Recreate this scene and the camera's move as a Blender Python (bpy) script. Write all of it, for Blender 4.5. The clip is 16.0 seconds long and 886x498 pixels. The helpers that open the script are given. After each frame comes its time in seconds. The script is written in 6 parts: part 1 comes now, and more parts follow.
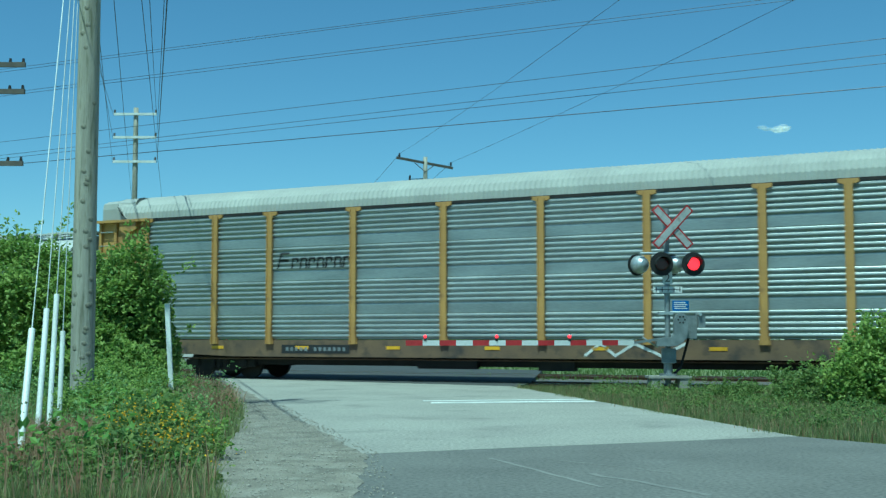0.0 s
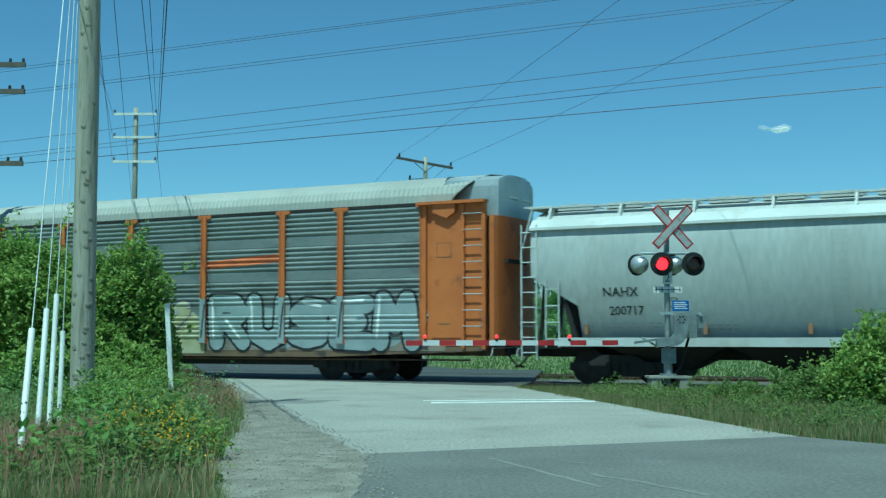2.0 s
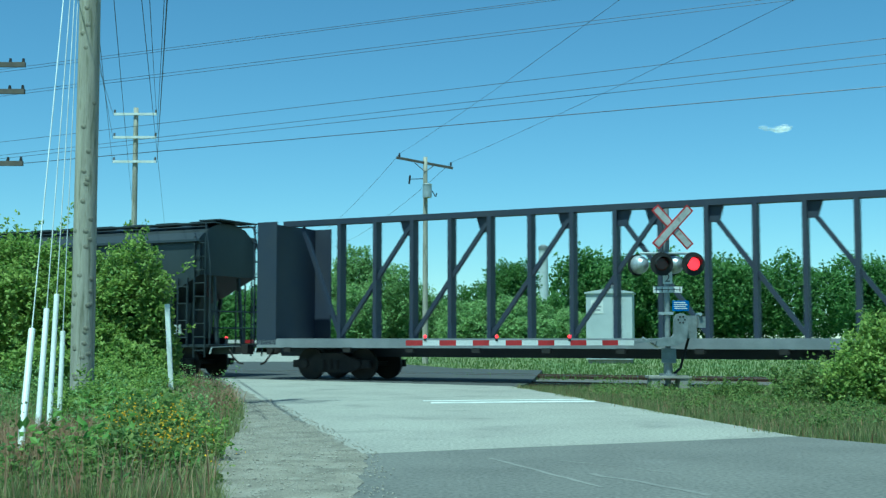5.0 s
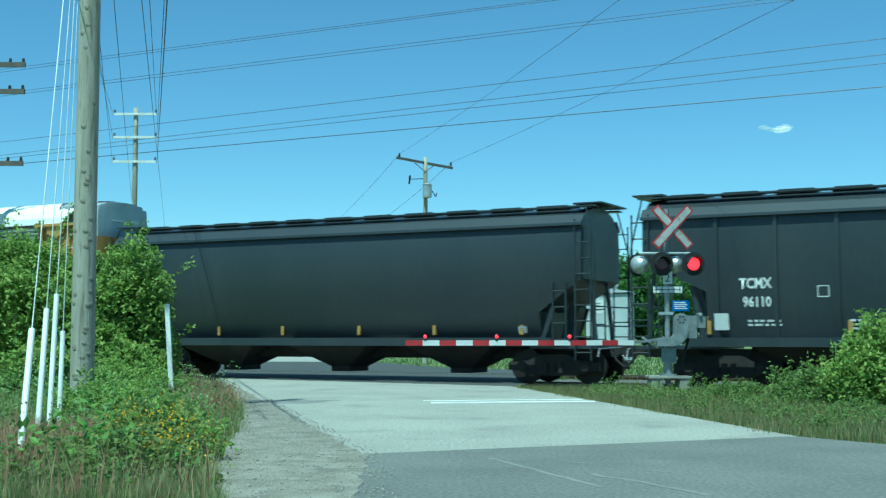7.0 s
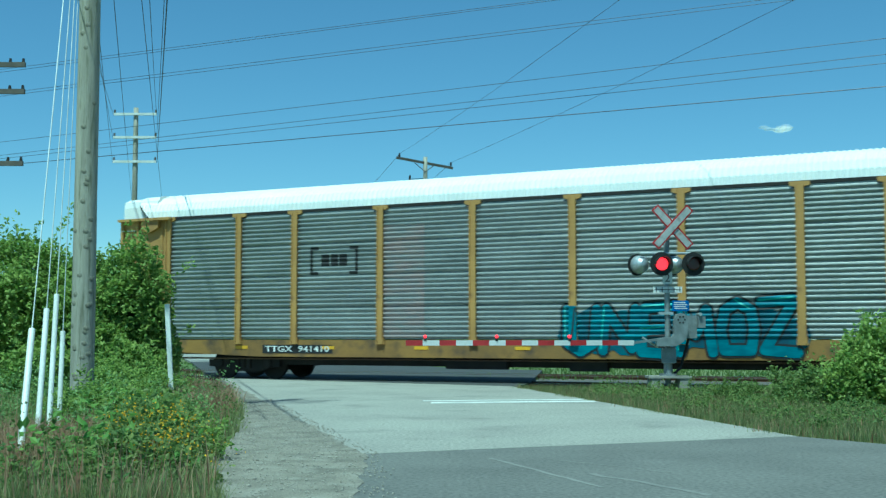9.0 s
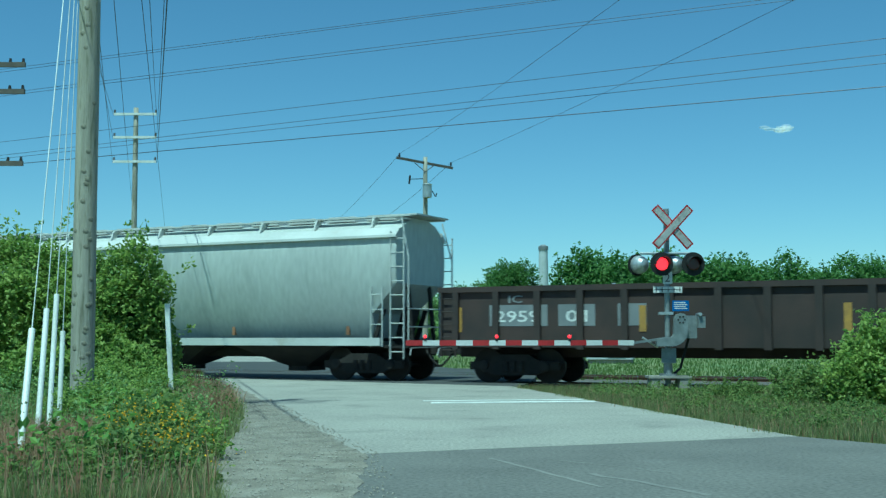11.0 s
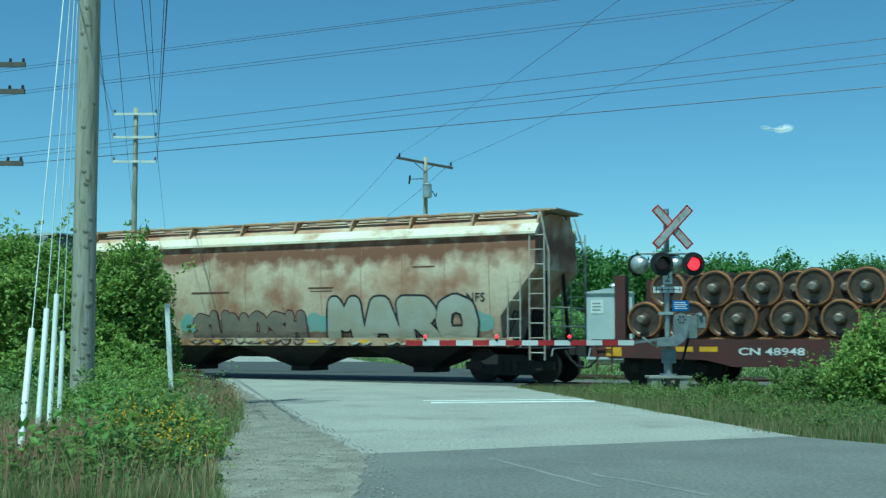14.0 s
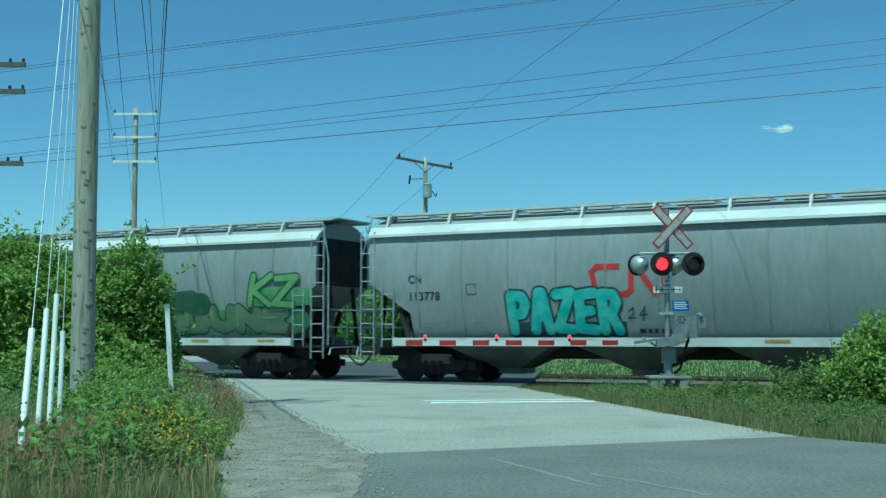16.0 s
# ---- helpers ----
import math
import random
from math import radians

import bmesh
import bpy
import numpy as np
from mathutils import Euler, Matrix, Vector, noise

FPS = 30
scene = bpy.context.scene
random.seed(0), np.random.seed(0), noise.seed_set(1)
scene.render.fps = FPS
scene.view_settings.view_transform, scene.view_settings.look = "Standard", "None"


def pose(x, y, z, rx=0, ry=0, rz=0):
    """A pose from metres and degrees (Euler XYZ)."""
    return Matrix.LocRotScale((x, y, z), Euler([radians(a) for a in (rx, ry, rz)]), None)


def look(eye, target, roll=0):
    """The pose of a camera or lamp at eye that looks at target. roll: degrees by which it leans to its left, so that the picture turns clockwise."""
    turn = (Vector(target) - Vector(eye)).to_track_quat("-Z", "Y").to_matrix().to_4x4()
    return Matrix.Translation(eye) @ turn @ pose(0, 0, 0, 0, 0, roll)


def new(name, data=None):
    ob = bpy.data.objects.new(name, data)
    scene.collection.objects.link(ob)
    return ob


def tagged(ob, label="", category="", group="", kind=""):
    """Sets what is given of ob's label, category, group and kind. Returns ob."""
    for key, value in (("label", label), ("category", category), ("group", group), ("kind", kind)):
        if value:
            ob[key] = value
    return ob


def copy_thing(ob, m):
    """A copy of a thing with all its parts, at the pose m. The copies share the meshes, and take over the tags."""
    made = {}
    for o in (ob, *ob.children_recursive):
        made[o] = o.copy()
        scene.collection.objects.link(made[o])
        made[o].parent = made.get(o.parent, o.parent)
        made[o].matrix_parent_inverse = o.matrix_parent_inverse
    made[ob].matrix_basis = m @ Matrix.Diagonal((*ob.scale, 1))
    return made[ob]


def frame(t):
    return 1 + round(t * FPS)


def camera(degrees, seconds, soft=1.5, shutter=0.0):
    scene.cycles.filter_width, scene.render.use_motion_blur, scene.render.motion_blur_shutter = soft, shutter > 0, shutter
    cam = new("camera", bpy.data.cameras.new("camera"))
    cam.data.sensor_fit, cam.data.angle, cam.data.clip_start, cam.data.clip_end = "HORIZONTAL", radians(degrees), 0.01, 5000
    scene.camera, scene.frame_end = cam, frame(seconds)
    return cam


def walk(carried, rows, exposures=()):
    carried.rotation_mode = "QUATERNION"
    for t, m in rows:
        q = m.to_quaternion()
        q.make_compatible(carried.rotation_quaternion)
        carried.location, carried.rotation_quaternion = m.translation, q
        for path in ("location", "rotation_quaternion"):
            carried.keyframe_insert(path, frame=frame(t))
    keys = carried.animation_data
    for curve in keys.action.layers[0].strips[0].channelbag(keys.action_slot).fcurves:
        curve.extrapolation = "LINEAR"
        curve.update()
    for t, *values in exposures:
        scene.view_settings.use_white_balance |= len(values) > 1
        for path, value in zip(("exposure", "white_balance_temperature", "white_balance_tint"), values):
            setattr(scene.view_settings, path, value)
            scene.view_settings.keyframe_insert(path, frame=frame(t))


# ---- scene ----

# ---------------------------------------------------------------- camera
cam = camera(39.3, 16.0, soft=1.35, shutter=0.12)
EYE = (0.0, 0.0, 1.165)
STAND = pose(*EYE, 90 + 4.15, 0, 0)
walk(cam, [(0.0, STAND), (16.0, STAND)], [(t, e, 4800, -34) for t, e in ((0.0, 0.12), (0.5, 0.14), (1.5, 0.04), (2.5, 0.1), (3.5, 0.18), (4.0, 0.24), (5.0, 0.32), (6.4, 0.38), (7.2, 0.44), (8.0, 0.40), (9.0, 0.20),
                                              (11.4, 0.06), (12.5, -0.02), (13.0, -0.02), (14.0, 0.12), (14.6, 0.10), (16.0, 0.06))])

# ---------------------------------------------------------------- world and sun
SUN_FROM = Vector((-0.28, -0.55, 1.45)).normalized()
world = bpy.data.worlds.new("sky")
scene.world = world
world.use_nodes = True
wn = world.node_tree
sky = wn.nodes.new("ShaderNodeTexSky")
sky.sky_type, sky.sun_disc = "NISHITA", False
sky.sun_elevation = math.asin(SUN_FROM.z)
sky.sun_rotation = math.atan2(SUN_FROM.x, SUN_FROM.y)
sky.air_density, sky.dust_density, sky.ozone_density = 0.88, 0.0, 3.2
wn.links.new(sky.outputs[0], wn.nodes["Background"].inputs[0])
wn.nodes["Background"].inputs[1].default_value = 0.09
lamp = bpy.data.lights.new("sun", "SUN")
lamp.energy, lamp.angle, lamp.color = 4.6, radians(0.53), (1.0, 0.95, 0.87)
new("sun", lamp).matrix_world = look(SUN_FROM * 60, (0, 0, 0))


# ---------------------------------------------------------------- materials
def mat(name, col, rough=0.6, metal=0.0, col2=None, scale=3.0, bump=0.0, fine=40.0, stain=None, stain_amount=0.0,
        stretch=(1, 1, 1), per_piece=0.0, glow=0.0, spec=0.5, grain_amount=0.35):
    """A surface: base colour, large patches towards col2, fine grain, streaks of stain, relief."""
    m = bpy.data.materials.new(name)
    m.use_nodes = True
    t = m.node_tree
    b = t.nodes["Principled BSDF"]
    b.inputs["Roughness"].default_value, b.inputs["Metallic"].default_value = rough, metal
    b.inputs["Specular IOR Level"].default_value = spec
    co = t.nodes.new("ShaderNodeTexCoord")
    mp = t.nodes.new("ShaderNodeMapping")
    mp.inputs["Scale"].default_value = stretch
    t.links.new(co.outputs["Object"], mp.inputs[0])

    def noise_node(sc, detail):
        n = t.nodes.new("ShaderNodeTexNoise")
        n.inputs["Scale"].default_value, n.inputs["Detail"].default_value = sc, detail
        t.links.new(mp.outputs[0], n.inputs["Vector"])
        return n

    def ramp(src, lo, hi):
        r = t.nodes.new("ShaderNodeMapRange")
        r.inputs["From Min"].default_value, r.inputs["From Max"].default_value = lo, hi
        t.links.new(src, r.inputs["Value"])
        return r.outputs[0]

    def mix(fac, a, c):
        x = t.nodes.new("ShaderNodeMix")
        x.data_type = "RGBA"
        for socket, value in ((0, fac), (6, a), (7, c)):
            if hasattr(value, "node"):
                t.links.new(value, x.inputs[socket])
            else:
                x.inputs[socket].default_value = value if socket == 0 else (*value, 1)
        return x.outputs[2]

    col2 = col2 or tuple(c * 0.72 for c in col)
    large, grain = noise_node(scale, 3), noise_node(fine, 2)
    out = mix(ramp(large.outputs[0], 0.35, 0.68), col, col2)
    if stain:
        st = noise_node(scale * 1.7, 6)
        out = mix(ramp(st.outputs[0], 0.62 - 0.3 * stain_amount, 0.78 - 0.22 * stain_amount), out, stain)
    if per_piece:
        info = t.nodes.new("ShaderNodeObjectInfo")
        out = mix(ramp(info.outputs["Random"], 0, 1 / per_piece), out, tuple(c * 0.5 for c in col))
    g = t.nodes.new("ShaderNodeMix")
    g.data_type, g.blend_type = "RGBA", "MULTIPLY"
    g.inputs[0].default_value = grain_amount
    t.links.new(out, g.inputs[6])
    t.links.new(grain.outputs[0], g.inputs[7])
    br = t.nodes.new("ShaderNodeMix")
    br.data_type, br.blend_type = "RGBA", "MULTIPLY"
    br.inputs[0].default_value = 1.0
    br.inputs[7].default_value = (*(1 + 0.55 * grain_amount,) * 3, 1)
    t.links.new(g.outputs[2], br.inputs[6])
    t.links.new(br.outputs[2], b.inputs["Base Color"])
    if bump:
        bp = t.nodes.new("ShaderNodeBump")
        bp.inputs["Strength"].default_value, bp.inputs["Distance"].default_value = min(1, bump * 4), 0.01
        t.links.new(grain.outputs[0], bp.inputs["Height"])
        t.links.new(bp.outputs[0], b.inputs["Normal"])
    if glow:
        b.inputs["Emission Color"].default_value = (*col, 1)
        b.inputs["Emission Strength"].default_value = glow
    return m


def rust_band(m, lo, hi, col):
    """Rust that has run along a seam between two heights, ragged at its edges."""
    t = m.node_tree
    b = t.nodes["Principled BSDF"]
    old = b.inputs["Base Color"].links[0].from_socket
    co, sep = t.nodes.new("ShaderNodeTexCoord"), t.nodes.new("ShaderNodeSeparateXYZ")
    t.links.new(co.outputs["Object"], sep.inputs[0])
    n = t.nodes.new("ShaderNodeTexNoise")
    n.inputs["Scale"].default_value, n.inputs["Detail"].default_value = 2.2, 6
    t.links.new(co.outputs["Object"], n.inputs["Vector"])

    def op(kind, a, c):
        x = t.nodes.new("ShaderNodeMath")
        x.operation = kind
        for i, v in enumerate((a, c)):
            if hasattr(v, "node"):
                t.links.new(v, x.inputs[i])
            else:
                x.inputs[i].default_value = v
        return x.outputs[0]

    mid, half = (lo + hi) / 2, (hi - lo) / 2
    away = op("ABSOLUTE", op("SUBTRACT", sep.outputs[2], mid), 0.0)
    f = op("ADD", op("SUBTRACT", 1.3, op("DIVIDE", away, half * 1.6)), op("MULTIPLY", op("SUBTRACT", n.outputs[0], 0.5), 3.0))
    r = t.nodes.new("ShaderNodeMapRange")
    t.links.new(f, r.inputs["Value"])
    x = t.nodes.new("ShaderNodeMix")
    x.data_type = "RGBA"
    t.links.new(r.outputs[0], x.inputs[0])
    t.links.new(old, x.inputs[6])
    x.inputs[7].default_value = (*col, 1)
    t.links.new(x.outputs[2], b.inputs["Base Color"])


def leaf_mat(name, a, c, rough=0.55):
    """Leaves: each one its own green between a and c, letting some light through."""
    m = bpy.data.materials.new(name)
    m.use_nodes = True
    t = m.node_tree
    b = t.nodes["Principled BSDF"]
    b.inputs["Roughness"].default_value = rough
    b.inputs["Specular IOR Level"].default_value = 0.3
    geo = t.nodes.new("ShaderNodeNewGeometry")
    cr = t.nodes.new("ShaderNodeValToRGB")
    cr.color_ramp.elements[0].color, cr.color_ramp.elements[1].color = (*a, 1), (*c, 1)
    t.links.new(geo.outputs["Random Per Island"], cr.inputs[0])
    t.links.new(cr.outputs[0], b.inputs["Base Color"])
    tr = t.nodes.new("ShaderNodeBsdfTranslucent")
    t.links.new(cr.outputs[0], tr.inputs[0])
    mx = t.nodes.new("ShaderNodeMixShader")
    mx.inputs[0].default_value = 0.45
    t.links.new(b.outputs[0], mx.inputs[1])
    t.links.new(tr.outputs[0], mx.inputs[2])
    t.links.new(mx.outputs[0], t.nodes["Material Output"].inputs[0])
    return m


M_GROUND = mat("field_grass", (0.12, 0.17, 0.05), 0.95, col2=(0.19, 0.20, 0.08), scale=0.25, fine=6, bump=0.2)
M_OLD_ASPHALT = mat("old_asphalt", (0.375, 0.36, 0.312), 0.92, col2=(0.315, 0.302, 0.265), scale=0.5, fine=24, bump=0.3, grain_amount=0.85, stain=(0.24, 0.23, 0.205), stain_amount=0.2)
M_NEW_ASPHALT = mat("newer_asphalt", (0.185, 0.180, 0.164), 0.92, col2=(0.146, 0.142, 0.131), scale=0.7, fine=26, bump=0.3, grain_amount=0.9,
                    stain=(0.2, 0.195, 0.18), stain_amount=0.1)
M_CROSSING = mat("dark_asphalt", (0.075, 0.075, 0.073), 0.9, col2=(0.055, 0.055, 0.054), scale=0.8, fine=20, bump=0.2, grain_amount=0.8)
M_CRACK = mat("crack_filler", (0.23, 0.224, 0.205), 0.9, col2=(0.175, 0.171, 0.158), scale=1.5)
M_GRAVEL = mat("gravel", (0.275, 0.248, 0.20), 0.95, col2=(0.17, 0.153, 0.122), scale=2.2, fine=55, bump=0.2, grain_amount=0.8, stain=(0.31, 0.287, 0.24), stain_amount=0.3)
M_BALLAST = mat("ballast", (0.16, 0.145, 0.125), 0.95, col2=(0.10, 0.09, 0.08), scale=2, fine=18, bump=0.4, grain_amount=0.9)
M_STONE = mat("stone", (0.36, 0.33, 0.28), 0.9, per_piece=0.0, fine=30)
M_PAINT_WHITE = mat("road_paint", (0.72, 0.72, 0.68), 0.7, col2=(0.45, 0.45, 0.42), scale=2, fine=30)
M_RAIL = mat("rail_steel", (0.16, 0.10, 0.07), 0.6, 0.5)
M_RAIL_TOP = mat("rail_head", (0.55, 0.55, 0.55), 0.25, 1.0)
M_TIE = mat("tie_wood", (0.07, 0.055, 0.045), 0.9, fine=20, stretch=(1, 5, 1))
M_WOOD = mat("pole_wood", (0.42, 0.395, 0.32), 0.9, col2=(0.31, 0.29, 0.235), scale=2.2, fine=24, stretch=(5, 5, 0.5), bump=0.2,
             stain=(0.17, 0.17, 0.11), stain_amount=0.3)
M_KNOT = mat("pole_knot", (0.27, 0.255, 0.195), 0.9, col2=(0.17, 0.16, 0.12), scale=20)
M_WOOD_DARK = mat("crossarm_wood", (0.13, 0.115, 0.10), 0.9, fine=30)
M_WHITE_POLE = mat("white_plastic", (0.80, 0.80, 0.76), 0.45, col2=(0.66, 0.66, 0.60), scale=2)
M_WIRE = mat("wire", (0.10, 0.10, 0.11), 0.5, 0.6)
M_GUY = mat("galvanised_strand", (0.55, 0.58, 0.56), 0.5, 0.2)
M_WIRE_DARK = mat("wire_dark", (0.02, 0.02, 0.022), 0.6)
M_GALV = mat("galvanised_panel", (0.40, 0.42, 0.41), 0.38, 0.5, col2=(0.26, 0.28, 0.275), scale=0.8, fine=14, stretch=(0.5, 1, 2.2),
             per_piece=0.25)
M_GALV_DARK = mat("dull_galvanised_panel", (0.36, 0.37, 0.36), 0.42, 0.45, col2=(0.22, 0.235, 0.23), scale=0.7, fine=14,
                  stretch=(0.5, 1, 2.2), per_piece=0.25)
M_GALV_DULL = mat("stained_galvanised_panel", (0.27, 0.285, 0.275), 0.52, 0.3, col2=(0.17, 0.185, 0.18), scale=0.7, fine=14, stretch=(0.5, 1, 2.2),
                  per_piece=0.25, stain=(0.13, 0.14, 0.135), stain_amount=0.2)
M_ROOF_GALV = mat("rack_roof", (0.40, 0.40, 0.36), 0.6, 0.0, col2=(0.33, 0.33, 0.30), scale=0.8)
M_ROOF_WHITE = mat("white_rack_roof", (0.86, 0.86, 0.84), 0.5, 0.0, col2=(0.80, 0.80, 0.78), scale=0.8)
M_YELLOW = mat("rack_yellow", (0.46, 0.275, 0.08), 0.6, col2=(0.38, 0.22, 0.065), scale=1.2, stain=(0.22, 0.12, 0.05), stain_amount=0.15)
M_YSILL = mat("sill_yellow", (0.30, 0.17, 0.04), 0.7, col2=(0.20, 0.115, 0.035), scale=1.0, stain=(0.08, 0.055, 0.035), stain_amount=0.35)
M_ORANGE = mat("rack_orange", (0.50, 0.155, 0.035), 0.6, col2=(0.42, 0.125, 0.03), scale=1.2, stain=(0.2, 0.07, 0.03), stain_amount=0.12)
M_BROWN_FRAME = mat("frame_brown", (0.17, 0.11, 0.06), 0.75, col2=(0.11, 0.075, 0.05), scale=1.4, stain=(0.05, 0.04, 0.035), stain_amount=0.3)
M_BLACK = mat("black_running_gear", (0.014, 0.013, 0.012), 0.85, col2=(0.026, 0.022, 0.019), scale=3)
M_WHEEL = mat("wheel_steel", (0.028, 0.023, 0.02), 0.6, 0.4)
M_CREAM = mat("hopper_pale", (0.50, 0.51, 0.49), 0.5, col2=(0.43, 0.44, 0.425), scale=0.5, fine=10, stretch=(1, 1, 0.25),
              stain=(0.41, 0.40, 0.37), stain_amount=0.1)
M_TILX = mat("hopper_white", (0.50, 0.525, 0.495), 0.5, col2=(0.445, 0.465, 0.44), scale=0.5, fine=10, stretch=(1, 1, 0.25),
             stain=(0.34, 0.35, 0.34), stain_amount=0.12)
M_CNGREY = mat("hopper_grey", (0.30, 0.315, 0.312), 0.5, col2=(0.255, 0.27, 0.268), scale=0.5, fine=10, stretch=(1, 1, 0.25),
               stain=(0.25, 0.26, 0.25), stain_amount=0.12)
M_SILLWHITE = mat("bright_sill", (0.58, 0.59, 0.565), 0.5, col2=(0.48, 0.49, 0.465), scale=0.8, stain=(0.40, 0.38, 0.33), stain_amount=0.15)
M_UNDERGREY = mat("grimy_underside", (0.15, 0.16, 0.155), 0.7, col2=(0.09, 0.095, 0.09), scale=1.2)
M_HOPBLACK = mat("hopper_black", (0.024, 0.031, 0.037), 0.42, col2=(0.033, 0.039, 0.044), scale=0.5, fine=10, stretch=(1, 1, 0.25))
M_RUSTY = mat("hopper_rusty", (0.60, 0.50, 0.355), 0.7, col2=(0.52, 0.36, 0.24), scale=0.6, fine=12, stretch=(0.8, 1, 0.8),
              stain=(0.31, 0.155, 0.085), stain_amount=0.62)
rust_band(M_RUSTY, 3.36, 3.84, (0.17, 0.075, 0.04))
M_RUSTROOF = mat("rusty_roof", (0.72, 0.66, 0.52), 0.7, col2=(0.62, 0.50, 0.35), scale=0.7, fine=12, stain=(0.34, 0.18, 0.09), stain_amount=0.25)
M_RUSTGREY = mat("rusty_ladder", (0.46, 0.43, 0.37), 0.7, col2=(0.36, 0.29, 0.22), scale=2)
M_ENDCAP = mat("galvanised_end", (0.40, 0.44, 0.46), 0.45, 0.25, col2=(0.30, 0.335, 0.35), scale=1.1, stain=(0.24, 0.24, 0.23), stain_amount=0.2)
M_RUSTSILL = mat("rusty_sill", (0.36, 0.20, 0.10), 0.75, col2=(0.46, 0.38, 0.26), scale=1.0, stain=(0.13, 0.06, 0.03), stain_amount=0.4)
M_NAVY = mat("centrebeam_navy", (0.025, 0.032, 0.055), 0.55, col2=(0.035, 0.04, 0.055), scale=1)
M_MAROON = mat("flatcar_maroon", (0.085, 0.022, 0.02), 0.7, col2=(0.055, 0.02, 0.018), scale=1.2, stain=(0.04, 0.03, 0.028), stain_amount=0.2)
M_GONDOLA = mat("gondola_dark", (0.055, 0.035, 0.03), 0.75, col2=(0.03, 0.024, 0.022), scale=0.9)
M_SILVER = mat("silver_paint", (0.52, 0.54, 0.54), 0.4, 0.6, col2=(0.42, 0.44, 0.44), scale=4)
M_MAST = mat("weathered_silver", (0.30, 0.32, 0.32), 0.5, 0.4, col2=(0.20, 0.215, 0.22), scale=5)
M_DARKRED = mat("dark_red_lens", (0.06, 0.004, 0.006), 0.25)
M_GLOWRED = mat("lit_red_lens", (1.0, 0.012, 0.03), 0.3, glow=2.2)
M_RED = mat("reflective_red", (0.40, 0.025, 0.03), 0.45)
M_WHITE = mat("reflective_white", (0.66, 0.66, 0.64), 0.45, col2=(0.7, 0.7, 0.68), scale=5)
M_SIGNFACE = mat("weathered_sign_white", (0.46, 0.46, 0.45), 0.5, col2=(0.36, 0.36, 0.35), scale=4, stain=(0.28, 0.25, 0.22), stain_amount=0.25)
M_MATTBLACK = mat("matt_black", (0.012, 0.012, 0.012), 0.7)
M_BLUE = mat("sign_blue", (0.015, 0.12, 0.42), 0.4)
M_CONCRETE = mat("concrete", (0.36, 0.34, 0.30), 0.9, fine=25)
M_YELLOWMARK = mat("reflective_yellow", (0.75, 0.42, 0.02), 0.45)
M_INK = mat("black_lettering", (0.02, 0.02, 0.022), 0.6)
M_INKWHITE = mat("white_lettering", (0.78, 0.78, 0.76), 0.6)
M_RUSTRIM = mat("rust_rim", (0.42, 0.18, 0.06), 0.8, col2=(0.26, 0.11, 0.04), scale=6, per_piece=0.5)
M_HUB = mat("axle_end", (0.24, 0.205, 0.17), 0.5, 0.3, col2=(0.15, 0.12, 0.10), scale=6)
M_WHEELFACE = mat("used_wheel_face", (0.13, 0.088, 0.062), 0.45, 0.45, col2=(0.06, 0.046, 0.038), scale=5, per_piece=0.3)
M_BUSH = leaf_mat("bush_leaves", (0.13, 0.22, 0.04), (0.37, 0.45, 0.105))
M_WEED = leaf_mat("weed_leaves", (0.085, 0.15, 0.035), (0.25, 0.30, 0.085))
M_FARLEAF = leaf_mat("far_leaves", (0.07, 0.15, 0.035), (0.17, 0.28, 0.07))
M_LIGHTLEAF = leaf_mat("pale_leaves", (0.17, 0.27, 0.08), (0.34, 0.46, 0.17))
M_GRASS = leaf_mat("grass_blades", (0.12, 0.165, 0.05), (0.36, 0.36, 0.16))
M_BROAD = leaf_mat("broad_leaves", (0.13, 0.25, 0.045), (0.27, 0.40, 0.09))
M_FIELD = leaf_mat("field_blades", (0.09, 0.15, 0.035), (0.21, 0.27, 0.085))
M_DRY = leaf_mat("dry_grass", (0.30, 0.17, 0.10), (0.45, 0.34, 0.20))
M_FLOWER = leaf_mat("yellow_petals", (0.72, 0.36, 0.015), (0.88, 0.56, 0.03))
M_DECK = mat("galvanised_deck", (0.24, 0.25, 0.26), 0.6, col2=(0.16, 0.17, 0.18), scale=1)
M_SEAM = mat("weld_seam", (0.27, 0.285, 0.28), 0.6)
M_STREAK = mat("grime_streak", (0.44, 0.45, 0.43), 0.7, col2=(0.36, 0.37, 0.355), scale=1.5, stretch=(2, 1, 0.3))
M_TURQ = mat("turquoise_spray", (0.10, 0.40, 0.36), 0.6, col2=(0.20, 0.52, 0.46), scale=3, fine=8)
M_SPRAYBLUE = mat("blue_spray", (0.012, 0.06, 0.10), 0.6, col2=(0.02, 0.13, 0.18), scale=2.5)
M_SPRAYWHITE = mat("white_spray", (0.48, 0.51, 0.52), 0.6, col2=(0.33, 0.41, 0.45), scale=2.5)
M_SPRAYSILVER = mat("silver_spray", (0.36, 0.40, 0.40), 0.45, 0.2, col2=(0.28, 0.32, 0.32), scale=1.5)
M_SPRAYCREAM = mat("cream_spray", (0.34, 0.32, 0.17), 0.6, col2=(0.43, 0.41, 0.28), scale=2)
M_SPRAYPURPLE = mat("purple_spray", (0.15, 0.12, 0.19), 0.6, col2=(0.22, 0.18, 0.26), scale=3)
M_SPRAYMAROON = mat("maroon_spray", (0.10, 0.02, 0.035), 0.6)
M_SPRAYYELLOW = mat("yellow_spray", (0.50, 0.38, 0.07), 0.6, col2=(0.42, 0.34, 0.12), scale=2)
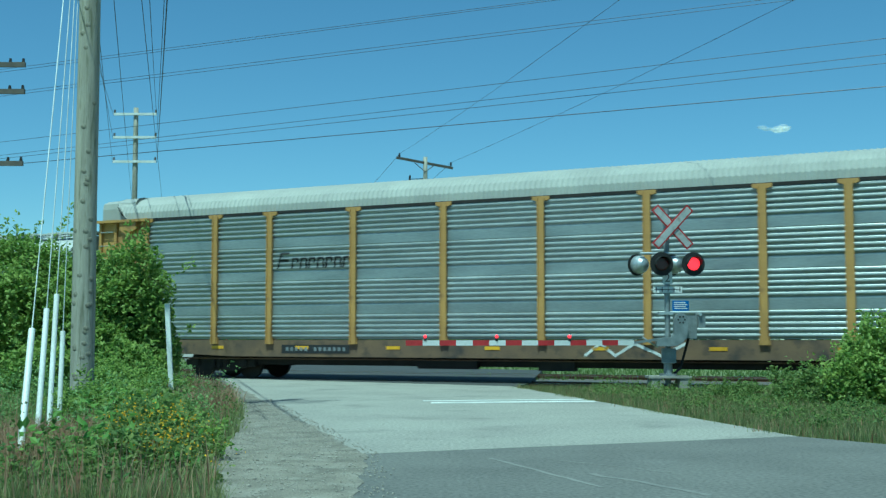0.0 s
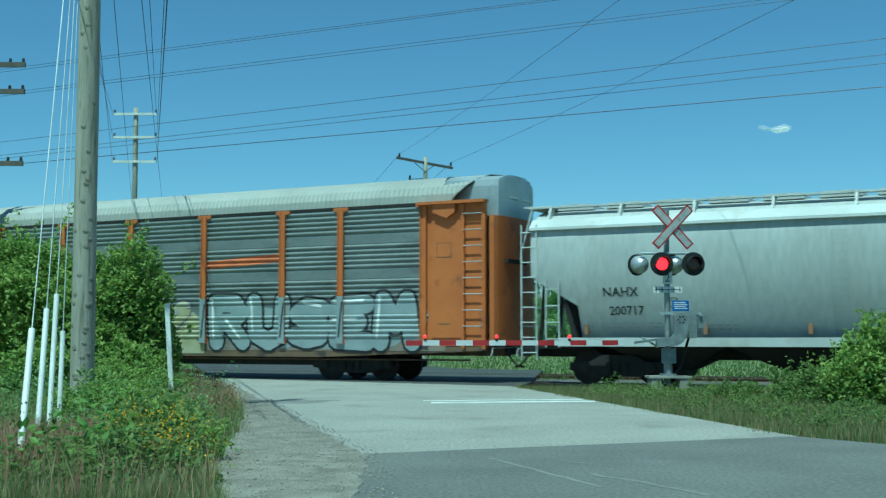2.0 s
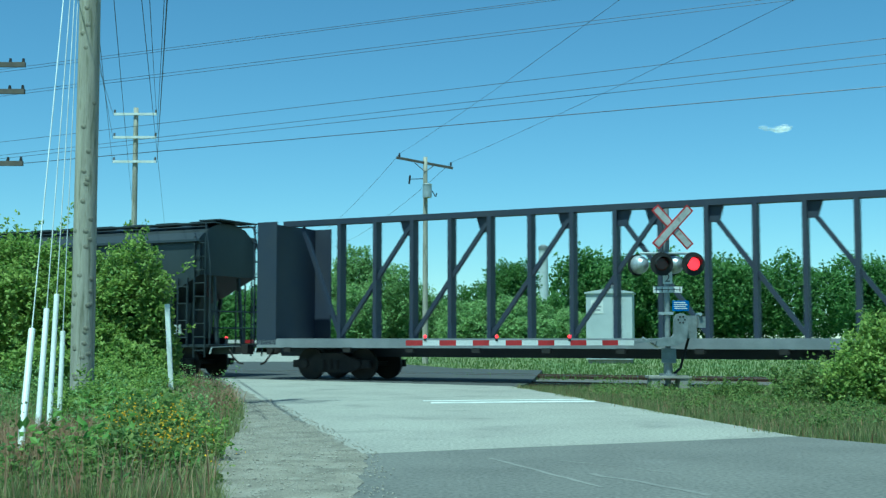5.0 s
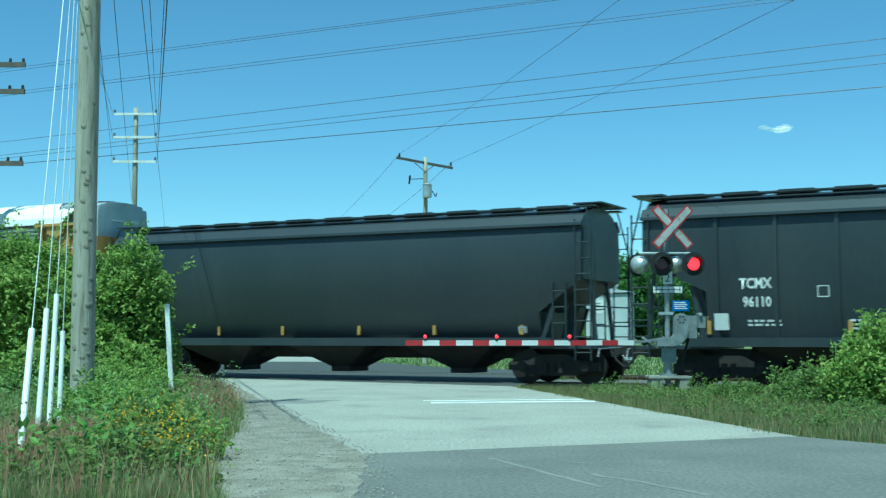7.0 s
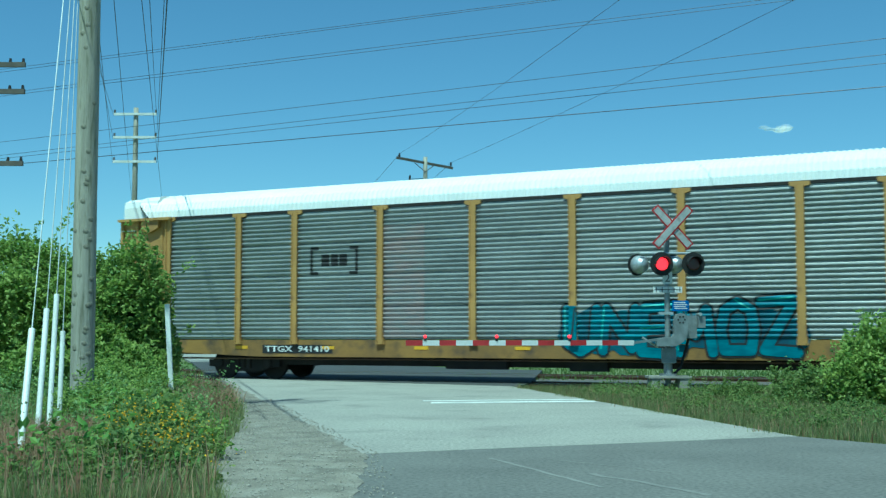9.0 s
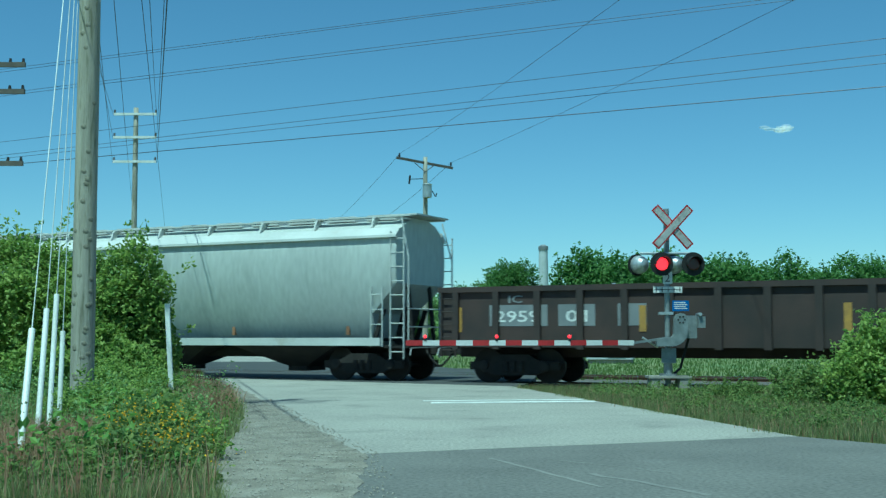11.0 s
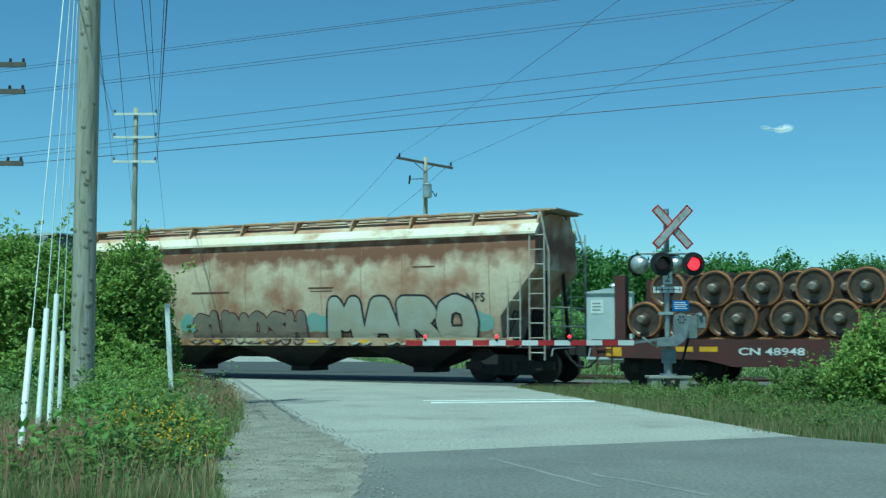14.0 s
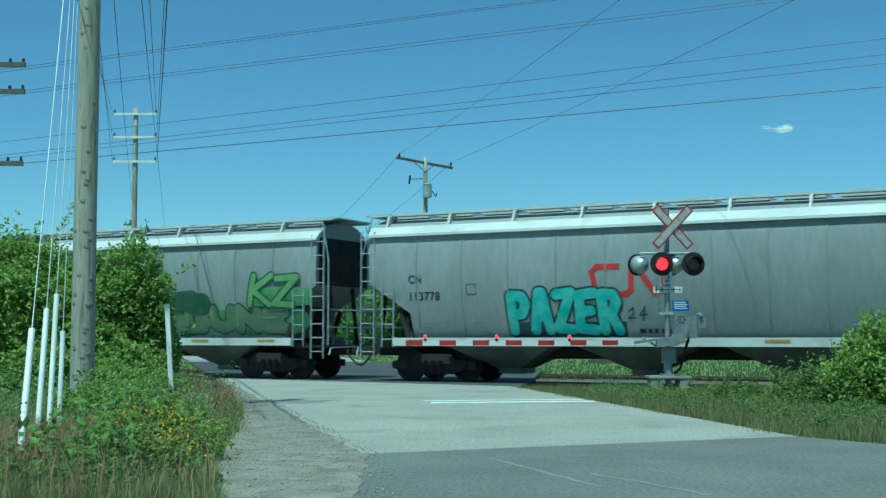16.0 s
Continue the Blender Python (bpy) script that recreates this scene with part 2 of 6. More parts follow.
M_SPRAYGREEN = mat("green_spray", (0.09, 0.21, 0.09), 0.6, col2=(0.18, 0.33, 0.13), scale=2)
M_SPRAYGREY = mat("grey_spray", (0.45, 0.45, 0.38), 0.6, col2=(0.40, 0.36, 0.27), scale=1.6)
M_SPRAYDULL = mat("dull_spray", (0.20, 0.17, 0.14), 0.7, col2=(0.26, 0.21, 0.16), scale=2)
M_SPRAYPALE = mat("pale_lilac_spray", (0.42, 0.41, 0.42), 0.6, col2=(0.36, 0.35, 0.36), scale=3)
M_SPRAYTEAL = mat("teal_spray", (0.015, 0.115, 0.17), 0.6, col2=(0.035, 0.21, 0.27), scale=2.0, stretch=(1, 1, 3))
M_SPRAYTURQ = mat("thin_turquoise_spray", (0.24, 0.42, 0.38), 0.6, col2=(0.32, 0.42, 0.36), scale=2)
M_SPRAYDARK = mat("dark_teal_spray", (0.02, 0.045, 0.05), 0.6, col2=(0.03, 0.06, 0.06), scale=3)
M_SPRAYDULLGREEN = mat("dull_green_spray", (0.12, 0.17, 0.11), 0.6, col2=(0.17, 0.22, 0.14), scale=2.5)
M_SPRAYDARKGREEN = mat("dark_green_spray", (0.03, 0.075, 0.045), 0.6, col2=(0.05, 0.11, 0.06), scale=3)
M_SPRAYLIME = mat("lime_spray", (0.22, 0.36, 0.13), 0.6, col2=(0.16, 0.28, 0.11), scale=3)
M_SPRAYRED = mat("red_sign_paint", (0.52, 0.035, 0.035), 0.6)
M_SPRAYORANGE = mat("orange_spray", (0.55, 0.15, 0.05), 0.6, col2=(0.42, 0.12, 0.05), scale=3)
M_GREENPATCH = mat("grey_green_patch", (0.34, 0.40, 0.36), 0.6)
M_HUT = mat("pale_grey_steel", (0.50, 0.53, 0.54), 0.5, col2=(0.43, 0.46, 0.47), scale=0.9, stain=(0.38, 0.38, 0.37), stain_amount=0.15)
M_GOLD = mat("gold_reflector", (0.42, 0.25, 0.05), 0.5, col2=(0.3, 0.18, 0.05), scale=8)
M_RUSTPATCH = mat("rust_reflector", (0.30, 0.16, 0.08), 0.7)
M_RUSTSTREAK = mat("dark_rust", (0.13, 0.06, 0.035), 0.8)
M_BARK = mat("bark", (0.11, 0.09, 0.07), 0.9, fine=20)


# ---------------------------------------------------------------- mesh helpers
def link(name, mesh, material, parent=None, label="", smooth=False):
    if material and not mesh.materials:
        mesh.materials.append(material)
    ob = new(name, mesh)
    if parent:
        ob.parent = parent
    if label:
        ob["label"] = label
    if smooth:
        mesh.shade_smooth()
    return ob


def part(name, bm, material, parent=None, label="", smooth=False):
    mesh = bpy.data.meshes.new(name)
    bmesh.ops.recalc_face_normals(bm, faces=bm.faces)
    bm.to_mesh(mesh)
    bm.free()
    return link(name, mesh, material, parent, label, smooth)


def again(ob, parent, x=0, y=0, z=0, rz=0, ry=0):
    """Another part on the same mesh."""
    o = new(ob.name.split(".")[0], ob.data)
    o.parent = parent
    o.matrix_basis = pose(x, y, z, 0, ry, rz)
    if "label" in ob:
        o["label"] = ob["label"]
    return o


def thing(name, m, label, category, group="", kind=""):
    e = new(name)
    e.matrix_world = m
    return tagged(e, label, category, group, kind)


def box(bm, x0, x1, y0, y1, z0, z1):
    v = [bm.verts.new(p) for p in ((x0, y0, z0), (x1, y0, z0), (x1, y1, z0), (x0, y1, z0),
                                   (x0, y0, z1), (x1, y0, z1), (x1, y1, z1), (x0, y1, z1))]
    for f in ((0, 3, 2, 1), (4, 5, 6, 7), (0, 1, 5, 4), (1, 2, 6, 5), (2, 3, 7, 6), (3, 0, 4, 7)):
        bm.faces.new([v[i] for i in f])
    return bm


def rod(bm, p, q, r, n=8, r2=None):
    p, q = Vector(p), Vector(q)
    d = (q - p).normalized()
    a = d.orthogonal().normalized()
    c = d.cross(a)
    r2 = r if r2 is None else r2
    rings = [[bm.verts.new(o + rr * (math.cos(k * 2 * math.pi / n) * a + math.sin(k * 2 * math.pi / n) * c)) for k in range(n)]
             for o, rr in ((p, r), (q, r2))]
    for k in range(n):
        bm.faces.new((rings[0][k], rings[0][(k + 1) % n], rings[1][(k + 1) % n], rings[1][k]))
    bm.faces.new(rings[0][::-1])
    bm.faces.new(rings[1])
    return bm


def beam(bm, p, q, w, h):
    """A square bar from p to q, w across and h high."""
    p, q = Vector(p), Vector(q)
    d = (q - p).normalized()
    up = Vector((0, 1, 0)) if abs(d.y) < 0.9 else Vector((0, 0, 1))
    a = d.cross(up).normalized()
    c = a.cross(d).normalized()
    rings = [[bm.verts.new(o + i * a * h / 2 + j * c * w / 2) for i, j in ((-1, -1), (1, -1), (1, 1), (-1, 1))] for o in (p, q)]
    for k in range(4):
        bm.faces.new((rings[0][k], rings[0][(k + 1) % 4], rings[1][(k + 1) % 4], rings[1][k]))
    bm.faces.new(rings[0][::-1])
    bm.faces.new(rings[1])
    return bm


def slab(bm, outline, axis, a, b):
    """An outline of two coordinates pushed along an axis from a to b."""
    def at(u, v, w):
        return {"x": (w, u, v), "y": (u, w, v), "z": (u, v, w)}[axis]
    lo = [bm.verts.new(at(u, v, a)) for u, v in outline]
    hi = [bm.verts.new(at(u, v, b)) for u, v in outline]
    n = len(outline)
    for k in range(n):
        bm.faces.new((lo[k], lo[(k + 1) % n], hi[(k + 1) % n], hi[k]))
    bm.faces.new(lo[::-1])
    bm.faces.new(hi)
    return bm


def lathe(bm, profile, origin, axis="y", n=20, caps=True):
    """A turned shape: (distance along the axis, radius) pairs."""
    o = Vector(origin)
    rings = []
    for d, r in profile:
        ring = []
        for k in range(n):
            c, s = r * math.cos(2 * math.pi * k / n), r * math.sin(2 * math.pi * k / n)
            ring.append(bm.verts.new(o + Vector({"y": (c, d, s), "x": (d, c, s), "z": (c, s, d)}[axis])))
        rings.append(ring)
    for a, b in zip(rings, rings[1:]):
        for k in range(n):
            bm.faces.new((a[k], a[(k + 1) % n], b[(k + 1) % n], b[k]))
    if caps:
        bm.faces.new(rings[0][::-1])
        bm.faces.new(rings[-1])
    return bm


def B():
    return bmesh.new()


def words(name, text, size, material, parent, m, label="", stretch=1.0):
    """Flat lettering as a mesh."""
    c = bpy.data.curves.new(name, "FONT")
    c.body, c.size, c.extrude, c.resolution_u = text, size, 0.004, 2
    c.align_x = "CENTER"
    tmp = new(name + "_tmp", c)
    mesh = bpy.data.meshes.new_from_object(tmp.evaluated_get(bpy.context.evaluated_depsgraph_get()))
    bpy.data.objects.remove(tmp)
    mesh.materials.clear()
    ob = link(name, mesh, material, parent, label)
    ob.matrix_basis = m @ Matrix.Diagonal((stretch, 1, 1, 1))
    return ob


# ---------------------------------------------------------------- ground, road, track
TURN = 27.8
U = Vector((math.cos(radians(TURN)), -math.sin(radians(TURN)), 0))
N = Vector((math.sin(radians(TURN)), math.cos(radians(TURN)), 0))
TRACK = Vector((0.70, 34.57, 0))


def track_pose(s, off=0.0, z=0.0):
    p = TRACK + U * s + N * off
    return pose(p.x, p.y, z, 0, 0, -TURN)


def sheet(name, pts, z, material, label, category, thick=0.2):
    ob = part(name, slab(B(), pts, "z", z - thick, z), material)
    return tagged(ob, label, category, kind="structure")


sheet("ground", [(-2500, -2500), (2500, -2500), (2500, 2500), (-2500, 2500)], -0.12, M_GROUND, "flat green grassy ground reaching the horizon", "ground")


def edge_l(d):
    return -0.94 - (d - 12.8) * 0.235


def edge_r(d):
    return 4.35 - (d - 14.9) * 0.165


D0, D1 = 13.0, 120.0
sheet("road", [(edge_l(12.7), 12.7), (4.25, 15.05), (5.1, 13.2), (edge_r(28), 28), (edge_r(D1), D1), (edge_l(D1), D1)][:2]
      + [(edge_r(28), 28), (edge_r(D1), D1), (edge_l(D1), D1)], 0.0, M_OLD_ASPHALT, "pale worn grey asphalt road over the crossing", "road")
sheet("road_patch", [(edge_l(12.7), 12.7), (-1.0, 9), (-0.6, -12), (14, -12), (14, 11.8), (5.3, 13.3), (4.25, 15.05)], -0.002, M_NEW_ASPHALT,
      "darker newer asphalt of the road", "road")


def ragged(a, b, n, amp, seed):
    """Points from a to b, straying sideways like a worn edge."""
    a, b = Vector((*a, 0)), Vector((*b, 0))
    side = (b - a).cross(Vector((0, 0, 1))).normalized()
    return [tuple((a.lerp(b, k / n) + side * amp * (1.6 * noise.noise((k * 0.23, seed, 0)) + 0.35 * noise.noise((k * 0.9, seed, 5))))[:2]) for k in range(n + 1)]


sheet("gravel_shoulder", [(-6.2, 34)] + ragged((edge_l(33) + 0.05, 33), (edge_l(12.9) + 0.12, 12.9), 120, 0.10, 1) + ragged((edge_l(12.7) + 0.16, 12.6), (-0.62, 8.6), 40, 0.05, 2)
      + [(-0.3, -12), (-2.4, -12), (-2.4, 9), (-2.3, 11), (-2.6, 16), (-4.5, 25)], 0.003, M_GRAVEL, "grey gravel shoulder spilling over the road's edge", "gravel", 0.12)
# darker asphalt; its outline and colour also take in the train's shadow
sheet("crossing_surface", [(edge_l(37.4) - 0.2, 37.4), (edge_r(30.8) + 0.1, 30.8), (2.3, 33), (3.7, 46.5), (0.5, 49.5), (edge_r(64), 64), (edge_l(64), 64)], 0.006, M_CROSSING,
      "dark newer asphalt round the rails, with the train's shade in its colour", "road", 0.14)
for k, (a, w) in enumerate(((0.0, 0.42), (0.78, 0.30))):
    st = sheet("stop_line", [(-0.22 - a * 0.2, 22.55 + a), (2.85 - a * 0.2, 23.15 + a), (2.85 - a * 0.2, 23.15 + a + w), (-0.22 - a * 0.2, 22.55 + a + w)],
               0.006, M_PAINT_WHITE, "worn white painted stop line on the road", "road marking", 0.004)

for k, (a, b, w) in enumerate((((0.45, 12.3), (1.25, 9.9), 0.05), ((1.0, 12.2), (2.0, 11.0), 0.03), ((1.3, 10.9), (2.0, 9.4), 0.07))):
    up = ragged(a, b, 16, w, 10 + k)
    sheet("road_crack", [(x - w / 2, y) for x, y in up] + [(x + w / 2, y) for x, y in reversed(up)], 0.0016, M_CRACK, "pale worn crack in the dark asphalt", "road mark", 0.003)

bed = thing("railway_track", track_pose(0), "single railway track with steel rails on ballast", "track", kind="structure")
part("ballast", slab(B(), [(-2.7, -0.3), (-1.65, -0.085), (1.65, -0.085), (2.7, -0.3)], "x", -400, 400), M_BALLAST, bed)
for off in (-0.7175, 0.7175):
    bm = B()
    slab(bm, [(off - 0.07, -0.17), (off + 0.07, -0.17), (off + 0.07, -0.155), (off + 0.012, -0.14), (off + 0.012, -0.045), (off + 0.036, -0.035),
              (off + 0.036, -0.004), (off - 0.036, -0.004), (off - 0.036, -0.035), (off - 0.012, -0.045), (off - 0.012, -0.14), (off - 0.07, -0.155)], "x", -400, 400)
    r = part("rail", bm, M_RAIL, bed)
    part("rail_head", box(B(), -400, 400, off - 0.034, off + 0.034, -0.004, 0.004), M_RAIL_TOP, r)
siding = thing("railway_track", track_pose(0, 6.4), "second railway track beyond the first on dark ballast", "track", kind="structure")
part("ballast", slab(B(), [(-3.65, -0.31), (-3.4, -0.095), (3.6, -0.075), (4.6, -0.3)], "x", -2.0, 400), M_BALLAST, siding)
for off in (-0.7175, 0.7175):
    r = part("rail", slab(B(), [(off - 0.07, -0.13), (off + 0.07, -0.13), (off + 0.015, -0.11), (off + 0.015, -0.03), (off + 0.036, -0.02), (off + 0.036, 0.012), (off - 0.036, 0.012),
                                (off - 0.036, -0.02), (off - 0.015, -0.03), (off - 0.015, -0.11)], "x", -60, 400), M_RAIL, siding)
    part("rail_head", box(B(), -60, 400, off - 0.034, off + 0.034, 0.012, 0.018), M_RAIL_TOP, r)
tie = part("tie", box(B(), -0.11, 0.11, -1.3, 1.3, -0.3, -0.065), M_TIE, bed)
tie.location.x = -2.0 + 8.0
for k in range(1, 60):
    again(tie, bed, 6.0 + 0.52 * k)


# ---------------------------------------------------------------- railway cars
V = 14.6


def gone(t):
    """Seconds' worth of travel at the first speed: the train slows a little."""
    return 1.003 * t - 0.00105 * t * t - 0.033 * min(1.0, max(0.0, (t - 14.55) / 0.35))


TIMES = [0.5 * k for k in range(30)] + [14.55, 14.7, 14.9, 15.2, 15.6, 16.0]
RIDERS = []


def car(name, front, back, label, category, group=""):
    """A car whose ends pass the reference point at the given times."""
    mid = V * (front + back) / 2
    e = thing(name, track_pose(mid), label, category, group)
    RIDERS.append((e, mid, 0.0, 0.0, 0.0))
    return e, V * (front - back)


WHEELSETS = []


def truck(parent, x):
    """A four-wheel truck with its frame, springs and wheelsets."""
    key = "truck"
    if key not in SHARED:
        bm = B()
        for y in (-1.06, 0.92):
            slab(bm, [(-1.28, 0.36), (-1.28, 0.56), (-0.72, 0.60), (-0.42, 0.76), (0.42, 0.76), (0.72, 0.60), (1.28, 0.56), (1.28, 0.36),
                      (0.98, 0.34), (0.55, 0.22), (-0.55, 0.22), (-0.98, 0.34)], "y", y, y + 0.14)
            for k in (-0.22, 0.0, 0.22):
                rod(bm, (k, y - 0.01, 0.3), (k, y - 0.01, 0.58), 0.07, 10)
            for k in (-0.875, 0.875):
                lathe(bm, [(-0.07, 0.1), (-0.05, 0.15), (0.0, 0.15)], (k, y, 0.455), "y", 12)
                if y > 0:
                    lathe(bm, [(0.0, 0.15), (0.2, 0.15), (0.22, 0.1)], (k, y, 0.455), "y", 12)
        box(bm, -0.24, 0.24, -1.0, 1.0, 0.5, 0.74)
        SHARED[key] = part("truck_frame", bm, M_BLACK, parent)
        f = SHARED[key]
        bm = B()
        rod(bm, (0, -1.0, 0), (0, 1.0, 0), 0.075, 12)
        for y, sgn in ((-0.7, -1), (0.7, 1)):
            lathe(bm, [(-0.075 * sgn, 0.12), (-0.07 * sgn, 0.36), (-0.06 * sgn, 0.455), (0.05 * sgn * 0.9, 0.455), (0.055 * sgn * 0.9, 0.485),
                       (0.085 * sgn * -1 + 0.02 * sgn, 0.40)][:4], (0, y, 0), "y", 24)
        SHARED["wheelset"] = part("wheelset", bm, M_WHEEL, parent, smooth=False)
        w = SHARED["wheelset"]
        first = True
    else:
        f, first = again(SHARED[key], parent), False
    f.matrix_basis = pose(x, 0, 0)
    for k in (-0.875, 0.875):
        ws = SHARED["wheelset"] if first and k < 0 else again(SHARED["wheelset"], parent)
        ws.matrix_basis = pose(x + k, 0, 0.455)
        WHEELSETS.append(ws)


SHARED = {}


def coupler(parent, x):
    s = 1 if x > 0 else -1
    bm = B()
    box(bm, min(x - 0.3 * s, x + 0.45 * s), max(x - 0.3 * s, x + 0.45 * s), -0.08, 0.08, 0.75, 0.95)
    box(bm, min(x + 0.3 * s, x + 0.52 * s), max(x + 0.3 * s, x + 0.52 * s), -0.16, 0.14, 0.70, 1.0)
    part("coupler", bm, M_BLACK, parent)
    bm = B()
    pts = [Vector((x + 0.05 * s, -0.45, 0.85)), Vector((x + 0.22 * s, -0.47, 0.62)), Vector((x + 0.40 * s, -0.45, 0.45)), Vector((x + 0.55 * s, -0.40, 0.42))]
    for a, b in zip(pts, pts[1:]):
        rod(bm, a, b, 0.03, 6)
    part("brake_hose", bm, M_BLACK, parent)
    bm = B()
    rod(bm, (x + 0.06 * s, -1.4, 0.72), (x + 0.06 * s, -1.3, 0.92), 0.016, 5)
    rod(bm, (x + 0.06 * s, -1.3, 0.92), (x + 0.20 * s, -0.1, 0.95), 0.016, 5)
    part("uncoupling_lever", bm, M_SILVER, parent)


def ladder(parent, x, y, z0, z1, w, material, rungs, along="x", name="ladder", r=0.016):
    bm = B()
    dx, dy = (w / 2, 0) if along == "x" else (0, w / 2)
    for s in (-1, 1):
        beam(bm, (x + s * dx, y + s * dy, z0), (x + s * dx, y + s * dy, z1), 0.05, 0.03)
    for k in range(rungs):
        z = z0 + (z1 - z0) * (k + 0.5) / rungs
        rod(bm, (x - dx, y - dy, z), (x + dx, y + dy, z), r, 6)
    return part(name, bm, material, parent)


def rib_row(z, n, pitch):
    """Rounded ribs pressed out of a sheet: (height, depth behind the crest)."""
    out = []
    for k in range(n):
        a = z + k * pitch
        out += [(a + pitch * u, d) for u, d in ((0.06, 0.036), (0.22, 0.024), (0.36, 0.006), (0.52, 0.0), (0.68, 0.006), (0.80, 0.026), (0.90, 0.036))]
    return out


GROUPED, SEAMED = [(1.16, 0.036)], [(1.16, 0.036)]
for k in range(4):
    GROUPED += rib_row(1.17 + 0.973 * k, 5, 0.138) + [(1.17 + 0.973 * k + 0.70, 0.03), (1.17 + 0.973 * k + 0.93, 0.03)] * (k < 3)
    SEAMED += rib_row(1.17 + 0.903 * k, 7, 0.124) + [(1.17 + 0.903 * k + 0.872, 0.066), (1.17 + 0.903 * k + 0.896, 0.066)]
GROUPED, SEAMED = GROUPED + [(4.78, 0.036)], SEAMED[:-2] + [(4.78, 0.036)]
def rungs(parent, x, y, z0, z1, w, m_stile, n, s):
    """A wagon ladder: flat stiles in the wagon's colour, bright worn rungs."""
    first = None
    for k in (-1, 1):
        part("ladder_stile", box(B(), x + k * w / 2 - 0.025, x + k * w / 2 + 0.025, y - 0.02, y + 0.03, z0, z1), m_stile, parent)
    for k in range(n):
        z = z0 + (z1 - z0) * (k + 0.4) / n
        if first is None:
            bm = B()
            rod(bm, (-w / 2, 0, 0), (w / 2, 0, 0), 0.016, 6)
            first = part("rung", bm, M_SILVER, parent)
            first.location = (x, y + 0.04 * s, z)
        else:
            again(first, parent, x, y + 0.04 * s, z)


POSTS = (-11.75, -9.1, -7.12, -4.27, -1.42, 1.42, 4.27, 7.12, 9.1, 11.75)


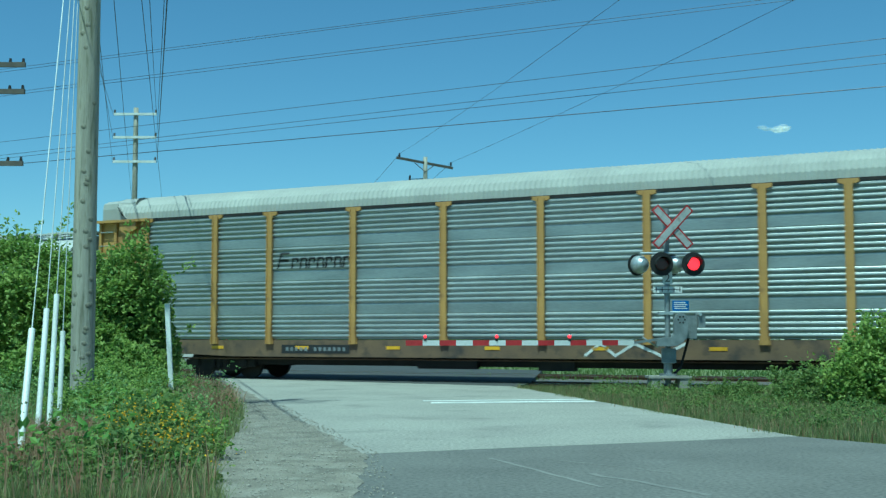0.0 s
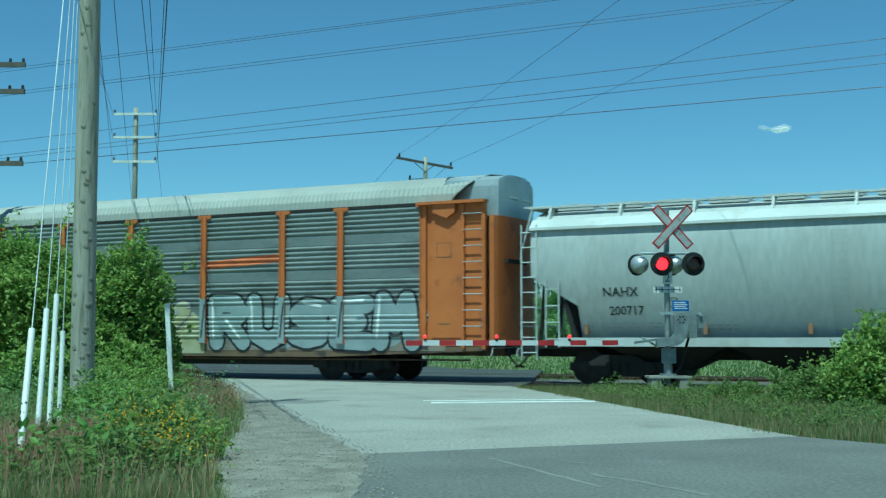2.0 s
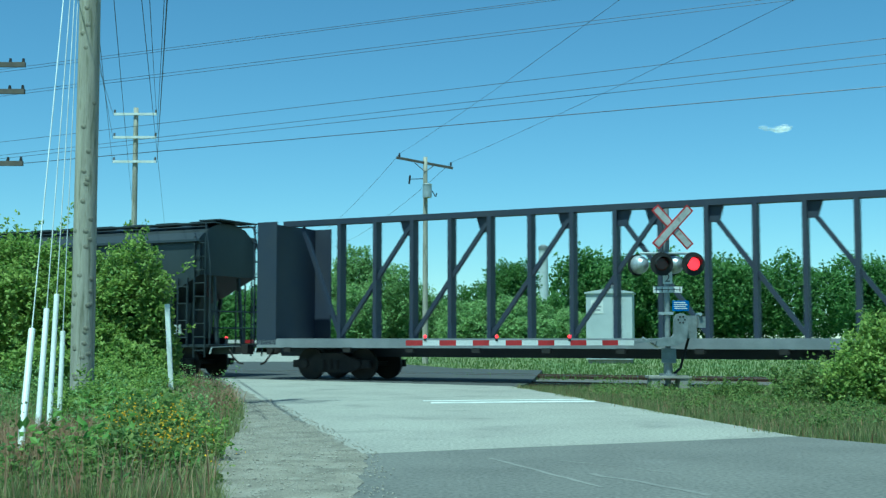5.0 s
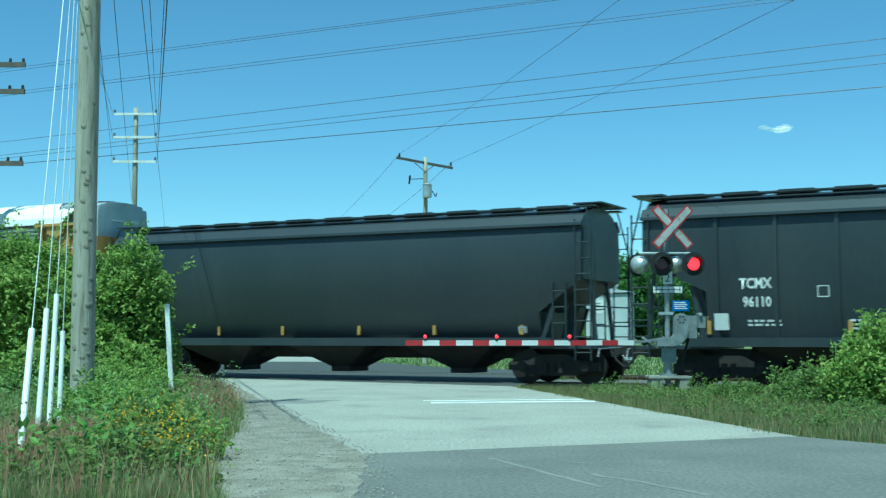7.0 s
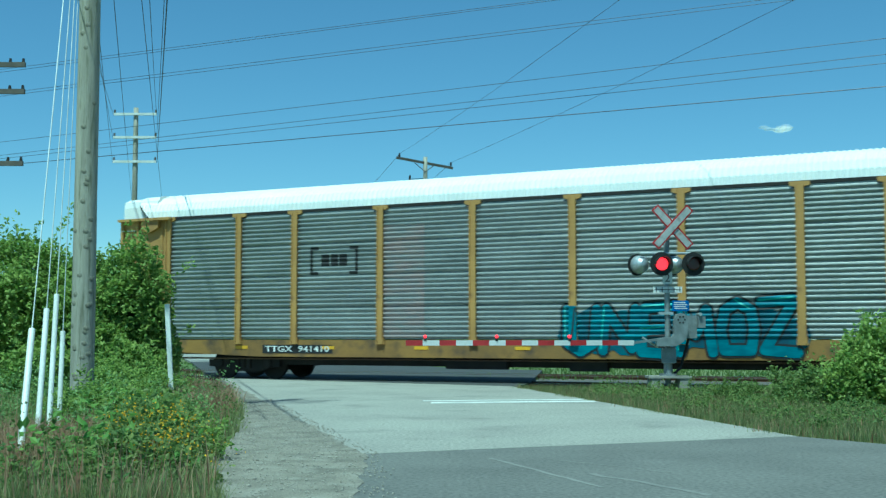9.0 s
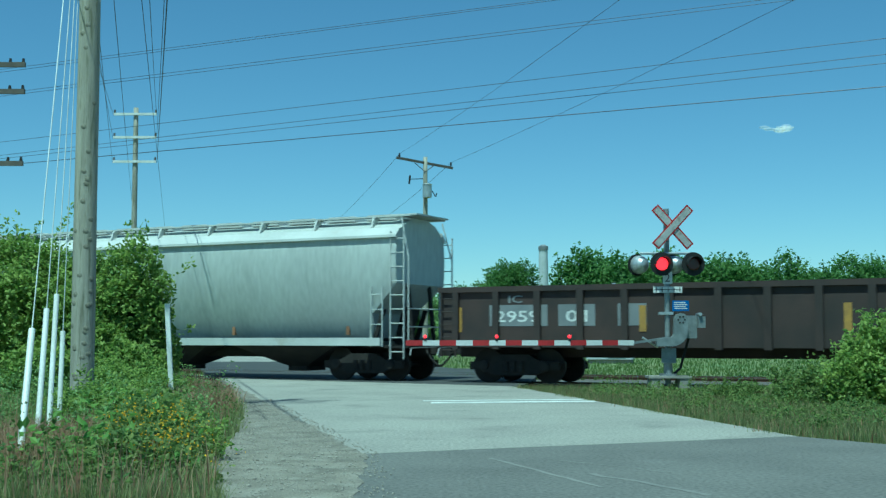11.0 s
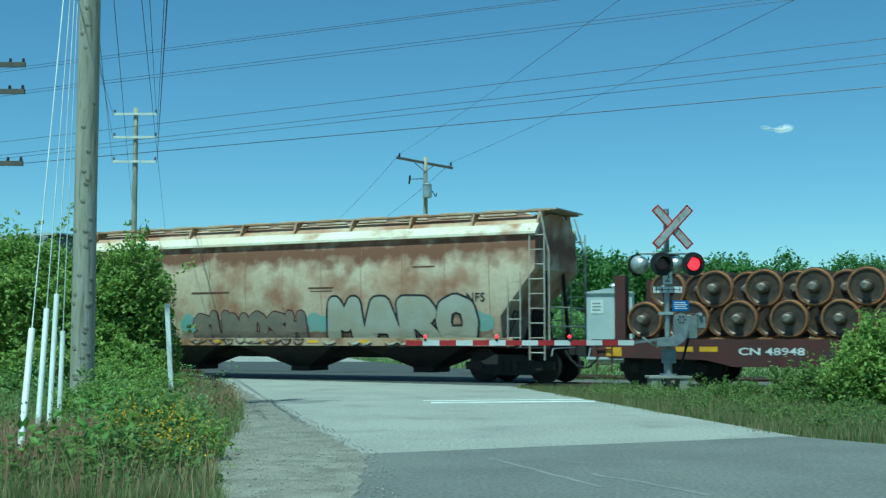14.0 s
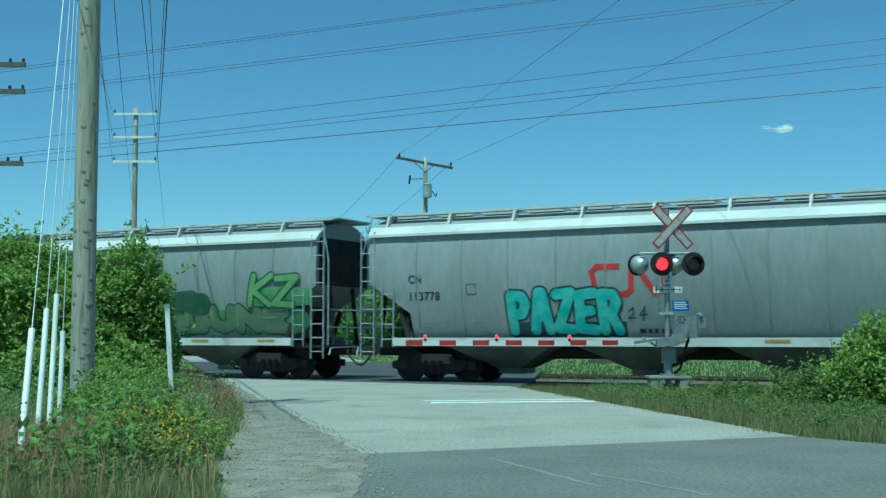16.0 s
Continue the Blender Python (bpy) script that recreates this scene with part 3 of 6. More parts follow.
def autorack(front, back, label, m_trim, m_panel, m_roof, m_sill, sheet_form=GROUPED):
    e, length = car("autorack_car", front, back, label, "train car", "cars of the train")
    h = length / 2
    # underframe
    bm = B()
    for s in (-1, 1):
        slab(bm, [(-h, 1.14), (h, 1.14), (h, 0.86), (h - 1.5, 0.80), (h - 5.2, 0.66), (-h + 5.2, 0.66), (-h + 1.5, 0.80), (-h, 0.86)], "y",
             s * 1.40 - 0.04, s * 1.40 + 0.04)
    box(bm, -h, h, -1.36, 1.36, 1.0, 1.12)
    box(bm, -h + 0.05, h - 0.05, -0.25, 0.25, 0.7, 1.0)
    part("underframe", bm, m_sill, e)
    part("brake_gear", box(box(box(B(), -h + 5.6, h - 5.6, -0.95, 0.5, 0.42, 0.99), -2.4, -0.6, -1.15, -0.96, 0.36, 0.8), 1.2, 2.2, -1.2, -0.96, 0.34, 0.72), M_BLACK, e)
    part("brake_pipe", rod(B(), (-h + 0.6, -1.2, 0.6), (h - 0.6, -1.2, 0.6), 0.025, 6), M_RAIL, e)
    # corrugated side sheets, bay by bay
    z0, z1 = 1.16, 4.78
    cache = {}
    for a, b in zip(POSTS, POSTS[1:]):
        w = round(b - a - 0.1, 2)
        for s in (-1, 1):
            if (w, s) not in cache:
                bm = B()
                for (za, da), (zb, db) in zip(sheet_form, sheet_form[1:]):
                    bm.faces.new([bm.verts.new((x, s * (1.475 - d), z)) for x, d, z in ((-w / 2, da, za), (w / 2, da, za), (w / 2, db, zb), (-w / 2, db, zb))])
                box(bm, -w / 2, w / 2, min(s * 1.39, s * 1.41), max(s * 1.39, s * 1.41), z0, z1)
                cache[w, s] = part("side_panel", bm, m_panel, e)
                cache[w, s].location.x = (a + b) / 2
            else:
                again(cache[w, s], e, (a + b) / 2)
    # posts with flared heads and feet
    for s in (-1, 1):
        first = None
        for x in POSTS:
            if first is None:
                bm = B()
                slab(bm, [(-0.13, 1.02), (0.13, 1.02), (0.085, 1.5), (0.085, 4.72), (0.24, 4.76), (0.24, 4.85), (-0.24, 4.85), (-0.24, 4.76), (-0.085, 4.72),
                          (-0.085, 1.5)], "y", min(s * 1.44, s * 1.51), max(s * 1.44, s * 1.51))
                box(bm, -0.10, -0.07, min(s * 1.5, s * 1.54), max(s * 1.5, s * 1.54), 1.05, 4.8)
                box(bm, 0.07, 0.10, min(s * 1.5, s * 1.54), max(s * 1.5, s * 1.54), 1.05, 4.8)
                first = part("post", bm, m_trim, e)
                first.location.x = x
            else:
                again(first, e, x)
        bm = B()
        box(bm, -h + 0.2, h - 0.2, min(s * 1.38, s * 1.46), max(s * 1.38, s * 1.46), 4.79, 4.87)
        part("top_rail", bm, M_BLACK, e)
    # end panels with ladders
    for s in (-1, 1):
        for g in (-1, 1):
            x0, x1 = sorted((g * 11.83, g * (h - 0.02)))
            def strip(name, xa, xb, ya, yb, za, zb, up):
                return part(name, box(B(), min(g * xa, g * xb), max(g * xa, g * xb), min(s * ya, s * yb), max(s * ya, s * yb), za, zb), m_trim, up)
            p = strip("end_panel", 11.83, h - 0.02, 1.40, 1.45, 0.98, 4.78, e)
            strip("inner_sheet", 12.0, h - 0.75, 1.45, 1.475, 1.2, 4.6, p)
            strip("top_flange", 11.6, h + 0.02, 1.36, 1.66, 4.78, 4.86, p)
            strip("edge_angle", h - 0.72, h - 0.66, 1.44, 1.53, 0.95, 4.78, p)
            strip("corner_post", h - 0.06, h, 1.40, 1.53, 0.9, 4.78, p)
            q = part("gusset", slab(B(), [(g * 12.1, 4.78), (g * 12.75, 4.78), (g * 12.75, 4.55), (g * 12.5, 4.4), (g * 12.1, 4.55)], "y", min(s * 1.476, s * 1.60), max(s * 1.476, s * 1.60)), m_trim, p)
            rungs(p, g * (h - 0.36), s * 1.52, 0.9, 4.75, 0.56, m_trim, 9, s)
            part("stencil_panel", box(B(), min(g * 12.15, g * 12.6), max(g * 12.15, g * 12.6), min(s * 1.475, s * 1.479), max(s * 1.475, s * 1.479), 3.35, 3.75), M_BROWN_FRAME, p)
            part("stencil_face", box(B(), min(g * 12.17, g * 12.58), max(g * 12.17, g * 12.58), min(s * 1.478, s * 1.482), max(s * 1.478, s * 1.482), 3.37, 3.73), m_trim, p)
            part("stencil_panel", box(B(), min(g * 12.2, g * 12.55), max(g * 12.2, g * 12.55), min(s * 1.475, s * 1.479), max(s * 1.475, s * 1.479), 1.55, 1.58), M_BROWN_FRAME, p)
        # end doors, bowed outwards
    for g in (-1, 1):
        bm = B()
        pts = [(g * (h + 0.32 * math.cos(a) ** 0.6), 1.36 * math.sin(a)) for a in [radians(-88 + 176 * k / 12) for k in range(13)]]
        slab(bm, pts, "z", 1.0, 4.45)
        part("end_door", bm, m_trim, e)
        bm = B()
        rings = [[bm.verts.new((g * (h - 1.3) if abs(y) > 1.3 * f else x, y * f, z)) for x, y in pts] for f, z in ((0.985, 4.452), (0.985, 5.26), (0.955, 5.44), (0.88, 5.55), (0.72, 5.60))]
        for ra, rb in zip(rings, rings[1:]):
            for i in range(len(pts)):
                bm.faces.new((ra[i], ra[(i + 1) % len(pts)], rb[(i + 1) % len(pts)], rb[i]))
        bm.faces.new(rings[-1])
        top = part("end_door_top", bm, M_ENDCAP if g > 0 else m_roof, e, "galvanised upper end of the wagon" if g > 0 else "")
        for y in (-0.35, 0.35):
            part("door_bar", box(B(), min(g * (h + 0.30), g * (h + 0.37)), max(g * (h + 0.30), g * (h + 0.37)), y - 0.25, y + 0.25, 4.95, 4.99), M_SILVER, top)
        part("lock_bar", box(B(), min(g * (h + 0.2), g * (h + 0.39)), max(g * (h + 0.2), g * (h + 0.39)), -0.9, 0.3, 3.2, 3.3), M_BLACK, e)
        coupler(e, g * (h + 0.05))
    # roof: an arch of pressed sheets
    arch = [(1.43, 4.86), (1.42, 5.06), (1.32, 5.28), (1.06, 5.47), (0.6, 5.61), (0.0, 5.66)]
    arch = [(-y, z) for y, z in arch] + [(y, z) for y, z in reversed(arch[:-1])]
    bm = B()
    n = 364
    reach = [h - 1.05 + 0.85 * (z - 4.86) / 0.8 for y, z in arch]
    rows = []
    for k in range(n + 1):
        x = -h + 0.05 + (2 * h - 0.1) * k / n
        lift = 0.030 if k % 2 else 0.0
        rows.append([bm.verts.new((max(-reach[i], min(reach[i], x)), y * (1 + lift * 0.6), z + lift * (1 if i not in (0, 10) else 0))) for i, (y, z) in enumerate(arch)])
    for a, b in zip(rows, rows[1:]):
        for i in range(len(arch) - 1):
            bm.faces.new((a[i], b[i], b[i + 1], a[i + 1]))
    part("roof", bm, m_roof, e)
    for g in (-1, 1):
        bm = B()
        rim = [Vector((g * r, y, z)) for r, (y, z) in zip(reach, arch)]
        for a, b in zip(rim, rim[1:]):
            rod(bm, a, b, 0.03, 6)
        part("roof_end_band", bm, M_BLACK, e)
    for g in (-1, 1):
        truck(e, g * 9.2)
    return e, h


def hopper(front, back, label, m_body, m_sill, eave=4.0, peak=4.55, cut=2.7, bays=3, ribs=0, m_end=None, inset=1.25, bulge=0.12, step=1.75,
           walk_w=0.55, low=1.85, m_roof=None, m_lad=None, rib=(0.06, 0.1), m_rib=None, under=None, marks=(), m_mark=None, trucks=(5.8, 5.8), plain_roof=False, bay=0.40, tuck=0.0):
    e, length = car("covered_hopper_car", front, back, label, "train car", "cars of the train")
    h = length / 2
    top, foot = h - 0.35, h - inset - 0.35
    z0 = 1.2

    def wide(z):
        u = min(1, max(0, (z - z0) / (eave - z0)))
        return 1.22 - tuck * (1 - u) ** 2 + 0.14 * u + (bulge + 0.05) * math.sin(math.pi * min(1, u)) ** 0.75

    stations = [-top, -top + 0.02, -foot - 0.02, -foot, 0, foot, foot + 0.02, top - 0.02, top]

    def floor_z(x):
        a = abs(x)
        if a <= foot:
            return z0
        return low + (cut - low) * (a - foot) / (top - foot)

    bm = B()
    rings = []
    nz = 9
    for x in stations:
        zb = floor_z(x)
        near = [(-wide(zb + (eave - zb) * k / nz), zb + (eave - zb) * k / nz) for k in range(nz + 1)]
        roof = [(-1.30, eave + 0.13), (-0.85, peak - 0.12), (-0.4, peak), (0.4, peak), (0.85, peak - 0.12), (1.30, eave + 0.13)]
        ring = near + roof + [(-y, z) for y, z in reversed(near)]
        rings.append([bm.verts.new((x, y, z)) for y, z in ring])
    m = len(rings[0])
    for a, b in zip(rings, rings[1:]):
        for i in range(m):
            bm.faces.new((a[i], a[(i + 1) % m], b[(i + 1) % m], b[i]))
    bm.faces.new(rings[0])
    bm.faces.new(rings[-1])
    body = part("body", bm, m_body, e, smooth=True)
    body.data.set_sharp_from_angle(angle=radians(28))
    # eave strip
    for s in (-1, 1):
        bm = B()
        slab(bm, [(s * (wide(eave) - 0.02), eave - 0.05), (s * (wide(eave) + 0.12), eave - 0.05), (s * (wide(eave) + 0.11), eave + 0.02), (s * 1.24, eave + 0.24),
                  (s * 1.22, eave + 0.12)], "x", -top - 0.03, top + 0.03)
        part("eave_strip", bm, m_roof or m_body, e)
        bm = B()
        y0, y1 = sorted((s * 1.36, s * 1.52))
        slab(bm, [(y0, 0.98), (y1, 0.98), (y1, 1.20), (y0, 1.20)], "x", -foot - 0.45, foot + 0.45)
        part("side_sill", bm, m_sill, e)
        for k in range(ribs):
            x = -foot + 0.25 + (2 * foot - 0.5) * k / (ribs - 1)
            bm = B()
            pts = [(s * wide(z0 + (eave - z0) * i / 8), z0 + (eave - z0) * i / 8) for i in range(9)]
            for (ya, za), (yb, zb) in zip(pts, pts[1:]):
                beam(bm, (x, ya + s * (0.005 + rib[0] / 4), za), (x, yb + s * (0.005 + rib[0] / 4), zb), rib[0], rib[1])
            part("rib", bm, m_rib or m_body, e)
    # dark end frame: slope-sheet stiffeners, posts, platform
    for g in (-1, 1):
        bm = B()
        box(bm, min(g * (foot - 0.2), g * h), max(g * (foot - 0.2), g * h), -1.35, 1.35, 0.92, 1.0)
        box(bm, min(g * (foot - 0.8), g * (h + 0.02)), max(g * (foot - 0.8), g * (h + 0.02)), -0.22, 0.22, 0.7, 0.92)
        part("end_platform", bm, m_end or M_BLACK, e)
        for s in (-1, 1):
            part("end_post", beam(B(), (g * (h - 0.25), s * 0.62, 1.0), (g * (h - 0.45), s * 0.62, cut + 0.3), 0.09, 0.09), m_end or M_BLACK, e)
            part("gusset_post", beam(B(), (g * (foot + 0.05), s * 1.2, 1.0), (g * (foot + 0.4), s * 1.2, low + 0.15), 0.08, 0.12), m_end or M_BLACK, e)
        part("slope_stiffener", beam(B(), (g * (foot + 0.3), 0, 1.0), (g * (foot + 0.6), 0, low + 0.2), 0.5, 0.3), m_end or M_BLACK, e)
        for s in (-1, 1):
            ladder(e, g * (h - 0.30), s * 1.43, 0.62, eave + 0.1, 0.42, m_lad or m_sill, 9)
            ladder(e, g * (h - 0.95), s * 1.43, 0.95, cut - 0.1, 0.36, m_lad or m_sill, 4, name="side_ladder")
            bm = B()
            rod(bm, (g * (h - 0.02), s * 1.3, 0.95), (g * (h - 0.02), s * 1.3, 3.4), 0.022, 6)
            rod(bm, (g * (h - 0.02), s * 1.3, 3.4), (g * (h - 0.3), s * 1.2, peak), 0.022, 6)
            part("corner_pipe", bm, m_lad or m_sill, e)
        bm = B()
        rod(bm, (g * (h - 0.02), -1.3, 2.0), (g * (h - 0.02), 1.3, 2.0), 0.02, 6)
        rod(bm, (g * (h - 0.02), -1.3, 1.5), (g * (h - 0.02), 1.3, 1.5), 0.02, 6)
        part("end_rail", bm, m_lad or m_sill, e)
        bm = B()
        box(bm, min(g * (top - 0.4), g * (h + 0.05)), max(g * (top - 0.4), g * (h + 0.05)), -0.95, 0.95, peak + 0.06, peak + 0.10)
        part("end_walkway", bm, m_lad or m_sill, e)
        # dark sheet: on the grey hoppers its black paints in the end's shade
        if m_end:
            part("end_sheet", box(B(), min(g * (top + 0.004), g * (top + 0.02)), max(g * (top + 0.004), g * (top + 0.02)), -1.3, 1.3, cut, eave + 0.05), m_end, e)
        coupler(e, g * (h + 0.02))
        truck(e, trucks[1] if g > 0 else -trucks[0])
    # roof walk, its brackets and the hatch covers
    for s in (-1, 1):
        bm = B()
        y0, y1 = sorted((s * 0.72, s * (0.72 + 0.3)))
        rise = -0.02 if plain_roof else 0.03
        box(bm, -h + 0.1, h - 0.1, y0, y1, peak + rise, peak + rise + 0.04)
        part("running_board", bm, m_sill, e)
        first = None
        k = -top + 0.4
        while k < top and not plain_roof:
            if first is None:
                bm = B()
                slab(bm, [(s * 0.72, peak + 0.03), (s * 1.03, peak + 0.03), (s * 1.22, eave + 0.18), (s * 1.12, eave + 0.2)], "x", -0.03, 0.03)
                first = part("bracket", bm, m_sill, e)
                first.location.x = k
            else:
                again(first, e, k)
            k += step * 1.1
    first = None
    k = -top + 0.9
    while k < top - 0.6:
        if first is None:
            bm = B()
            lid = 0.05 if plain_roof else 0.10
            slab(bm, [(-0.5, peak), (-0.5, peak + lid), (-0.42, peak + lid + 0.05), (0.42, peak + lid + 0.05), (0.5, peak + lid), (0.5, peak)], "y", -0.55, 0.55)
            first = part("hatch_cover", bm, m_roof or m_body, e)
            first.location.x = k
        else:
            again(first, e, k)
        k += 1.35
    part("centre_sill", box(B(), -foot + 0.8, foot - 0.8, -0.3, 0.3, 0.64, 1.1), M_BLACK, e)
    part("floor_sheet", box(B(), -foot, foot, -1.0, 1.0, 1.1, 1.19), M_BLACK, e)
    # discharge bays
    for k in range(bays):
        span = 2 * (foot - 0.7) / bays
        x = -foot + 0.7 + span * (k + 0.5)
        bm = B()
        w = span * bay
        quads = [[bm.verts.new((x + i * a, j * b, z)) for i, j in ((-1, -1), (1, -1), (1, 1), (-1, 1))] for a, b, z in
                 ((w, 1.34, 1.2), (w, 1.30, 0.98), (0.32, 0.5, 0.38), (0.32, 0.5, 0.24))]
        for a, b in zip(quads, quads[1:]):
            for i in range(4):
                bm.faces.new((a[i], a[(i + 1) % 4], b[(i + 1) % 4], b[i]))
        bm.faces.new(quads[-1])
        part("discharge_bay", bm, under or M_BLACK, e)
    for x in marks:
        part("reflector", box(B(), x - 0.05, x + 0.05, -wide(1.5) - 0.012, -wide(1.35) - 0.003, 1.28, 1.72), m_mark or M_GOLD, e)
    return e, h, wide


# the train, first car first
a1, ha = autorack(1.033, -0.837, "yellow-framed car-carrier wagon with galvanised ribbed sides", M_YELLOW, M_GALV, M_ROOF_GALV, M_BROWN_FRAME)
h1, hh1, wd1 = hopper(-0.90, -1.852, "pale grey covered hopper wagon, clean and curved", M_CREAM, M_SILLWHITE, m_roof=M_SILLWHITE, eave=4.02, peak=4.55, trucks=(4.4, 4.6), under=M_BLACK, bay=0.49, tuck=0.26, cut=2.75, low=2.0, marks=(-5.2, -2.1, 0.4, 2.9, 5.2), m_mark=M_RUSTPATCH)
a2, _ = autorack(-1.915, -3.781, "orange-framed car-carrier wagon with painted lower side", M_ORANGE, M_GALV_DULL, M_ROOF_GALV, M_BROWN_FRAME)


def centrebeam(front, back):
    e, length = car("centrebeam_flat_car", front, back, "empty dark blue centre-beam lumber wagon", "train car", "cars of the train")
    h = length / 2
    bm = B()
    box(bm, -h, h, -1.42, 1.42, 1.06, 1.18)
    part("deck", bm, M_DECK, e, "grey galvanised deck")
    for s in (-1, 1):
        part("side_sill", box(B(), -h, h, min(s * 1.38, s * 1.46), max(s * 1.38, s * 1.46), 0.92, 1.14), M_DECK, e)
        first = None
        for k in range(11):
            x = -h + 1.1 + (2 * h - 2.2) * k / 10
            if first is None:
                first = part("winch", box(B(), -0.12, 0.12, min(s * 1.40, s * 1.50), max(s * 1.40, s * 1.50), 0.80, 0.93), M_BLACK, e)
                first.location.x = x
            else:
                again(first, e, x)
    part("centre_sill", box(B(), -h, h, -0.22, 0.22, 0.66, 1.06), M_NAVY, e)
    part("top_chord", box(B(), -h, h, -0.16, 0.16, 4.54, 4.70), M_NAVY, e)
    xs = [0.61 + 1.22 * k for k in range(8)]
    first = None
    for x in [-v for v in xs] + xs:
        if first is None:
            first = part("upright", box(B(), -0.06, 0.06, -0.16, 0.16, 1.18, 4.54), M_NAVY, e)
            first.location.x = x
        else:
            again(first, e, x)
    for g in (-1, 1):
        for a, b in ((-0.61, 1.83), (1.83, 4.27), (4.27, 6.71), (6.71, 9.15), (10.5, 9.15)):
            part("diagonal", beam(B(), (g * a, 0.03 * g, 4.5), (g * b, 0.03 * g, 1.22), 0.12, 0.11), M_NAVY, e)
        for a in (-0.61, 1.83, 4.27, 6.71):
            part("gusset", slab(B(), [(g * (a + 0.05), 4.54), (g * (a + 0.42), 4.54), (g * (a + 0.30), 4.12), (g * (a + 0.05), 4.12)], "y", -0.05, 0.05), M_NAVY, e)
    for g in (-1, 1):
        x0, x1 = sorted((g * h, g * (h - 0.12)))
        wall = part("bulkhead", box(B(), x0, x1, -1.4, 1.4, 1.0, 4.56), M_NAVY, e)
        for s in (-1, 1):
            xa, xb = sorted((g * h, g * (h - 0.68)))
            part("bulkhead_wing", slab(B(), [(xa, 1.0), (xb, 1.0), (xb, 4.56), (xa, 4.56)], "y", min(s * 1.402, s * 1.46), max(s * 1.402, s * 1.46)), M_NAVY, wall)
        xa, xb = sorted((g * h, g * (h + 0.06)))
        for z in (1.6, 2.4, 3.2, 4.0):
            part("cross_rib", box(B(), xa, xb, -1.38, 1.38, z, z + 0.1), M_NAVY, wall)
        xa, xb = sorted((g * (h + 0.062), g * (h + 0.12)))
        for y in (-1.0, -0.35, 0.35, 1.0):
            part("upright_rib", box(B(), xa, xb, y - 0.05, y + 0.05, 1.1, 4.5), M_NAVY, wall)
        ladder(e, g * (h + 0.15), -1.18, 1.0, 4.5, 0.4, M_NAVY, 8, along="y")
        coupler(e, g * (h + 0.05))
        truck(e, g * (h - 2.3))
    part("reflector", box(B(), h - 0.42, h - 0.22, -1.470, -1.461, 1.35, 1.85), M_YELLOWMARK, e)
    for k in range(13):
        bm = B()
        box(bm, h - 0.58, h - 0.46, -1.470, -1.461, 2.0 + 0.17 * k, 2.1 + 0.17 * k)
        part("stencil_mark", bm, M_DECK, e)
    return e, h


cb, hcb = centrebeam(-3.885, -5.41)
h2, hh2, wd2 = hopper(-5.535, -6.614, "black ribbed covered hopper wagon with white lettering", M_HOPBLACK, M_HOPBLACK, eave=4.15, peak=4.7, cut=3.1, low=2.3, inset=1.6,
                      ribs=9, m_end=M_HOPBLACK, plain_roof=True, bulge=0.03, trucks=(5.6, 5.7), marks=(-5.9, -2.6, 1.0, 5.2))
h3, hh3, wd3 = hopper(-6.677, -7.79, "smooth black covered hopper wagon", M_HOPBLACK, M_HOPBLACK, eave=4.12, peak=4.6, m_end=M_HOPBLACK, plain_roof=True, trucks=(6.6, 6.85), bay=0.34, tuck=0.2, marks=(-6.5, -3.9, -1.6, 1.0, 3.4, 6.0))
a3, _ = autorack(-7.850, -9.718, "yellow car-carrier wagon with a bright white roof", M_YELLOW, M_GALV_DARK, M_ROOF_WHITE, M_YSILL, SEAMED)


def gondola(front, back):
    e, length = car("gondola_car", front, back, "dark rusty open gondola wagon", "train car", "cars of the train")
    h = length / 2
    for s in (-1, 1):
        part("side_wall", box(B(), -h, h, min(s * 1.34, s * 1.42), max(s * 1.34, s * 1.42), 0.95, 2.42), M_GONDOLA, e)
        part("end_wall", box(B(), min(s * (h - 0.01), s * (h - 0.1)), max(s * (h - 0.01), s * (h - 0.1)), -1.34, 1.34, 1.0, 2.42), M_GONDOLA, e)
    part("floor_plate", box(B(), -h + 0.1, h - 0.1, -1.34, 1.34, 0.95, 1.1), M_GONDOLA, e)
    part("centre_sill", box(B(), -h, h, -0.2, 0.2, 0.68, 0.945), M_GONDOLA, e)
    for s in (-1, 1):
        part("top_chord", box(B(), -h - 0.03, h + 0.03, min(s * 1.3, s * 1.5), max(s * 1.3, s * 1.5), 2.40, 2.54), M_GONDOLA, e)
        first = None
        for k in range(14):
            x = -h + 0.5 + (2 * h - 1) * k / 13
            if first is None:
                first = part("stake", slab(B(), [(-0.09, 0.9), (0.09, 0.9), (0.09, 2.4), (-0.09, 2.4)], "y", min(s * 1.42, s * 1.52), max(s * 1.42, s * 1.52)), M_GONDOLA, e)
                first.location.x = x
            else:
                again(first, e, x)
    for g in (-1, 1):
        ladder(e, g * (h - 0.3), -1.5, 0.7, 2.4, 0.42, M_GONDOLA, 5)
        coupler(e, g * (h + 0.03))
        truck(e, g * (h - 2.0))
    return e, h


gd, hgd = gondola(-9.795, -10.915)
h4, hh4, wd4 = hopper(-10.985, -12.18, "white smooth covered hopper wagon with weathered streaks", M_TILX, M_SILLWHITE, inset=0.9, tuck=0.32, m_roof=M_SILLWHITE, eave=4.02, peak=4.55, trucks=(7.1, 7.1), marks=(-6.9, -4.0, -0.6, 2.6, 6.6), m_mark=M_RUSTPATCH)


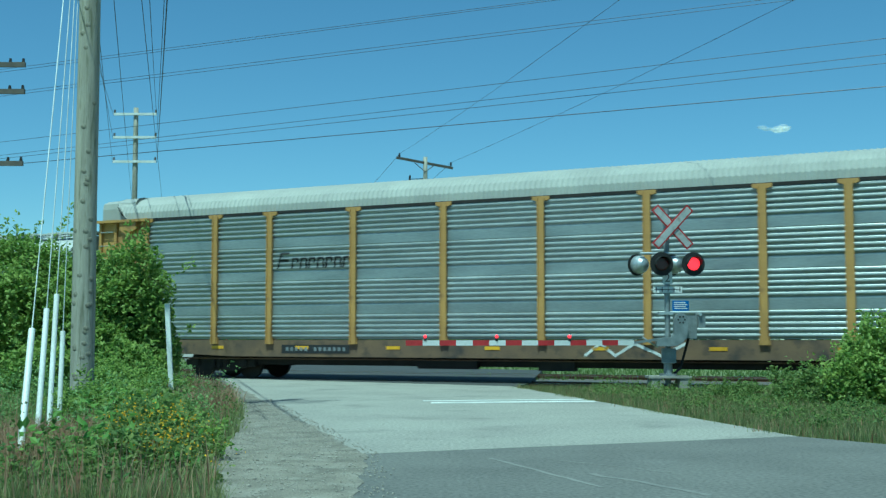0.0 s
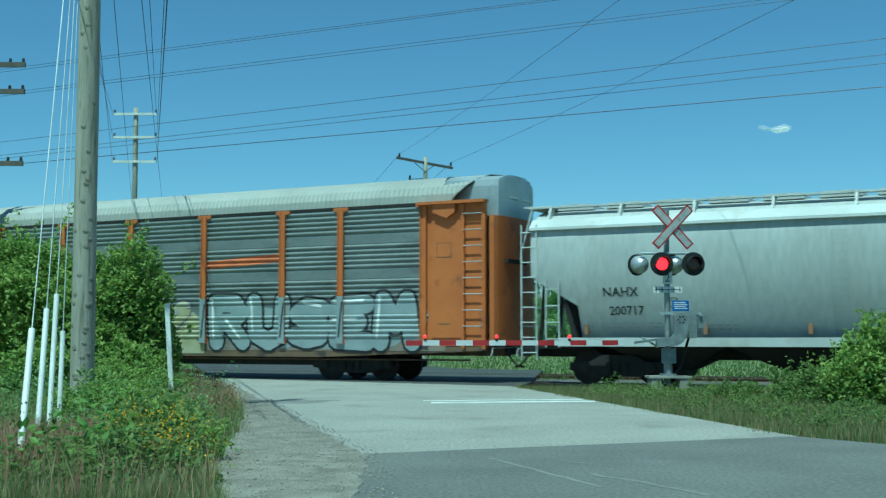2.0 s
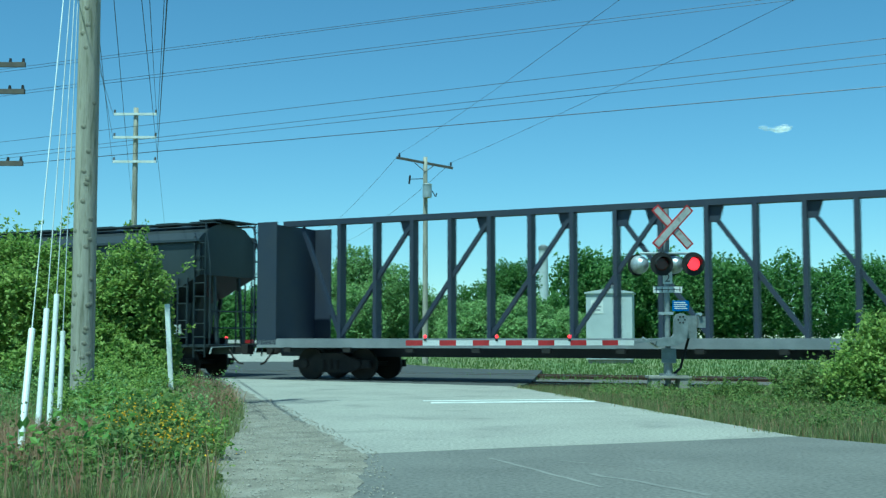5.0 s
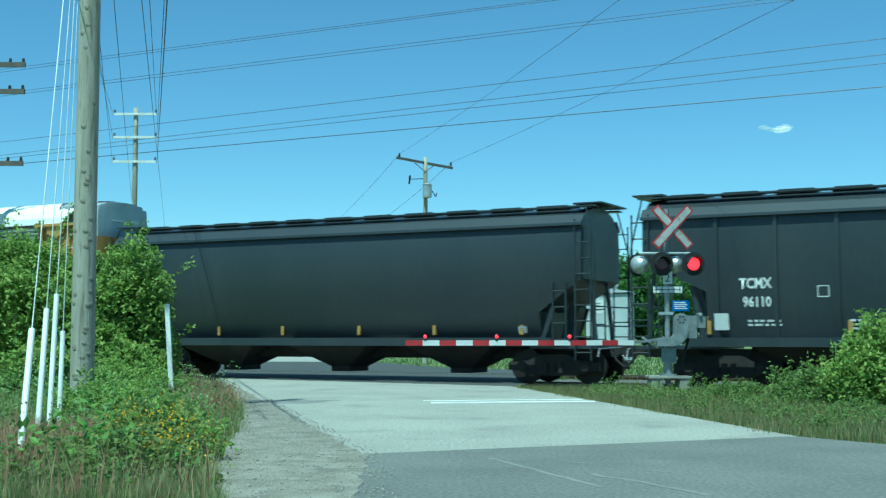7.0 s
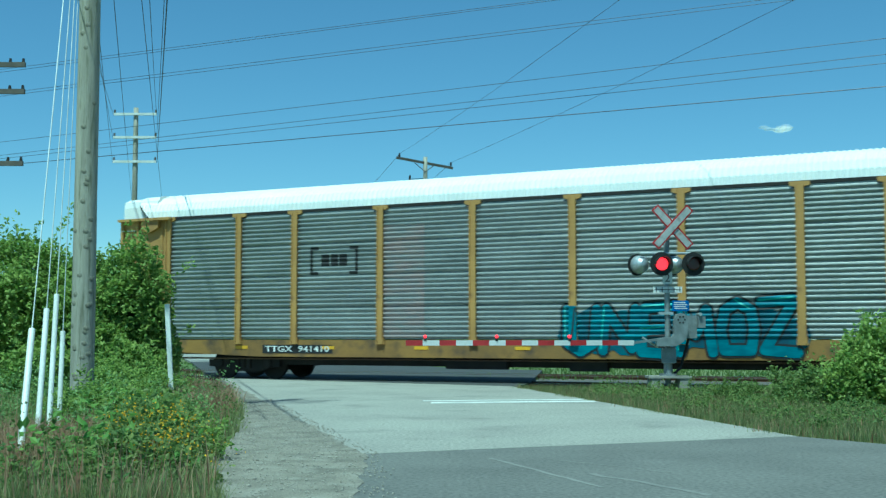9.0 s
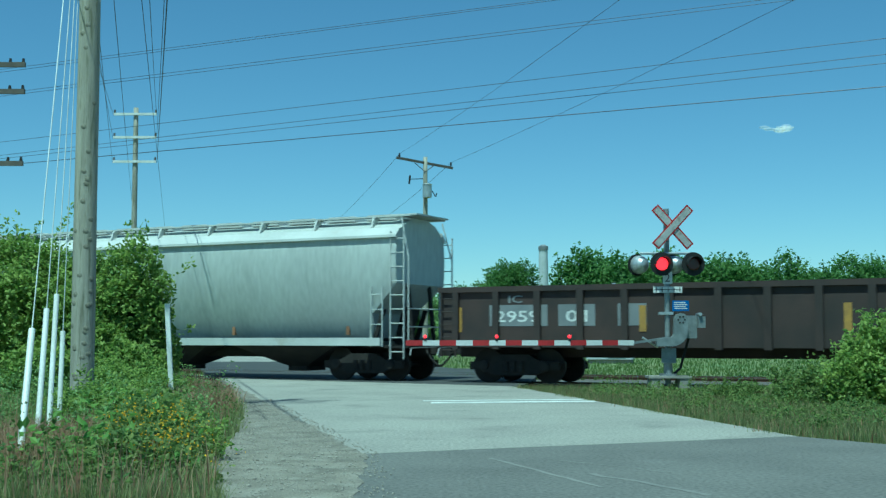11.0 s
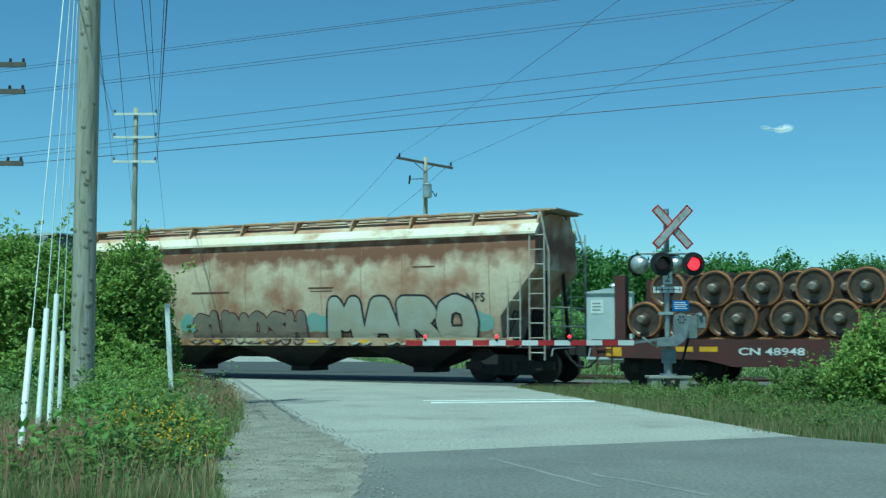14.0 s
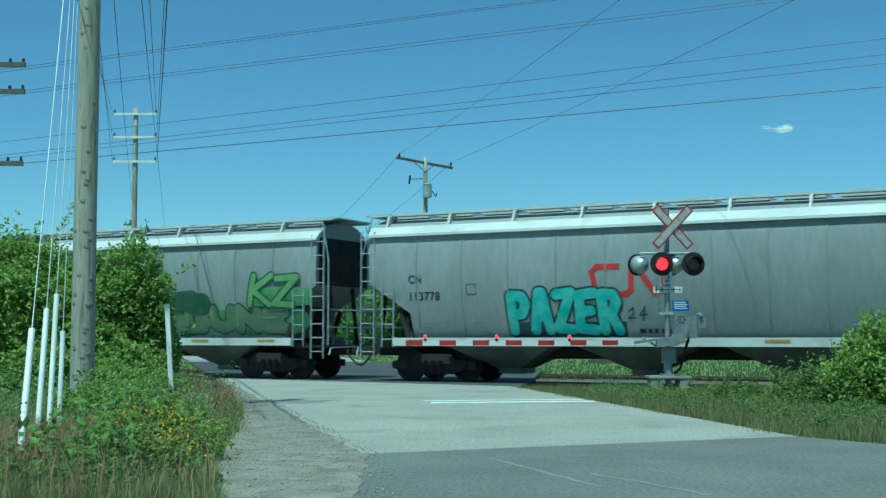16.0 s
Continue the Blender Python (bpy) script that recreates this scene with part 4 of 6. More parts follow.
def flatcar(front, back):
    e, length = car("flat_car", front, back, "dark maroon flat wagon carrying spare wheelsets", "train car", "cars of the train")
    h = length / 2
    bm = B()
    for s in (-1, 1):
        slab(bm, [(-h, 1.16), (h, 1.16), (h, 0.72), (h - 2.9, 0.66), (h - 3.6, 0.5), (-h + 3.6, 0.5), (-h + 2.9, 0.66), (-h, 0.72)], "y",
             s * 1.38 - 0.05, s * 1.38 + 0.05)
    box(bm, -h, h, -1.33, 1.33, 1.04, 1.16)
    box(bm, -h, h, -0.2, 0.2, 0.66, 1.04)
    part("deck", bm, M_MAROON, e)
    for g in (-1, 1):
        bm = B()
        x = g * (h - 0.75)
        box(bm, x - 0.14, x + 0.14, -1.4, -1.1, 1.16, 2.75)
        box(bm, x - 0.14, x + 0.14, 1.1, 1.4, 1.16, 2.75)
        box(bm, x - 0.08, x + 0.08, -1.1, 1.1, 1.3, 1.6)
        part("end_stake", bm, M_MAROON, e)
        coupler(e, g * (h + 0.03))
        truck(e, g * (h - 1.9))
        ladder(e, g * (h - 0.35), -1.46, 0.35, 1.1, 0.4, M_MAROON, 2)
    bm = B()
    for y in (-1.1, -0.5, 0.5, 1.1):
        box(bm, -h + 1, h - 1, y - 0.05, y + 0.05, 1.16, 1.2)
    part("skid_rail", bm, M_RUSTRIM, e)
    return e, h


fc, hfc = flatcar(-12.235, -13.549)
h5, hh5, wd5 = hopper(-13.63, -14.763, "rust-streaked pale covered hopper wagon with graffiti", M_RUSTY, M_RUSTSILL, eave=3.95, peak=4.5, m_lad=M_RUSTGREY, m_roof=M_RUSTROOF, under=M_BLACK, trucks=(6.8, 7.0), cut=3.0, low=1.75, inset=1.05)
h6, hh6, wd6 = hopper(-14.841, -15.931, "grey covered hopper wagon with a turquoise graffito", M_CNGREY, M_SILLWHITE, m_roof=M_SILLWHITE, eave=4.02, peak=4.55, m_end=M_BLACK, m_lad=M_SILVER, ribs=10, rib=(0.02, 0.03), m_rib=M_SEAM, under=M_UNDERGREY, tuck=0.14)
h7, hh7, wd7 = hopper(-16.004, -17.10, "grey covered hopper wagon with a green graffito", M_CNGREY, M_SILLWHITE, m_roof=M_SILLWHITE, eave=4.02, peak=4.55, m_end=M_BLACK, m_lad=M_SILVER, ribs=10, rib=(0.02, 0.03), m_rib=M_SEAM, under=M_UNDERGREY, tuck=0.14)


def rack_side(form):
    """How far out the ribbed side of a car-carrier lies at height z."""
    zs, ds = [z for z, d in form], [d for z, d in form]
    return lambda z: -1.446 if z < 1.15 else -1.479 + float(np.interp(z, zs, ds))


rack_skin, seam_skin = rack_side(GROUPED), rack_side(SEAMED)
RACK_CUTS, SEAM_CUTS = [z for z, d in GROUPED], [z for z, d in SEAMED]
HOP_CUTS = [1.2 + 0.2 * k for k in range(15)]


def on_skin(name, bm, material, parent, skin, cuts, proud, label=""):
    """Paint: flat shapes drawn in x and z, laid over a car's side."""
    zs = [v.co.z for v in bm.verts]
    for c in cuts:
        if min(zs) < c < max(zs):
            bmesh.ops.bisect_plane(bm, geom=bm.verts[:] + bm.edges[:] + bm.faces[:], dist=1e-5, plane_co=(0, 0, c), plane_no=(0, 0, 1))
    for v in bm.verts:
        v.co.y += skin(v.co.z) - proud
    return part(name, bm, material, parent, label)


def letters(text, x, z, width, height, fat=0.0, shear=0.0):
    """Lettering as flat faces, width by height metres, its foot at z and its middle at x."""
    c = bpy.data.curves.new("lettering", "FONT")
    c.body, c.size, c.resolution_u, c.offset, c.shear = text, 1.0, 2, fat, shear
    tmp = new("lettering_tmp", c)
    mesh = bpy.data.meshes.new_from_object(tmp.evaluated_get(bpy.context.evaluated_depsgraph_get()))
    bpy.data.objects.remove(tmp)
    bm = B()
    bm.from_mesh(mesh)
    bpy.data.meshes.remove(mesh)
    xs, ys = [v.co.x for v in bm.verts], [v.co.y for v in bm.verts]
    for v in bm.verts:
        v.co = Vector((x + ((v.co.x - min(xs)) / (max(xs) - min(xs)) - 0.5) * width, 0, z + (v.co.y - min(ys)) / (max(ys) - min(ys)) * height))
    return bm


def blocks(rects):
    bm = B()
    for x0, x1, z0, z1 in rects:
        bm.faces.new([bm.verts.new((x, 0, z)) for x, z in ((x0, z0), (x1, z0), (x1, z1), (x0, z1))])
    return bm


def stroke(pts, w):
    """A band of width w along a bent line."""
    bm = B()
    for (xa, za), (xb, zb) in zip(pts, pts[1:]):
        a, b = Vector((xa, 0, za)), Vector((xb, 0, zb))
        d = (b - a).normalized()
        n = Vector((-d.z, 0, d.x)) * w / 2
        a, b = a - d * w * 0.35, b + d * w * 0.35
        bm.faces.new([bm.verts.new(p) for p in (a - n, b - n, b + n, a + n)])
    return bm


GLYPH = {
    "A": [[(0, 0), (0.38, 1), (0.62, 1), (1, 0)], [(0.22, 0.36), (0.78, 0.36)]],
    "B": [[(0, 0), (0, 1), (0.7, 0.98), (0.9, 0.75), (0.6, 0.52), (0.95, 0.3), (0.75, 0.02), (0, 0)]],
    "C": [[(0.95, 0.85), (0.6, 1), (0.15, 0.85), (0, 0.45), (0.2, 0.1), (0.6, 0), (1, 0.2)]],
    "E": [[(1, 1), (0.05, 0.95), (0, 0.05), (1, 0)], [(0, 0.5), (0.75, 0.52)]],
    "H": [[(0, 0), (0.05, 1)], [(1, 0), (0.95, 1)], [(0, 0.5), (1, 0.5)]],
    "K": [[(0, 0), (0.05, 1)], [(0.95, 1), (0.1, 0.5), (1, 0)]],
    "M": [[(0, 0), (0.12, 1), (0.5, 0.4), (0.88, 1), (1, 0)]],
    "N": [[(0, 0), (0.05, 1), (0.95, 0.05), (1, 1)]],
    "O": [[(0.5, 1), (0.9, 0.85), (1, 0.45), (0.9, 0.05), (0.1, 0.05), (0, 0.45), (0.12, 0.85), (0.5, 1)]],
    "P": [[(0.05, 0), (0, 1), (0.75, 0.98), (1, 0.75), (0.7, 0.48), (0.08, 0.45)]],
    "R": [[(0.05, 0), (0, 1), (0.75, 0.98), (0.95, 0.75), (0.65, 0.5), (0.08, 0.48)], [(0.5, 0.48), (1, 0)]],
    "S": [[(0.95, 0.9), (0.4, 1), (0.05, 0.78), (0.4, 0.52), (0.9, 0.4), (0.85, 0.1), (0.4, 0), (0, 0.12)]],
    "U": [[(0, 1), (0.05, 0.2), (0.5, 0), (0.95, 0.2), (1, 1)]],
    "V": [[(0, 1), (0.45, 0), (1, 1)]],
    "X": [[(0, 0), (1, 1)], [(0, 1), (1, 0)]],
    "Y": [[(0, 1), (0.5, 0.45), (1, 1)], [(0.5, 0.45), (0.4, 0)]],
    "Z": [[(0, 0.95), (1, 1), (0.05, 0.05), (1, 0)]],
    "2": [[(0.05, 0.75), (0.4, 1), (0.9, 0.8), (0.75, 0.45), (0.05, 0.02), (1, 0)]],
    "4": [[(0.7, 0), (0.75, 1), (0.0, 0.35), (1, 0.35)]],
    "F": [[(0, 0), (0.05, 1), (1, 0.95)], [(0, 0.5), (0.7, 0.5)]],
}


def fat_lines(lines, w, lift=0.0):
    """Fat sprayed lines with round ends; each piece lies a hair over the last."""
    bm = B()
    for pts in lines:
        for (xa, za), (xb, zb) in zip(pts, pts[1:]):
            a, b = Vector((xa, 0, za)), Vector((xb, 0, zb))
            n = (b - a).normalized()
            n = Vector((-n.z, 0, n.x)) * w / 2
            lift -= 0.00012
            bm.faces.new([bm.verts.new(p + Vector((0, lift, 0))) for p in (a - n, b - n, b + n, a + n)])
        for x, z in pts:
            lift -= 0.00012
            bm.faces.new([bm.verts.new((x + w / 2 * math.cos(a * math.pi / 5), lift, z + w / 2 * math.sin(a * math.pi / 5))) for a in range(10)])
    return bm, -lift


def sprayed(parent, text, x0, x1, z0, z1, w, fill, edge, skin, cuts, seed=1, rim=0.06, shine=None, wild=0.0, base=0.004, lean=0.0):
    """A sprayed piece: fat letters, a dark rim round them and highlights in them."""
    rng = random.Random(seed)
    cell = (x1 - x0) / len(text)
    drawn = []
    for k, ch in enumerate(text):
        a, b = x0 + cell * k + w * 0.40, x0 + cell * (k + 1) - w * 0.40
        lo, hi = z0 + w / 2 + rng.uniform(0, wild) * 0.4, z1 - w / 2 - rng.uniform(0, wild)
        tip = rng.uniform(-wild, wild) * 0.3 + lean
        drawn.append([[(a + (b - a) * u + tip * v, lo + (hi - lo) * v) for u, v in pts] for pts in GLYPH[ch]])
    down = 0.0
    for name, width, m in (("spray_outline", w + 2 * rim, edge), ("spray_fill", w, fill)):
        for letter in drawn:
            bm, down = fat_lines(letter, width, -down)
            on_skin(name, bm, m, parent, skin, cuts, base)
        down += 0.002
    for letter in drawn if shine else ():
        bm, down = fat_lines([[(x - w * 0.2, z + w * 0.2) for x, z in pts[:2]] for pts in letter], w * 0.16, -down)
        on_skin("spray_highlight", bm, shine, parent, skin, cuts, base)


def cloud_patch(parent, x0, x1, z0, z1, n, r, material, seed, skin, cuts, proud=0.002):
    """A sprayed field with an uneven outline."""
    rng = random.Random(seed)
    lines = [[(x0 + (x1 - x0) * k / n, rng.uniform(z0 + r, z1 - r)), (x0 + (x1 - x0) * (k + 1) / n, rng.uniform(z0 + r, z1 - r))] for k in range(n)]
    bm, deep = fat_lines(lines, 2 * r)
    on_skin("spray_background", bm, material, parent, skin, cuts, proud)
    return proud + deep + 0.001


def stroke_plate(xa, xb, za, zb, y):
    """A slanting painted line on a flat face."""
    return slab(B(), [(xa, za), (xa + 0.05, za), (xb + 0.05, zb), (xb, zb)], "y", y, y + 0.003)


def hop_skin(wd):
    return lambda z: -(wd(max(1.2, z)) if z > 1.2 else 1.522) - 0.002


def mark(parent, wd, text, x, z, w, h, material, fat=0.012):
    on_skin("lettering", letters(text, x, z, w, h, fat), material, parent, hop_skin(wd) if wd else rack_skin, HOP_CUTS if wd else [], 0.006)


def small_print(parent, wd, x, z, rows, w, material, hgt=0.05):
    rng = random.Random(int(abs(x * 100)) + int(z * 10))
    rects = []
    for k in range(rows):
        u = 0.0
        while u < w:
            b = rng.uniform(0.08, 0.2)
            rects.append((x + u, x + min(w, u + b), z - k * hgt * 1.9 - hgt, z - k * hgt * 1.9))
            u += b + 0.05
    on_skin("small_print", blocks(rects), material, parent, hop_skin(wd), [], 0.006)


# lettering and paint on each car
on_skin("maker_name", fat_lines([[(-6.85, 3.2), (-6.72, 3.62), (-6.45, 3.62)], [(-6.78, 3.42), (-6.5, 3.42)]] + [[(-6.35 + 0.29 * k, 3.2), (-6.32 + 0.29 * k, 3.46), (-6.15 + 0.29 * k, 3.46)] + ([(-6.15 + 0.29 * k, 3.2)] if k % 2 else [(-6.17 + 0.29 * k, 3.36)]) for k in range(7)], 0.06)[0], M_INK, a1, rack_skin, RACK_CUTS, 0.006, "dark maker's name in plain strokes")
on_skin("number_panel", blocks([(-6.7, -4.4, 0.76, 1.0)]), M_INK, a1, rack_skin, [], 0.003)
on_skin("number_bar", blocks([(-6.55 + 0.16 * k, -6.46 + 0.16 * k, 0.83, 0.93) for k in range(13) if k != 5]), M_DECK, a1, rack_skin, [], 0.006)
mark(h1, wd1, "NAHX", -4.19, 2.23, 0.93, 0.23, M_INK)
mark(h1, wd1, "200717", -4.07, 1.76, 0.90, 0.23, M_INK)
small_print(h1, wd1, -4.7, 1.58, 2, 1.5, M_STREAK)
small_print(h1, wd1, -2.3, 1.52, 2, 1.0, M_STREAK)
on_skin("grime_streak", blocks([(0.95, 1.35, 1.25, 3.7)]), M_STREAK, h1, hop_skin(wd1), HOP_CUTS, 0.003, "grey grime streak")
on_skin("stencil_frame", stroke([(-2.95, 1.95), (-2.75, 1.95), (-2.75, 2.17), (-2.95, 2.17), (-2.95, 1.95)], 0.02), M_INK, h1, hop_skin(wd1), [], 0.006)
on_skin("spray_background", blocks([(-12.2, -4.35, 1.17, 2.02)]), M_SPRAYYELLOW, a2, rack_skin, RACK_CUTS, 0.001)
top = cloud_patch(a2, -10.9, -5.4, 0.85, 2.5, 9, 0.55, M_SPRAYMAROON, 5, rack_skin, RACK_CUTS, 0.003)
sprayed(a2, "NEXOU", -11.2, -5.2, 1.1, 2.62, 0.46, M_SPRAYWHITE, M_SPRAYMAROON, rack_skin, RACK_CUTS, 2, 0.07, M_INKWHITE, 0.12, top)
top = cloud_patch(a2, -4.0, 3.7, 0.8, 2.1, 8, 0.5, M_SPRAYCREAM, 6, rack_skin, RACK_CUTS)
sprayed(a2, "2MNCY", -4.0, 3.7, 0.85, 2.42, 0.56, M_SPRAYCREAM, M_SPRAYPURPLE, rack_skin, RACK_CUTS, 3, 0.05, None, 0.2, top)
for k in range(16):
    spot = fat_lines([[(-3.8 + 0.5 * k, 2.15 + 0.2 * math.sin(k * 2.1)), (-3.79 + 0.5 * k, 2.15 + 0.2 * math.sin(k * 2.1))]], 0.16)[0]
    on_skin("spray_spot", spot, M_SPRAYPALE, a2, rack_skin, RACK_CUTS, top + 0.03)
top = cloud_patch(a2, 4.9, 11.4, 0.85, 2.3, 9, 0.5, M_SPRAYSILVER, 7, rack_skin, RACK_CUTS)
sprayed(a2, "RUSEM", 4.5, 11.6, 0.82, 2.5, 0.52, M_SPRAYSILVER, M_INK, rack_skin, RACK_CUTS, 4, 0.075, M_INKWHITE, 0.2, top)
on_skin("sill_paint", blocks([(-4.0, 4.3, 0.74, 1.12)]), M_SPRAYCREAM, a2, rack_skin, [], 0.002, "cream paint along the sill")
on_skin("sill_paint", blocks([(4.4, 12.4, 0.84, 1.12)]), M_SPRAYDULL, a2, rack_skin, [], 0.002)
on_skin("sill_paint", blocks([(-12.4, -4.1, 0.84, 1.12)]), M_SPRAYDULL, a2, rack_skin, [], 0.002)
for x in POSTS:
    shade = M_SPRAYWHITE if x < -4.6 else M_SPRAYCREAM if x < 4 else M_SPRAYSILVER
    if -11 < x < 11.5:
        part("painted_post_foot", slab(B(), [(x - 0.115, 1.04), (x + 0.115, 1.04), (x + 0.102, 1.5), (x + 0.102, 2.36), (x - 0.102, 2.36), (x - 0.102, 1.5)], "y", -1.546, -1.541), shade, a2)
        part("paint_line", stroke_plate(x - 0.06, x + 0.05, 1.2, 2.2, -1.550), M_SPRAYMAROON if x < -4.6 else M_SPRAYPURPLE if x < 4 else M_INK, a2)
on_skin("orange_slash", stroke([(4.45, 3.35), (6.95, 3.5)], 0.24), M_SPRAYORANGE, a2, rack_skin, RACK_CUTS, 0.004, "orange sprayed slash")
on_skin("number_panel", blocks([(-6.85, -3.95, 0.83, 1.09)]), M_INK, a2, rack_skin, [], 0.004)
mark(a2, None, "TTGX  953029", -5.36, 0.86, 2.6, 0.2, M_INKWHITE)
top = cloud_patch(a3, 1.4, 6.9, 0.7, 2.05, 8, 0.42, M_SPRAYBLUE, 8, seam_skin, SEAM_CUTS)
sprayed(a3, "UNEMOZ", 1.1, 7.1, 0.66, 2.22, 0.25, M_SPRAYTEAL, M_INK, seam_skin, SEAM_CUTS, 5, 0.055, M_TURQ, 0.25, top)
for x in (1.42, 4.27):
    part("painted_post_foot", slab(B(), [(x - 0.115, 1.04), (x + 0.115, 1.04), (x + 0.102, 1.5), (x + 0.102, 2.0), (x - 0.102, 2.0), (x - 0.102, 1.5)], "y", -1.546, -1.541), M_SPRAYTEAL, a3)
    part("paint_line", stroke_plate(x - 0.06, x + 0.04, 1.1, 1.95, -1.550), M_INK, a3)
on_skin("dark_patch", blocks([(-6.98, -4.44, 2.6, 4.0)]), M_GALV_DARK, a3, seam_skin, SEAM_CUTS, 0.003)
on_skin("logo_bracket", stroke([(-6.35, 3.72), (-6.55, 3.72), (-6.55, 3.02), (-6.35, 3.02)], 0.09), M_INK, a3, seam_skin, SEAM_CUTS, 0.007)
on_skin("logo_bracket", stroke([(-5.25, 3.72), (-5.05, 3.72), (-5.05, 3.02), (-5.25, 3.02)], 0.09), M_INK, a3, seam_skin, SEAM_CUTS, 0.007)
on_skin("logo_block", blocks([(-6.22, -5.95, 3.22, 3.55), (-5.90, -5.66, 3.22, 3.55), (-5.62, -5.36, 3.22, 3.55)]), M_INK, a3, seam_skin, SEAM_CUTS, 0.007)
on_skin("pink_stain", blocks([(-4.2, -2.9, 1.2, 4.3)]), mat("pinkish_stain", (0.36, 0.29, 0.28), 0.42, 0.45, col2=(0.30, 0.30, 0.295), scale=1.5, stretch=(1, 1, 3)), a3, seam_skin, SEAM_CUTS, 0.003)
on_skin("number_panel", blocks([(-8.25, -5.85, 0.76, 1.0)]), M_INK, a3, seam_skin, [], 0.003)
mark(a3, None, "TTGX  941410", -7.05, 0.80, 2.2, 0.17, M_INKWHITE)
for k in range(9):
    on_skin("reflector", blocks([(-12 + 3 * k - 0.22, -12 + 3 * k + 0.22, 0.88, 0.97)]), M_YELLOWMARK, a3, seam_skin, [], 0.004)
    on_skin("reflector", blocks([(-12 + 3 * k - 0.22, -12 + 3 * k + 0.22, 0.88, 0.97)]), M_YELLOWMARK, a1, rack_skin, [], 0.004)
on_skin("sill_scrawl", stroke([(2.6, 0.75), (3.0, 1.05), (3.4, 0.75), (3.9, 1.05), (4.6, 0.75), (5.2, 1.05)], 0.07), M_INKWHITE, a1, rack_skin, [], 0.004)
mark(h2, wd2, "TCMX", -4.74, 2.36, 0.78, 0.26, M_INKWHITE, 0.03)
mark(h2, wd2, "96110", -4.72, 1.92, 0.68, 0.26, M_INKWHITE, 0.03)
for x, z, r, w in ((-4.95, 1.62, 2, 0.8), (-2.6, 1.62, 3, 0.45), (-1.5, 1.55, 2, 0.85), (1.7, 1.62, 3, 0.5), (3.4, 1.6, 2, 0.5), (5.3, 2.2, 7, 0.7)):
    small_print(h2, wd2, x, z, r, w, M_INKWHITE)
on_skin("placard", blocks([(-5.75, -5.4, 1.38, 1.78)]), M_WHITE, h2, hop_skin(wd2), [], 0.06)
on_skin("placard", blocks([(6.5, 6.8, 1.32, 1.6)]), M_WHITE, h2, hop_skin(wd2), [], 0.06)
on_skin("stencil_frame", stroke([(4.25, 1.4), (4.9, 1.4), (4.9, 1.72), (4.25, 1.72), (4.25, 1.4)], 0.03), M_INKWHITE, h2, hop_skin(wd2), [], 0.006)
on_skin("stencil_frame", stroke([(-3.3, 2.15), (-3.05, 2.15), (-3.05, 2.4), (-3.3, 2.4), (-3.3, 2.15)], 0.02), M_INKWHITE, h2, hop_skin(wd2), [], 0.006)
on_skin("placard", blocks([(5.9, 6.15, 1.32, 1.5)]), M_WHITE, h3, hop_skin(wd3), [], 0.03)
mark(h4, wd4, "TILX", -7.16, 2.42, 0.64, 0.21, M_INK)
mark(h4, wd4, "540722", -6.92, 1.98, 0.95, 0.21, M_INK)
small_print(h4, wd4, -7.4, 1.75, 2, 1.1, M_STREAK)
on_skin("stencil_frame", stroke([(-5.6, 2.05), (-5.35, 2.05), (-5.35, 2.28), (-5.6, 2.28), (-5.6, 2.05)], 0.02), M_STREAK, h4, hop_skin(wd4), [], 0.006)
for x0, x1, z0, z1 in ((-3.3, -1.9, 2.5, 2.56), (0.9, 1.75, 2.58, 2.63), (0.95, 1.7, 2.50, 2.53), (-5.2, -4.4, 3.05, 3.1), (4.3, 5.0, 3.1, 3.14)):
    on_skin("rust_streak", blocks([(x0, x1, z0, z1)]), M_RUSTSTREAK, h5, hop_skin(wd5), HOP_CUTS, 0.002)
for k in range(11):
    on_skin("plate_seam", blocks([(-6.6 + 1.32 * k, -6.585 + 1.32 * k, 1.25, 3.9)]), M_RUSTPATCH, h5, hop_skin(wd5), HOP_CUTS, 0.0015)
on_skin("grey_green_patch", blocks([(-5.75, -4.6, 1.95, 2.65)]), M_GREENPATCH, h5, hop_skin(wd5), HOP_CUTS, 0.003)
mark(h5, wd5, "FURX", -5.35, 2.33, 0.56, 0.22, M_INK)
mark(h5, wd5, "850750", -4.95, 1.86, 1.22, 0.25, M_INK, 0.02)
top = cloud_patch(h5, -3.0, 0.6, 1.2, 1.75, 5, 0.26, M_SPRAYDULL, 9, hop_skin(wd5), HOP_CUTS)
sprayed(h5, "SUNOSH", -3.3, 0.75, 1.0, 2.0, 0.30, M_SPRAYDULL, M_SPRAYMAROON, hop_skin(wd5), HOP_CUTS, 6, 0.035, None, 0.1, top)
for xa, xb in ((-3.6, -3.2), (0.8, 1.5), (6.1, 6.5)):
    cloud_patch(h5, xa, xb, 1.22, 1.95, 3, 0.22, M_SPRAYTURQ, 11, hop_skin(wd5), HOP_CUTS)
mark(h5, wd5, "NFS", 6.2, 2.15, 0.55, 0.24, M_INK)
sprayed(h5, "MARO", 1.5, 6.2, 1.0, 2.36, 0.44, M_SPRAYGREY, M_INK, hop_skin(wd5), HOP_CUTS, 7, 0.06, None, 0.06, 0.012)
for k in range(8):
    on_skin("reflector", blocks([(-5.6 + 1.68 * k - 0.18, -5.6 + 1.68 * k + 0.18, 1.06, 1.14)]), M_YELLOWMARK, h5, hop_skin(wd5), [], 0.006)
mark(h6, wd6, "CN", -6.16, 2.67, 0.4, 0.23, M_INK)
mark(h6, wd6, "113778", -5.87, 2.2, 0.92, 0.24, M_INK)
small_print(h6, wd6, -6.0, 1.6, 2, 0.8, M_SEAM)
